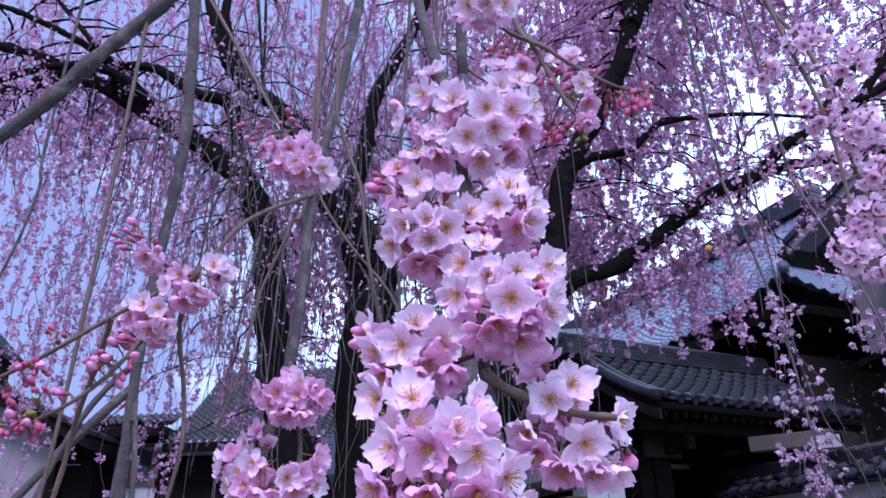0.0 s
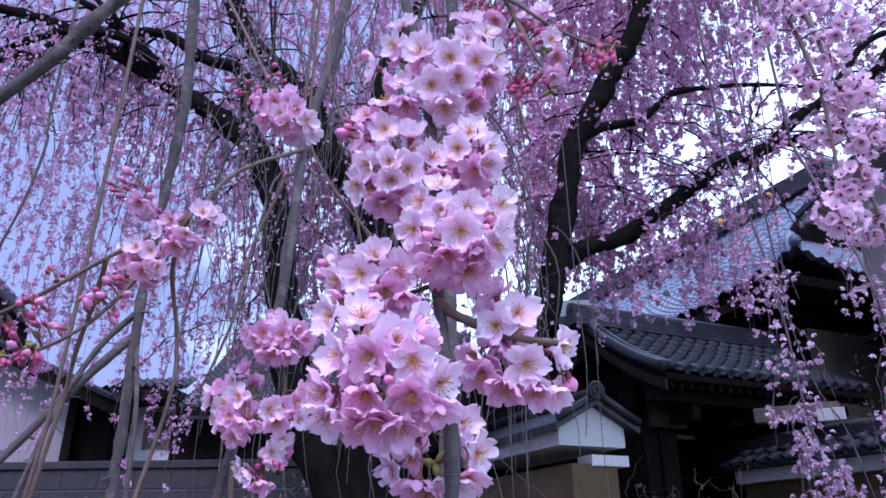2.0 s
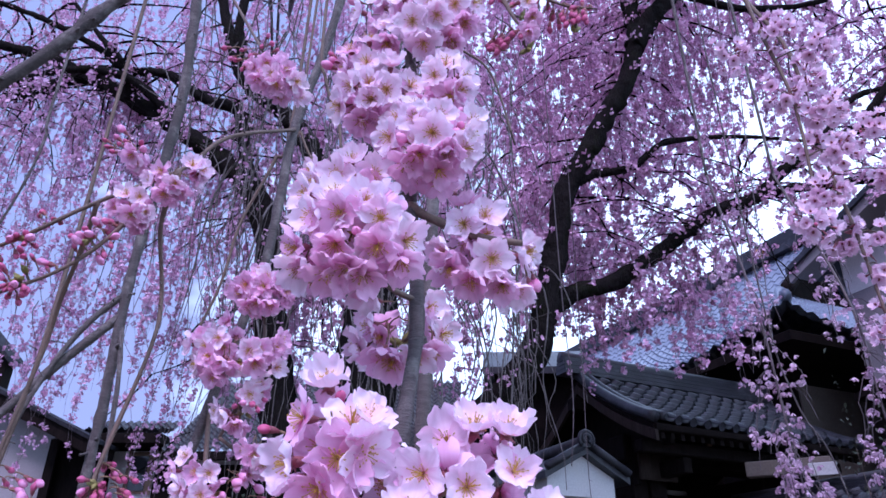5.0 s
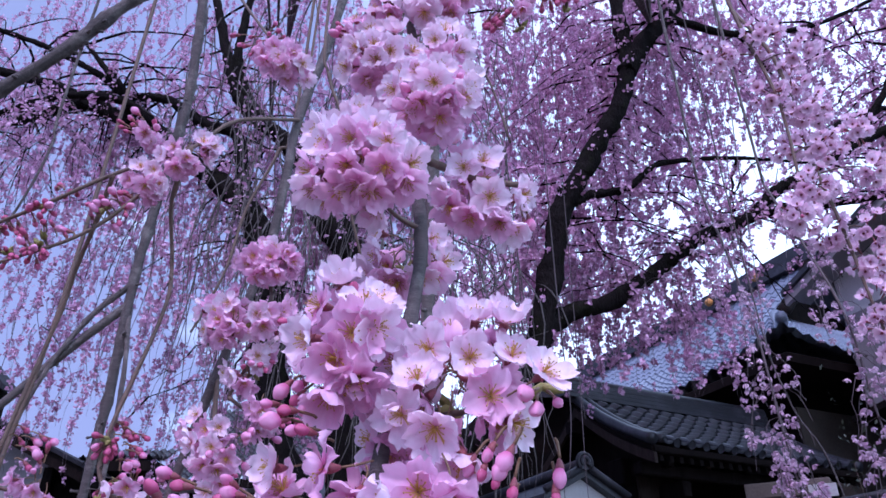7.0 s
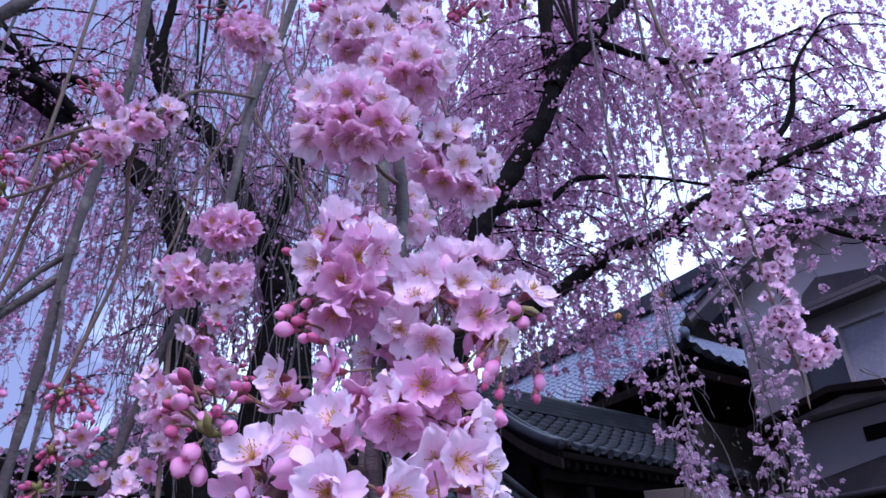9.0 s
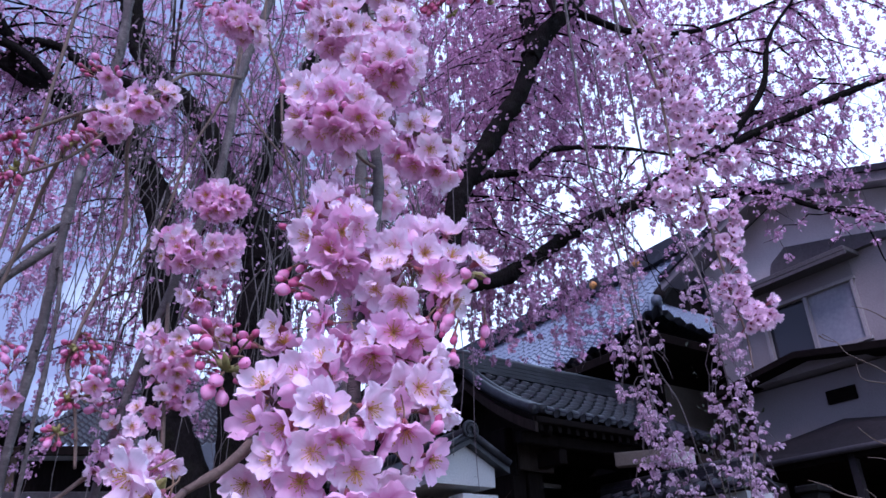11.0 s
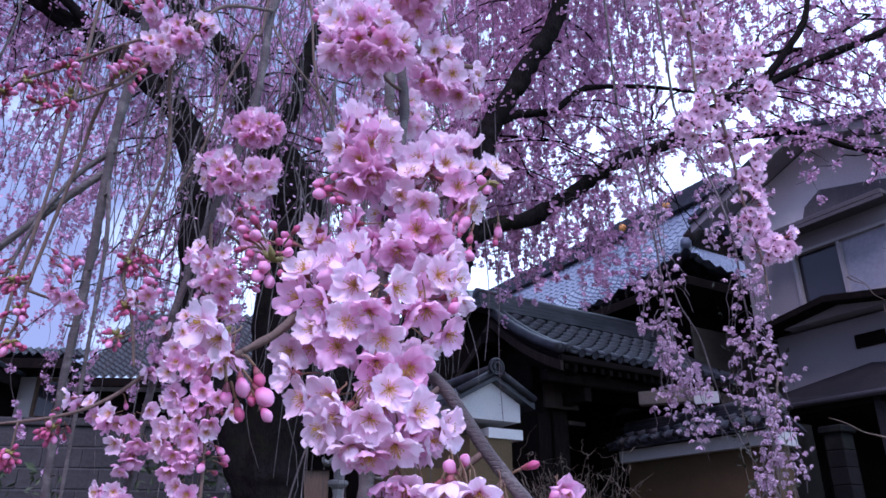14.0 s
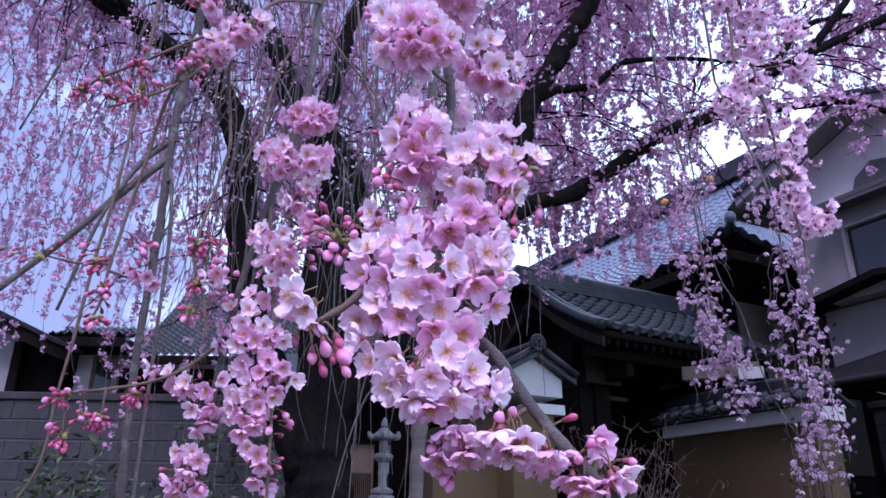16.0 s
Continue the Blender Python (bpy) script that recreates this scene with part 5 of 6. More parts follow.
cluster(main, main_lines, (-0.029, 0.430, 1.601), 0.044, [(-39, 50, -0.45, 0), (-19, 49, 0, 0.5), (8, 24), (19, 42, 0.8, 0.0), (20, 11), (-6, 14), (-26, 16, -0.45, 0), (-7, -9, 0, -0.5), (-35, -4, -0.8, 0.0), (19, -9, 0, -0.5), (34, -1, 0.8, 0.0), (10, -26, 0, -0.9), (-12, -25, 0, -0.9), (-32, -17, 0, -0.9), (0, -23, 0, -0.9), (32, -14, 0, -0.9)], [(5, -2)], 22, 0, 1.04)
cluster(main, main_lines, (0.050, 0.529, 1.646), 0.038, [(-10, 17), (7, 27, 0, 0.5), (-26, -5, -0.45, 0), (11, -14), (39, 6, 0.8, 0.0), (31, -27, 0, -0.9), (-5, -28, 0, -0.9), (-20, 65, 0, 0.8), (-9, 50, 0, 0.8), (-21, -18, 0, -0.9), (19, -29, 0, -0.9)], [(46, -18), (42, -21)], 12, 0, 1.05)
cluster(main, main_lines, (-0.005, 0.494, 1.561), 0.028, [(-24, 15, -0.8, 0.0), (-10, -14, 0, -0.9), (-23, 35, -0.8, 0.0), (18, 29, 0.8, 0.0), (28, 8, 0.8, 0.0), (12, -14, 0, -0.9), (-4, -18, 0, -0.9), (-31, -2, -0.8, 0.0), (23, -9, 0, -0.9)], [], 4, 0.2, 0.98)
cluster(main, main_lines, (-0.021, 0.397, 1.453), 0.04, [(3, 2), (-5, -12), (8, 20, 0, 0.8), (15, 25, 0.8, 0.8), (-22, 1, -0.8, 0.0), (-13, 50, 0, 0.8), (4, -25, 0, -0.9), (-10, -29, 0, -0.9), (-20, 26, -0.8, 0.0), (14, 6, 0.8, 0.0), (7, -21, 0, -0.9)], [(-2, 36), (-44, 25), (-41, -15), (-31, -24), (-22, -30), (-26, -21), (-17, -33)], 15, 0, 1.04)
cluster(main, main_lines, (0.034, 0.401, 1.423), 0.04, [(1, 48), (15, 55, 0, 0.8), (33, 53, 0, 0.8), (36, 32, 0, 0.5), (-29, 23, -0.45, 0), (-25, -10), (-6, -19), (12, 20), (23, -2, 0, 0.5), (35, -12, 0.45, 0), (-11, -35, 0, -0.5), (-34, -25, 0, -0.9), (-16, 6, 0, 0.8), (-43, -16, -0.8, 0.0), (7, -33, 0, -0.9), (-10, 27, -0.45, 0)], [], 21, 0, 1.05)
cluster(main, main_lines, (0.084, 0.368, 1.425), 0.024, [(0, 0, 0.8, 0.8)], [(-4, -15), (6, -13), (-7, -9), (-28, -33), (-25, -48), (-17, -52), (-18, -65), (-25, -69), (-18, -35), (-38, -40), (7, -43), (4, -55), (-32, -43), (-21, -40)], 0, 0, 1.03)
cluster(main, main_lines, (0.022, 0.369, 1.347), 0.034, [(0, 20), (16, 18, 0, -0.9), (-13, 14, -0.8, 0.0), (6, -19), (31, -17, 0.8, 0.0), (-51, 37, -0.8, 0.0), (-14, 3, 0, -0.9), (25, -2, 0.8, 0.0), (35, -27, 0, -0.9), (-34, 22, 0, -0.9)], [(-84, 73), (-73, 69), (-68, 59), (-78, 64), (-62, 57)], 15, 0, 1.04)
cluster(main, main_lines, (-0.046, 0.401, 1.359), 0.03, [(-19, 32, -0.8, 0.0), (18, -10), (-6, -12, 0.8, 0.0)], [(-42, 24), (-78, 29), (-57, 8), (-82, 13), (-41, -7), (-38, 18), (-69, 23)], 5, 0, 1.03)
cluster(main, main_lines, (-0.011, 0.327, 1.286), 0.044, [(-49, 38, 0, 0.5), (-51, 17), (-27, 45), (-12, 55, 0, 0.5), (-9, 15), (18, 15, 0.8, 0.0), (2, -4, 0, -0.5), (-35, -12, 0, 0.5), (-54, -22), (-19, -26, 0, 0.8), (12, -21), (-12, -11), (49, 37), (41, 7, 0, -0.9), (33, -27), (56, -8, 0.8, 0.0), (62, 34, 0.8, 0.0), (-29, 5, -0.45, 0)], [(62, 13), (59, 8)], 24, 0, 1.0)
cluster(main, main_lines, (-0.088, 0.222, 1.243), 0.02, [(5, -4, -0.8, 0.0), (-5, 5, -0.8, 0.0)], [(-4, -20), (14, -38), (28, -39), (24, -28), (7, -29), (20, -32), (14, -22), (23, -19)], 2, 0, 0.87)
cluster(main, main_lines, (-0.089, 0.351, 1.342), 0.03, [], [(-8, 7), (17, 19), (8, 4), (2, -21), (-12, 24), (-11, -4), (-15, 8), (14, -3), (0, -13), (-4, -18), (3, 18)], 0, 0, 1.03)
cluster(main, main_lines, (-0.006, 0.306, 1.213), 0.04, [(-24, 11, -0.45, 0), (12, 14), (-18, -3, -0.45, 0), (1, -5), (29, 2, 0.45, 0), (3, 36, 0, -0.9), (-9, -20, 0, -0.9), (38, -13, 0.8, 0.0), (17, -19, 0, -0.9), (47, -4, 0.8, 0.0), (-28, -9, -0.8, 0.0), (-44, 13, -0.8, 0.0), (1, -25, 0, -0.9), (25, 36, 0, -0.5), (-54, 30, -0.8, 0.0)], [], 24, 0, 1.0)
cluster(main, main_lines, (0.016, 0.310, 1.163), 0.024, [(-5, 9, 0, -0.9), (-13, -9, 0, -0.9), (5, -5, 0, -0.9), (13, 0, 0, -0.9), (1, 7, 0, 0.8)], [(-5, -23), (-9, -20), (-17, -1)], 6, 0.7, 0.93)
cluster(main, main_lines, (0.057, 0.292, 1.161), 0.026, [(-13, 9, 0, -0.9), (-2, 0, 0, -0.9), (18, -3, 0, -0.9), (28, -6, 0.8, -0.9), (4, 5), (-8, -4, 0, -0.9), (-22, 6, -0.8, 0.0)], [(-4, 22), (-10, 18)], 8, 0.7, 0.98)
cluster(main, main_lines, (0.113, 0.304, 1.145), 0.022, [(17, 0, 0.8, 0.0), (6, 24, 0, 0.8), (10, -5, 0, -0.9), (-17, -4, 0, -0.9), (-9, -12, 0, -0.9)], [(-5, 19), (-12, 8), (-18, 40), (25, 10)], 4, 0.6, 0.93)

left = thing("cherry_branch", "slender grey cherry branch with loose clusters and red buds", "branch", "blossoming branches", m=pose(-0.24, 0.9, 2.6))
LEFT = [
    [(-0.20, 1.02, 2.62), (-0.233, 1.0, 2.34), (-0.258, 0.95, 2.11), (-0.254, 0.91, 1.95), (-0.262, 0.9, 1.816), (-0.30, 0.88, 1.62), (-0.337, 0.86, 1.40), (-0.36, 0.85, 1.10)],
    [(-0.255, 0.94, 2.09), (-0.30, 0.80, 1.976), (-0.332, 0.745, 1.887), (-0.401, 0.70, 1.815), (-0.468, 0.69, 1.768), (-0.523, 0.69, 1.741), (-0.545, 0.69, 1.722)],
    [(-0.332, 0.745, 1.887), (-0.369, 0.72, 1.801), (-0.419, 0.70, 1.73), (-0.50, 0.68, 1.681)],
    [(-0.498, 0.95, 2.566), (-0.354, 0.85, 2.287), (-0.235, 0.72, 2.05)],
    [(-0.262, 0.9, 1.816), (-0.235, 0.84, 1.75), (-0.22, 0.82, 1.66), (-0.25, 0.80, 1.56)],
    [(-0.337, 0.86, 1.38), (-0.381, 0.82, 1.322), (-0.436, 0.80, 1.293), (-0.535, 0.79, 1.277)],
    [(-0.401, 0.7, 1.815), (-0.433, 0.74, 1.767), (-0.461, 0.77, 1.727), (-0.479, 0.79, 1.669), (-0.501, 0.79, 1.526), (-0.51, 0.79, 1.457), (-0.512, 0.79, 1.416), (-0.525, 0.79, 1.377)],
    [(-0.332, 0.745, 1.887), (-0.372, 0.80, 1.84), (-0.372, 0.84, 1.755), (-0.362, 0.82, 1.674), (-0.382, 0.79, 1.502), (-0.366, 0.79, 1.444), (-0.354, 0.79, 1.396), (-0.347, 0.79, 1.357)],
    [(-0.30, 0.88, 1.62), (-0.27, 0.84, 1.45), (-0.25, 0.82, 1.30), (-0.24, 0.81, 1.10)],
]
for k, pts in enumerate(LEFT):
    tube_part("stem" if k == 0 else "side_twig", pts, (0.0085, 0.005) if k == 0 else (0.0031, 0.0018), TWIG if k == 0 else SHOOT, left, 8, 8, 0.2, 0.35)
hang_from(left, (-2.3, 6.3, 7.75), LEFT[0][0], 0.0085)
hang_from(left, (-2.3, 6.3, 7.75), LEFT[3][0], 0.004)
left_lines = [twig_line(p) for p in LEFT]
cluster(left, left_lines, (-0.208, 0.724, 1.995), 0.04, [(-11, 14), (-20, -8, 0, -0.5), (16, 2), (5, -18, 0, -0.5), (27, -10, 0.45, 0), (1, 39, 0, 0.5), (-41, 38), (-1, -6)], [(-84, 77), (-74, 59), (-60, 72), (-50, 49), (-31, 92), (-25, 80), (18, 15), (-57, 40), (-66, 54), (-44, 62), (-36, 76), (-17, 67)], 16, 0, 0.93)
cluster(left, left_lines, (-0.327, 0.749, 1.860), 0.04, [(-12, 6), (-50, 35, -0.45, 0), (8, -11, 0, -0.5), (30, 17, 0.8, 0.0), (-6, -22, 0, -0.9), (-24, -2), (21, 17, 0, 0.8)], [], 14, 0, 0.98)
cluster(left, left_lines, (-0.368, 0.734, 1.812), 0.034, [(-5, 18, 0, 0.5), (-27, 16, -0.45, 0), (22, -6), (8, -11, 0, -0.5), (-42, -3, -0.45, 0), (13, 14)], [(-37, -18), (-15, -21)], 13, 0, 0.93)
cluster(left, left_lines, (-0.386, 0.744, 1.896), 0.028, [(1, -1, 0, -0.5)], [(-53, 39), (-38, 42), (-7, 12), (-38, 21), (-32, 53), (6, 17), (-47, 30), (-24, 37), (3, 4), (-32, 31), (13, 5)], 5, 0, 0.87)
cluster(left, left_lines, (-0.408, 0.712, 1.772), 0.026, [], [(-66, 37), (-50, 29), (-59, 22), (-71, 35), (-42, 25), (-5, -7), (4, -16), (22, -17), (27, 0), (22, 22), (10, 0), (-4, -21), (16, -6), (18, 10), (8, -9), (16, -22), (29, -7)], 0, 0, 1.05)
cluster(left, left_lines, (-0.461, 0.697, 1.722), 0.026, [], [(-41, 24), (-42, 14), (-21, 27), (9, 9), (23, 13), (26, 3), (-11, -16), (-1, -22), (-1, -31), (-10, -7), (-51, 21), (0, 18), (16, 10), (27, 10), (-12, -25), (-34, 10), (-60, 32)], 0, 0, 1.05)
cluster(left, left_lines, (-0.228, 0.836, 1.744), 0.042, [(-5, 26, 0, 0.5), (-17, 7), (7, 2), (22, 11, 0.45, 0), (-24, -4, -0.45, 0), (0, -17, 0, -0.5), (15, -19, 0, -0.5), (31, 1, 0.8, 0.0), (-11, -20, 0, -0.9), (-48, 19, -0.8, 0.0), (8, 18)], [], 19, 0, 0.96)
cluster(left, left_lines, (-0.240, 0.803, 1.652), 0.045, [(-16, 16), (-48, 31, 0, 0.5), (-63, 21, -0.8, 0.0), (-24, -6), (-5, -12, 0, -0.5), (-51, -4, -0.45, 0), (31, 6), (22, 0), (42, 13, 0.45, 0), (45, 26, 0.8, 0.0), (29, -12, 0, -0.9), (-17, -27, 0, -0.9), (-32, 9)], [], 22, 0, 0.96)
cluster(left, left_lines, (-0.230, 0.819, 1.595), 0.034, [(-11, -12, -0.45, 0), (-26, -4, -0.8, 0.0), (10, 14, 0.45, 0), (17, 28, 0, 0.5), (-1, -18, 0, -0.9)], [(5, 3), (0, 13), (21, -2), (-4, -3), (14, 2), (25, 10)], 10, 0, 0.93)
cluster(left, left_lines, (-0.248, 0.808, 1.501), 0.045, [(-39, 41, 0, 0.5), (5, 16), (42, 33, 0.45, 0), (-26, 1, -0.45, 0), (0, -6), (-9, -24, 0, -0.5), (17, -18), (-49, 24, -0.8, 0.0), (7, -28, 0, -0.9)], [(30, 9), (13, -9), (1, -13), (21, -5), (35, 13), (33, 3)], 14, 0, 0.93)
cluster(left, left_lines, (-0.203, 0.816, 1.538), 0.03, [(0, 1), (-11, 7, -0.45, 0), (10, -8, 0, -0.5)], [(23, 8), (30, -1), (16, 1), (21, -10), (25, -6)], 5, 0, 0.93)
cluster(left, left_lines, (-0.244, 0.838, 1.663), 0.045, [(-32, 52, 0, 0.5), (-46, 39, -0.45, 0), (-6, -6, 0, -0.5), (25, -7), (9, -17, -0.45, 0), (41, -13, 0.8, 0.0), (-23, 4, -0.8, 0.0)], [], 6, 0, 0.93)
cluster(left, left_lines, (-0.458, 0.804, 1.457), 0.028, [(-19, 8, -0.8, 0.0), (13, -6)], [(-19, 59), (-36, 73), (-9, 62), (-10, 43), (2, 46), (-22, 49), (-36, 59), (2, 59), (-4, 33), (-20, 30), (6, 16)], 3, 0, 0.87)
cluster(left, left_lines, (-0.349, 0.804, 1.453), 0.028, [(9, 3, 0, -0.5), (-8, -3, -0.8, 0.0)], [(-16, 65), (-26, 82), (-3, 52), (5, 65), (-32, 79), (3, 23), (19, 11), (-14, 4), (-20, 75), (-8, 68), (3, 45), (-7, 36), (13, 20), (-3, 13)], 3, 0, 0.87)
cluster(left, left_lines, (-0.373, 0.826, 1.466), 0.03, [], [(-26, 66), (-7, 62), (5, 42), (-5, 31), (-12, -12), (-3, -9), (-9, -55), (4, -60), (0, 57), (-14, 47), (-5, -20), (-18, -55)], 0, 0, 1.05)
cluster(left, left_lines, (-0.272, 0.868, 1.461), 0.045, [(-31, -17, 0, 0.8), (2, -3, 0, 0.5), (18, 8), (-6, -28, -0.45, 0), (31, -8, 0.8, 0.0), (-24, 33, 0, 0.5), (-5, 36)], [(25, 20), (26, 40), (16, -19), (33, 70), (48, 60), (61, 70), (52, 40), (58, 45)], 6, 0, 0.93)
cluster(left, left_lines, (-0.288, 0.843, 1.372), 0.05, [(-11, 15), (-53, 17, -0.45, 0), (-6, -5), (19, 11, 0.45, 0), (-58, -10, -0.8, 0.0), (-16, -17), (11, -11), (35, -1, 0.8, 0.0), (46, -7), (25, -27, 0, -0.5), (-43, 49, 0, 0.5), (-10, 42)], [(-71, 90), (-54, 100), (-73, 71), (-54, 62), (-63, 81), (-46, 72), (-42, 109)], 14, 0, 0.93)
cluster(left, left_lines, (-0.264, 0.843, 1.303), 0.05, [(-33, 26), (-1, 8), (28, 18, 0.45, 0), (-16, -10), (44, 2, 0.8, 0.0), (8, 26), (-52, 20, -0.8, 0.0), (24, -15, 0, -0.9), (-3, -24, 0, -0.5), (-30, -23, -0.45, 0)], [], 14, 0, 0.93)
cluster(left, left_lines, (-0.352, 0.838, 1.277), 0.045, [(-91, 46, -0.8, 0.0), (-49, 23, -0.45, 0), (-22, 22), (11, 9), (25, 28, 0.45, 0), (-6, -17), (21, -16, 0, -0.5), (-6, -45, 0, -0.9), (13, -37, 0, -0.9), (42, 9), (-60, 40, 0, 0.5), (38, -21)], [(-16, 43), (-113, 22), (-102, 6), (-92, -4), (-110, 32), (-118, 14), (-89, 6)], 14, 0, 0.93)
cluster(left, left_lines, (-0.274, 0.838, 1.255), 0.045, [(13, 7), (-7, -9, 0, -0.5), (-6, 24), (26, 21, 0.45, 0), (-29, 8, -0.45, 0), (8, -20, 0, -0.9), (-13, -28, 0, -0.9)], [(22, -12), (29, -19), (37, -28), (45, -9), (48, -17), (42, 3), (33, -7)], 10, 0, 0.93)
cluster(left, left_lines, (-0.356, 0.830, 1.173), 0.035, [(-26, 28, -0.45, 0), (3, 27), (15, 15, 0.45, 0), (-22, -12, -0.8, 0.0), (-15, -28, 0, -0.9), (14, -26, 0.45, 0), (3, -1, 0, -0.9)], [(-41, 4), (21, -19), (11, -12)], 10, 0, 0.93)
cluster(left, left_lines, (-0.259, 0.830, 1.185), 0.035, [(-14, 22), (2, 13), (-29, 31, -0.45, 0), (8, -2, 0, -0.9), (14, -33, 0.8, 0.0), (-1, -23, 0, -0.5)], [(28, -3), (22, -9), (30, 7), (24, -22), (8, -44)], 6, 0, 0.93)
cluster(left, left_lines, (-0.514, 0.805, 1.244), 0.03, [], [(11, -3), (21, -6), (15, -14), (29, -10), (36, -7), (6, 5), (-28, 32), (-46, 40), (-35, 24), (-40, -8), (-25, -24), (1, -7), (23, 2), (29, -11), (-54, 28), (-62, 16), (-35, -16)], 0, 0, 1.05)
cluster(left, left_lines, (-0.520, 0.805, 1.442), 0.03, [], [(-38, 71), (-23, 62), (-39, 52), (5, 53), (-2, 43), (-9, 34), (-28, 43), (-10, -34), (4, -38), (-16, -47), (-1, -56), (11, -29), (-7, -18), (-16, 48), (-17, -61)], 0, 0, 1.05)
cluster(left, left_lines, (-0.613, 0.784, 1.484), 0.028, [], [(10, 12), (22, 5), (31, 2), (2, 1), (-40, 11), (-11, -14), (22, 19), (-66, 10), (-46, 1)], 0, 0, 1.05)
for p, count in (
        ((-0.549, 0.69, 1.717), 10), ((-0.523, 0.69, 1.737), 5), ((-0.46, 0.69, 1.71), 7), ((-0.494, 0.69, 1.70), 7), ((-0.468, 0.69, 1.759), 7),
        ((-0.538, 0.79, 1.275), 8), ((-0.482, 0.79, 1.244), 13), ((-0.531, 0.79, 1.217), 9), ((-0.437, 0.79, 1.276), 10), ((-0.529, 0.79, 1.475), 9), ((-0.512, 0.79, 1.434), 8), ((-0.513, 0.79, 1.389), 8),
        ((-0.376, 0.79, 1.508), 10), ((-0.372, 0.79, 1.44), 7), ((-0.376, 0.79, 1.40), 6)):
    bud_tuft(left, left_lines, p, count)

upper = thing("cherry_branch", "budding cherry twig with dark rose buds and few open flowers", "branch", "blossoming branches", m=pose(0.0, 0.66, 2.5))
UPPER = [
    [(0.04, 0.70, 2.52), (0.045, 0.63, 2.14), (0.08, 0.60, 2.05), (0.14, 0.60, 2.0), (0.185, 0.60, 1.988)],
    [(0.06, 0.62, 2.09), (0.088, 0.60, 1.99), (0.10, 0.60, 1.965)],
]
for pts in UPPER:
    tube_part("side_twig", pts, (0.0036, 0.0008), SHOOT, upper, 8, 8, 0.2, 0.3)
hang_from(upper, (2.0, 6.0, 7.5), UPPER[0][0], 0.0036)
upper_lines = [twig_line(p) for p in UPPER]
cluster(upper, upper_lines, (0.050, 0.630, 2.034), 0.035, [(0, -1, 0, -0.5)], [(-27, 54), (-11, 61), (-18, 45), (1, 48), (14, 54), (-8, 13), (9, 65), (22, 42), (-20, 65), (13, 12), (-8, 48), (1, 13), (-33, 43), (-17, 12), (8, 29)], 2, 0, 0.85)
cluster(upper, upper_lines, (0.102, 0.638, 2.016), 0.045, [(-15, 31, 0, 0.5), (1, 33), (11, -28, 0, -0.5), (6, -12)], [(-32, 6), (-22, -7), (-10, -4), (1, -3), (15, -5), (26, 9), (31, -7), (37, -12), (46, -8), (33, -26), (50, 3), (-18, 5), (-6, -14), (-25, 20), (17, -17), (23, -23), (-14, -16), (11, 5)], 3, 0, 0.85)
cluster(upper, upper_lines, (0.162, 0.630, 1.985), 0.035, [], [(-9, 13), (-6, 0), (-10, -12), (1, 7), (2, -7), (9, 3), (17, 14), (10, -10), (-14, -4), (-4, -9), (8, 14), (-16, 3), (-1, -2), (10, -4)], 0, 0, 0.8)
cluster(upper, upper_lines, (0.107, 0.630, 1.960), 0.035, [(0, -1, 0, -0.9)], [(-39, 19), (-35, 7), (-31, -8), (-26, -4), (-38, 2), (-20, -3), (-14, 1), (-30, 22), (-9, -4), (-43, 13), (-28, 3), (-32, -4), (-23, -9)], 0, 0, 0.85)
cluster(upper, upper_lines, (0.013, 0.560, 2.074), 0.05, [(1, -27), (-15, -26), (17, -27), (-5, -12)], [], 5, 0, 1)


# ---- bare grey twigs a metre off ----
def spurs(thing_ob, pts, r, count):
    """Short knobbly spurs with resting buds along a bare twig."""
    line = curve_points(pts, 14)
    for k in range(count):
        i = RND.randrange(4, len(line) - 2)
        a = RND.uniform(0, 2 * math.pi)
        d = Vector((math.cos(a), math.sin(a), RND.uniform(-0.5, 0.2))).normalized()
        ln = RND.uniform(0.006, 0.017)
        v, f = tube([line[i] + d * r * 0.4, line[i] + d * (r + ln * 0.5), line[i] + d * (r + ln * 0.8), line[i] + d * (r + ln)], [r * 0.38, r * 0.22, r * 0.32, 0.0004], 5)
        place("spur", mesh_from("spur", v, f, TWIG, True), thing_ob, to_local(thing_ob))


for pts in LEFT[1:]:
    spurs(left, pts, 0.0026, 7)


def bare_twig(label, pts, r0, r1, forks=()):
    e = thing("cherry_twig", label, "branch", "hanging twigs", m=pose(*pts[0]))
    tube_part("stem", pts, (r0, r1), TWIG, e, 14, 10, 0.25, 0.5)
    top = max(pts, key=lambda p: p[2])
    hang_from(e, (-2.3, 6.3, 7.75), top, r0)
    spurs(e, pts, 0.5 * (r0 + r1), 22)
    for p, a, b in forks:
        tube_part("side_twig", p, (a, b), TWIG, e, 8, 8, 0.2, 0.4)
        spurs(e, p, 0.5 * (a + b), 9)
    return e


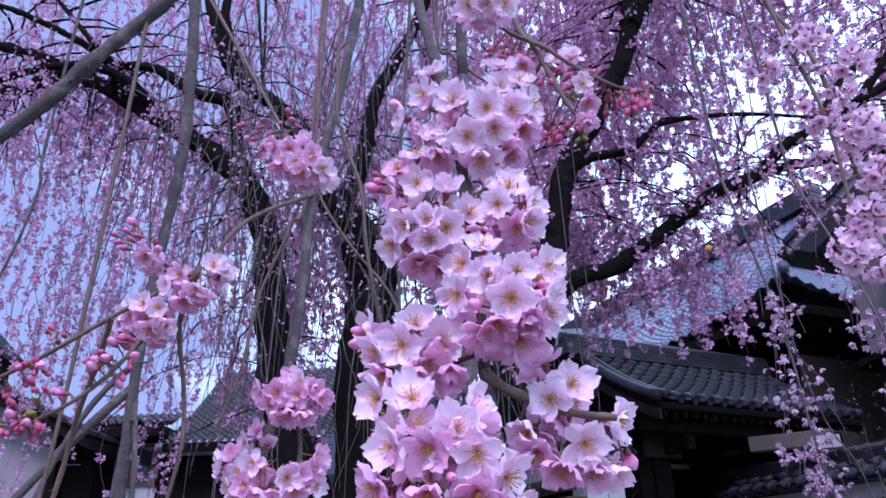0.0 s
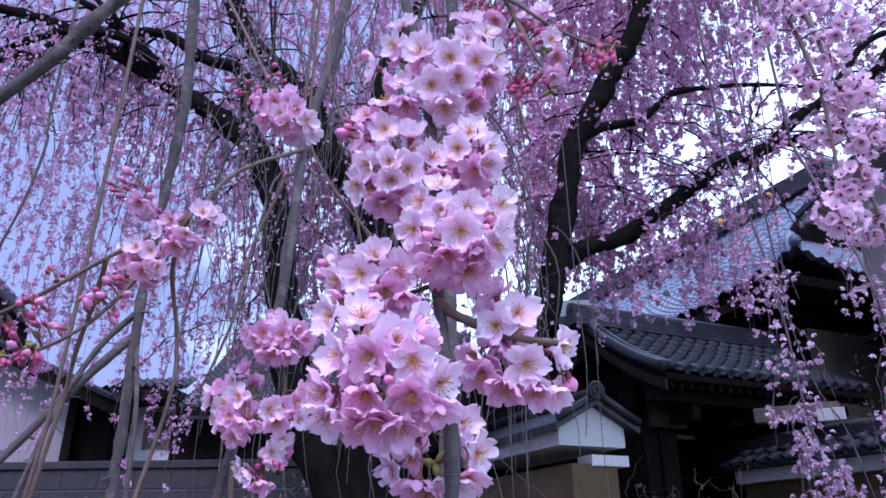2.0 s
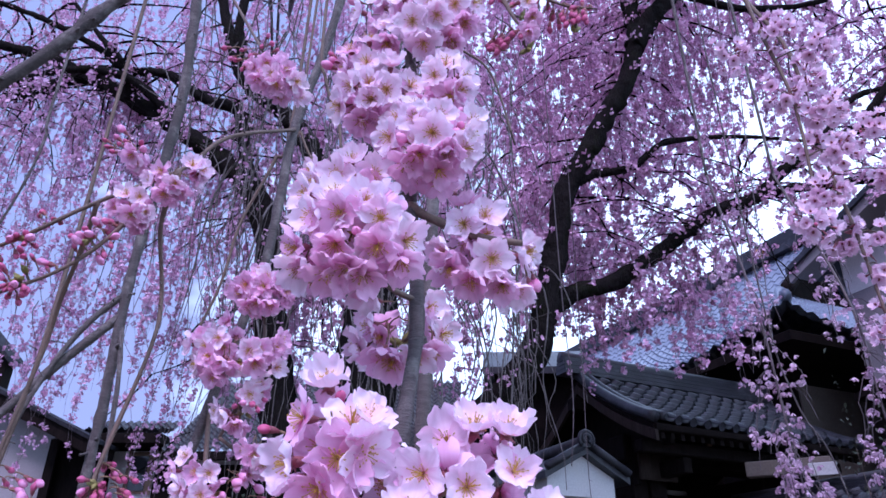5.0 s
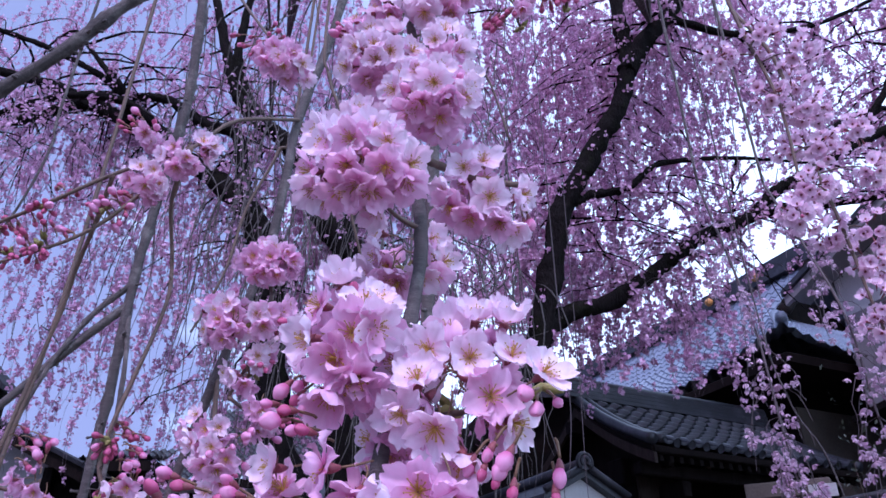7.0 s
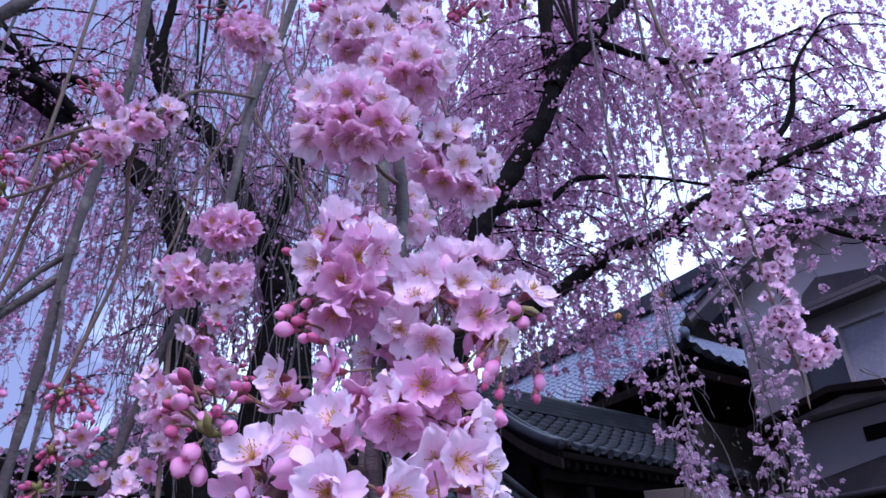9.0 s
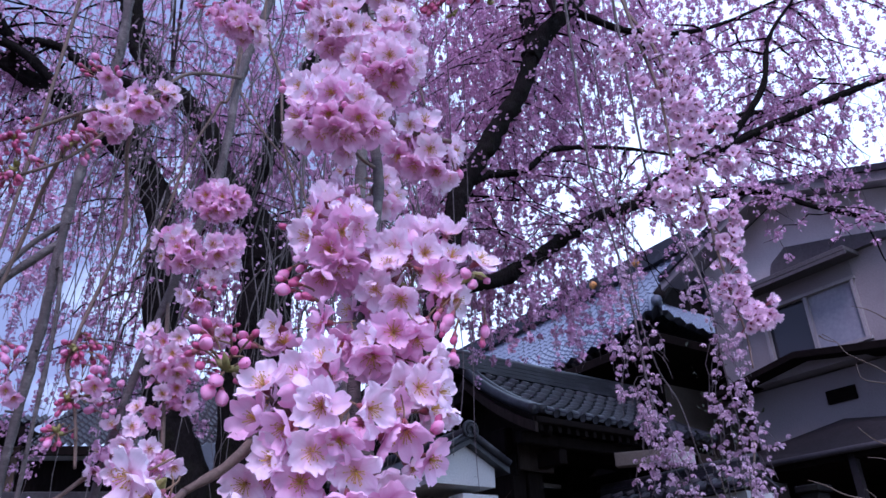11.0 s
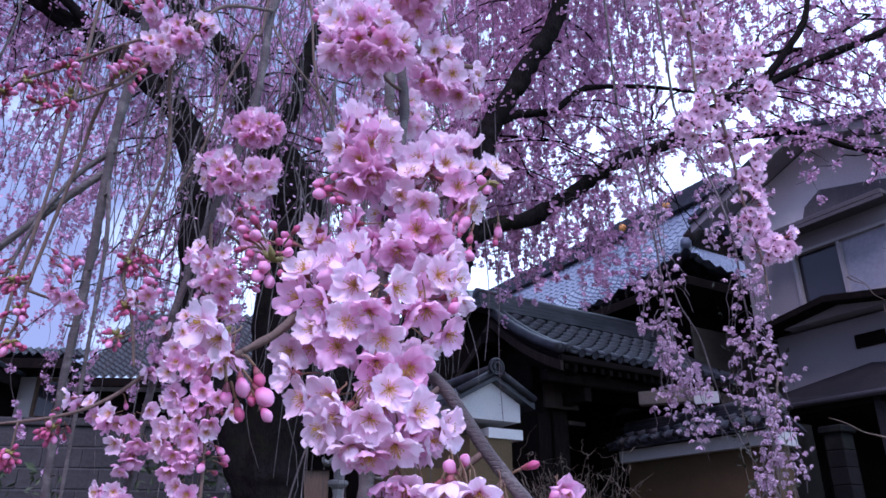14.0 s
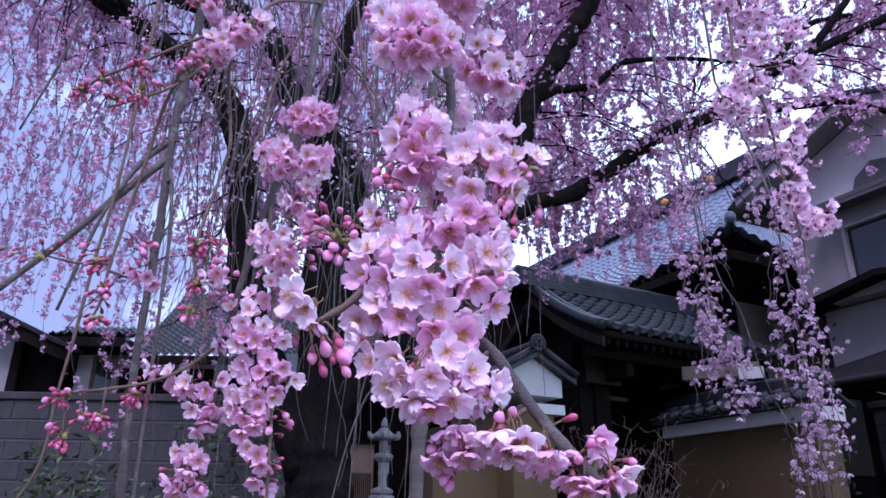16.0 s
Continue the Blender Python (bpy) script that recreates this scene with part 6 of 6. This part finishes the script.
bare_twig("long bare grey cherry twig hanging straight down with side shoots",
          [(-0.648, 1.2, 2.98), (-0.613, 1.2, 2.6), (-0.601, 1.2, 2.367), (-0.613, 1.2, 2.162), (-0.626, 1.2, 1.93), (-0.622, 1.2, 1.68), (-0.626, 1.2, 1.408), (-0.61, 1.2, 1.1), (-0.60, 1.2, 0.85)], 0.0115, 0.0065,
          [([(-0.627, 1.2, 1.87), (-0.714, 1.18, 1.77), (-0.789, 1.15, 1.658), (-0.93, 1.1, 1.47), (-1.05, 1.05, 1.25)], 0.0085, 0.005),
           ([(-0.625, 1.2, 1.92), (-0.687, 1.18, 1.833), (-0.735, 1.16, 1.70), (-0.78, 1.15, 1.50)], 0.006, 0.003),
           ([(-0.62, 1.2, 1.85), (-0.59, 1.18, 1.7), (-0.58, 1.17, 1.45), (-0.57, 1.16, 1.1)], 0.0045, 0.003)])
bare_twig("stout bare grey cherry branch slanting across the crown", [(-1.5, 1.0, 1.75), (-0.871, 1.0, 2.245), (-0.685, 1.0, 2.447), (-0.545, 1.0, 2.607), (-0.35, 1.0, 2.9)], 0.011, 0.013)
bare_twig("thin bare grey cherry twig hanging down", [(-0.02, 0.95, 2.3), (-0.03, 0.92, 1.6), (-0.035, 0.9, 1.315), (-0.036, 0.88, 1.226), (-0.04, 0.86, 1.0)], 0.009, 0.011)


# ---- blossom chains between branch and tree ----
def mid_flower_mesh(name):
    """A whole small flower for the middle distance: petals, calyx and centre in one mesh."""
    verts, faces, mats = [], [], []
    for k in range(5):
        m = pose(0, 0, 0, 0, 0, 72 * k + RND.uniform(-8, 8)) @ pose(0, 0, 0, RND.uniform(-8, 8), -RND.uniform(5, 30), 0)
        o = len(verts)
        for i in range(4):
            s = i / 3
            half = 0.0085 * math.sin(math.pi * min(1, 0.12 + 0.78 * s)) ** 0.75
            for t in (-1, 0, 1):
                verts.append(m @ Vector((0.0175 * s * (1 - (0.12 if t == 0 and i == 3 else 0)), half * t, 0.004 * s * s + 0.003 * t * t * s)))
        for i in range(3):
            for j in range(2):
                a = o + i * 3 + j
                faces.append((a, a + 1, a + 4, a + 3))
                mats.append(0)
    v, f = tube([Vector((0, 0, 0.006)), Vector((0, 0, 0)), Vector((0, 0.001, -0.02))], [0.0022, 0.0028, 0.0006], 6)
    o = len(verts)
    verts += v
    faces += [tuple(i + o for i in q) for q in f]
    mats += [1] * len(f)
    me = bpy.data.meshes.new(name)
    me.from_pydata([tuple(q) for q in verts], [], faces)
    me.materials.append(MID_PETAL)
    me.materials.append(CALYX)
    me.polygons.foreach_set("material_index", mats)
    me.polygons.foreach_set("use_smooth", [True] * len(me.polygons))
    me.update()
    return me


MIDS = [mid_flower_mesh("flower") for _ in range(4)]


def chain(label, pts, tufts, per, spread, r0=0.006):
    """A hanging branch with tufts of flowers round the given points."""
    e = thing("cherry_branch", label, "branch", "blossoming branches", m=pose(*pts[0]))
    tube_part("stem", pts, (r0, 0.002), SHOOT, e, 8, 6, 0.2, 0.3)
    hang_from(e, (2.0, 6.0, 7.5), pts[0], r0)
    inv, line = to_local(e), [curve_points(pts, 8)]
    for c in tufts:
        c = Vector(c)
        root = nearest(line, c)
        if (root - c).length > 0.02:
            tube_part("side_twig", [root, root.lerp(c, 0.5) + Vector((0, 0, 0.01)), c], (0.0024, 0.0014), SHOOT, e, 4, 5)
        for k in range(per):
            n = Vector((RND.gauss(0, 1), RND.gauss(-0.4, 1), RND.gauss(-0.4, 1))).normalized()
            place("flower", RND.choice(MIDS), e, inv @ axis_pose(c + n * spread * RND.uniform(0.6, 1.1), n, RND.uniform(0, 72), RND.uniform(0.9, 1.1)))
        if RND.random() < 0.5:
            n = Vector((RND.gauss(0, 1), RND.gauss(-0.4, 1), -0.8)).normalized()
            bud(e, inv, c + n * spread, n, 1.1, c)
    return e


chain("hanging branch of pink blossom tufts in front of the house", [(0.80, 1.55, 2.95), (0.854, 1.5, 2.70), (0.874, 1.5, 2.356), (0.884, 1.48, 2.158), (0.888, 1.46, 1.942), (0.903, 1.45, 1.794), (0.896, 1.44, 1.70)],
      [(0.91, 1.5, 2.51), (0.83, 1.5, 2.41), (0.86, 1.5, 2.28), (1.0, 1.5, 2.45), (1.01, 1.5, 2.34), (0.86, 1.5, 2.17), (0.955, 1.5, 2.16), (0.918, 1.48, 2.07), (0.903, 1.47, 1.96), (0.905, 1.46, 1.90), (0.917, 1.45, 1.83), (0.87, 1.48, 2.62), (0.96, 1.46, 1.86)], 18, 0.045)
chain("hanging branch of pink blossom tufts beside the crown", [(0.70, 1.4, 3.0), (0.73, 1.38, 2.7), (0.76, 1.36, 2.45), (0.75, 1.35, 2.2), (0.73, 1.35, 2.1)],
      [(0.733, 1.35, 2.456), (0.815, 1.35, 2.406), (0.763, 1.35, 2.642), (0.837, 1.35, 2.587), (0.765, 1.35, 2.191), (0.73, 1.35, 2.118), (0.82, 1.35, 2.294), (0.64, 1.37, 2.587)], 17, 0.043)


def spray(label, pts, side, per, seed):
    """A hanging spray of many small flowers, too many to count."""
    e = thing("cherry_branch", label, "branch", "blossoming branches", m=pose(*pts[0]))
    tube_part("stem", pts, (0.005, 0.0015), FINE, e, 8, 6, 0.2)
    hang_from(e, (2.0, 6.0, 7.5), pts[0], 0.005)
    line = np.array([tuple(p) for p in curve_points(pts, 6)])
    g = np.random.default_rng(seed)
    st = line[g.integers(2, len(line), side)]
    ln = g.uniform(0.05, 0.26, side)
    sub = strands(st, ln, 6, 0.115)
    twig_cloud("side_twig", sub, 0.002, 0.001, FINE, e)
    sp, nr, sz = bloom(sub, ln, 0.055, per, 0.0135, 0.85, 0.016)
    flower_cloud("blossom", sp, unit(nr + np.array([0, 0, -0.7])), sz, MID_PINK, e, "", True)


for k, pts in enumerate((
    [(0.90, 2.4, 2.9), (0.93, 2.25, 2.3), (0.93, 2.2, 1.92), (0.944, 2.2, 1.714), (0.979, 2.2, 1.539)],
    [(1.15, 2.4, 2.9), (1.20, 2.2, 2.3), (1.218, 2.2, 1.966), (1.231, 2.2, 1.677), (1.23, 2.2, 1.338)])):
    spray("thin drooping spray of small pale pink flowers", pts, 62, 4, 40 + k)


# ---- thin bare strings between branch and tree ----
def string(pts, r=0.002, high=(2.0, 6.0, 7.5), mat=FINE):
    e = thing("cherry_string", "thin bare cherry twig dangling from the crown", "branch", "dangling strings", m=pose(*pts[0]))
    tube_part("stem", pts, (r, r * 0.6), mat, e, 8, 6, 0.2, 0.3)
    hang_from(e, high, pts[0], r)
    spurs(e, pts[1:], r, 8)
    return e


CROWN_LEFT = (-2.3, 6.2, 6.35)
string([(0.46, 3.0, 4.9), (0.449, 3.0, 2.777), (0.444, 3.0, 2.234), (0.437, 3.0, 1.903), (0.448, 3.0, 1.645)])
string([(0.36, 3.0, 4.9), (0.378, 3.0, 2.777), (0.398, 3.0, 2.234), (0.372, 3.0, 1.916)], 0.003)
string([(-0.15, 2.5, 4.6), (-0.17, 2.5, 2.4), (-0.193, 2.5, 1.686), (-0.296, 2.5, 1.555), (-0.369, 2.5, 1.347), (-0.44, 2.5, 1.0)], 0.005, mat=TWIG)
string([(-0.22, 2.5, 4.6), (-0.25, 2.5, 2.3), (-0.284, 2.5, 1.774), (-0.333, 2.5, 1.45), (-0.348, 2.5, 1.0)], 0.004, mat=TWIG)
string([(1.42, 3.0, 5.0), (1.378, 3.0, 4.077), (1.33, 3.0, 3.465), (1.308, 3.0, 3.114), (1.282, 3.0, 2.722), (1.26, 3.0, 2.417)], 0.0028)
string([(1.36, 3.0, 5.0), (1.314, 3.0, 4.077), (1.279, 3.0, 3.464), (1.213, 3.0, 2.946), (1.177, 3.0, 2.536)], 0.0022)
string([(0.90, 2.2, 4.3), (0.93, 2.2, 2.4), (0.968, 2.2, 1.985), (1.036, 2.2, 1.817), (1.077, 2.2, 1.617), (1.136, 2.2, 1.447), (1.251, 2.2, 1.25)], 0.0028, mat=TWIG)
string([(-0.17, 1.6, 3.9), (-0.18, 1.6, 3.107), (-0.192, 1.6, 2.858), (-0.212, 1.6, 2.4), (-0.2, 1.6, 1.9)], 0.006, mat=TWIG)
string([(-0.10, 1.3, 3.6), (-0.087, 1.3, 2.75), (-0.05, 1.3, 2.64), (0.0, 1.3, 2.58), (0.071, 1.3, 2.501), (0.12, 1.3, 2.3)], 0.004, mat=SHOOT)
string([(-0.22, 0.95, 3.2), (-0.229, 0.95, 2.35), (-0.215, 0.95, 2.2), (-0.184, 0.95, 2.1), (-0.167, 0.95, 1.961), (-0.13, 1.0, 1.8)], 0.0035, mat=SHOOT)
string([(-0.28, 1.1, 3.3), (-0.30, 1.1, 2.3), (-0.294, 1.1, 2.197), (-0.239, 1.1, 2.092), (-0.159, 1.1, 1.983), (-0.131, 1.1, 1.9)], 0.003, mat=SHOOT)
string([(-0.27, 1.0, 3.2), (-0.28, 1.0, 2.2), (-0.305, 1.0, 2.068), (-0.345, 1.0, 1.954), (-0.361, 1.0, 1.848), (-0.38, 1.0, 1.783), (-0.402, 1.0, 1.728)], 0.0032, mat=SHOOT)
string([(-0.96, 1.3, 3.6), (-0.974, 1.3, 2.519), (-0.965, 1.3, 2.354), (-0.99, 1.3, 2.193), (-1.05, 1.3, 2.0)], 0.004, CROWN_LEFT, TWIG)
string([(-0.60, 1.0, 3.2), (-0.62, 1.0, 1.9), (-0.645, 1.0, 1.544), (-0.654, 1.0, 1.406), (-0.664, 1.0, 1.307), (-0.675, 1.0, 1.177), (-0.76, 1.0, 1.05)], 0.0035, CROWN_LEFT, SHOOT)


# ---- shrubs ----
def shrub_twigs(name, label, base, height, spread, count, mat, seed):
    """A bare thicket: many stems that fork and bend, in one mesh."""
    e = thing(name, label, "shrub", m=pose(*base))
    g = np.random.default_rng(seed)
    lines = []
    for _ in range(count):
        a, h = g.uniform(0, 2 * math.pi), height * g.uniform(0.6, 1.0)
        out = spread * g.uniform(0.2, 1.0)
        s = np.linspace(0, 1, 8)[:, None]
        d = np.array([math.cos(a), math.sin(a), 0])
        p = np.array(base) + d * out * s ** 1.4 + np.array([0, 0, h]) * s + np.cumsum(g.normal(size=(8, 3)) * 0.045, 0)
        lines.append(p)
        for _ in range(6):
            k = g.integers(3, 8)
            dd = g.normal(size=3) * np.array([1, 1, 0.5]) + np.array([0, 0, 0.3])
            q = p[k] + unit(dd) * g.uniform(0.1, 0.4) * s + np.cumsum(g.normal(size=(8, 3)) * 0.022, 0)
            lines.append(q)
    twig_cloud("stem", np.array(lines), 0.007, 0.002, mat, e)
    return e


shrub_twigs("bare_shrub", "leafless brown thicket of thin twigs before the gate", (1.8, 7.4, 0), 2.0, 0.8, 85, DRY, 5)


def leaf_shrub(label, base, size, count, seed, mat=LEAF, leaf=1.0):
    """A small evergreen: stems and many pointed leaves."""
    e = thing("evergreen_shrub", label, "shrub", "evergreen shrubs", m=pose(*base))
    g = np.random.default_rng(seed)
    c = np.array(base) + np.array([0, 0, size[2] * 0.5])
    s = np.linspace(0, 1, 6)[:, None]
    tips = c + unit(g.normal(size=(26, 3))) * np.array(size) * 0.5 * g.uniform(0.5, 1.0, (26, 1))
    lines = np.array([np.array(base) * (1 - s) + t * s + np.array([0, 0, 0.1]) * (s - s * s) for t in tips])
    twig_cloud("stem", lines, 0.008, 0.002, DRY, e)
    n = count
    pos = tips[g.integers(0, 26, n)] + g.normal(size=(n, 3)) * np.array(size) * 0.12
    ax = unit(g.normal(size=(n, 3)) + np.array([0, -0.2, 0.2]))
    sd = unit(np.cross(ax, g.normal(size=(n, 3))))
    up = np.cross(ax, sd)
    tm = np.array([(0, 0, 0), (0.45, 0.24, 0.06), (1, 0, -0.08), (0.45, -0.24, 0.06)])
    ln = leaf * g.uniform(0.06, 0.11, n)[:, None, None]
    verts = (pos[:, None] + ln * (tm[None, :, 0:1] * ax[:, None] + tm[None, :, 1:2] * sd[:, None] + tm[None, :, 2:3] * up[:, None])).reshape(-1, 3)
    faces = [(4 * i, 4 * i + 1, 4 * i + 2, 4 * i + 3) for i in range(n)]
    tagged(place("foliage", mesh_from("foliage", verts, faces, mat), e, to_local(e)), kind="stuff")
    return e


leaf_shrub("dark green evergreen shrub before the block wall", (-3.4, 6.3, 0), (0.9, 0.6, 1.75), 1100, 21)
leaf_shrub("low yellow-green shrub beside the old trunk", (-2.35, 5.5, 0), (1.2, 0.6, 1.35), 1000, 22)
leaf_shrub("dark green evergreen shrub beside the old trunk", (-2.0, 7.0, 0), (1.2, 0.5, 2.0), 1000, 23)
sapling = leaf_shrub("slender evergreen sapling before the wing wall", (2.90, 5.6, 0), (0.5, 0.3, 3.3), 420, 24, DARK_LEAF, 0.55)
tube_part("trunk", [(2.98, 5.6, -0.05), (2.95, 5.6, 1.40), (2.93, 5.6, 1.65), (3.12, 5.6, 2.46)], (0.028, 0.008), DRY, sapling, 8, 8, 0.2, 0.4)


# ---- leafless shrub tree beside the house ----
bare = thing("bare_tree", "leafless grey-brown garden tree with crooked thin branches", "tree", m=pose(3.95, 4.5, 0))
tube_part("trunk", [(4.00, 4.5, -0.05), (3.95, 4.48, 1.2), (3.98, 4.5, 2.2), (3.95, 4.5, 3.4)], (0.05, 0.02), DRY, bare, 8, 8, 0.3, 0.3)
for pts in (
    [(3.486, 4.5, 3.176), (3.619, 4.5, 3.145), (3.761, 4.5, 3.055), (3.926, 4.5, 2.908)],
    [(3.198, 4.5, 2.955), (3.296, 4.5, 2.889), (3.344, 4.5, 2.811), (3.464, 4.5, 2.747), (3.563, 4.5, 2.694), (3.637, 4.5, 2.63), (3.794, 4.5, 2.482)],
    [(3.296, 4.5, 2.889), (3.211, 4.5, 2.914), (3.172, 4.5, 2.943)],
    [(3.392, 4.5, 2.734), (3.408, 4.5, 2.624), (3.535, 4.5, 2.595), (3.684, 4.5, 2.566)],
    [(3.272, 4.5, 2.282), (3.358, 4.5, 2.202), (3.496, 4.5, 2.144), (3.665, 4.5, 2.066)],
    [(3.282, 4.5, 2.081), (3.387, 4.5, 2.072), (3.464, 4.5, 2.034), (3.635, 4.5, 1.968)],
    [(2.824, 4.5, 1.938), (2.94, 4.5, 1.901), (3.051, 4.5, 1.845), (3.208, 4.5, 1.809), (3.558, 4.5, 1.719)],
    [(3.205, 4.5, 1.876), (3.255, 4.5, 1.829), (3.297, 4.5, 1.754), (3.405, 4.5, 1.626)]):
    tube_part("bough", pts, (0.002, 0.006), DRY, bare, 6, 6, 0.3, 0.5)


# ---- roof tiles, piece by piece ----
tile_roof(roof, 0.2, GL - 0.16, 0.0, GE + 0.02, GR - 0.05, GZ, 0.235, 0.21, GATE_TILE, GATE_CAP, 0.08)
tile_roof(r_wall, -0.1, 2.6, -0.26, 2.45, 0.14, 2.66, 0.22, 0.2, WALL_TILE, WALL_CAP)
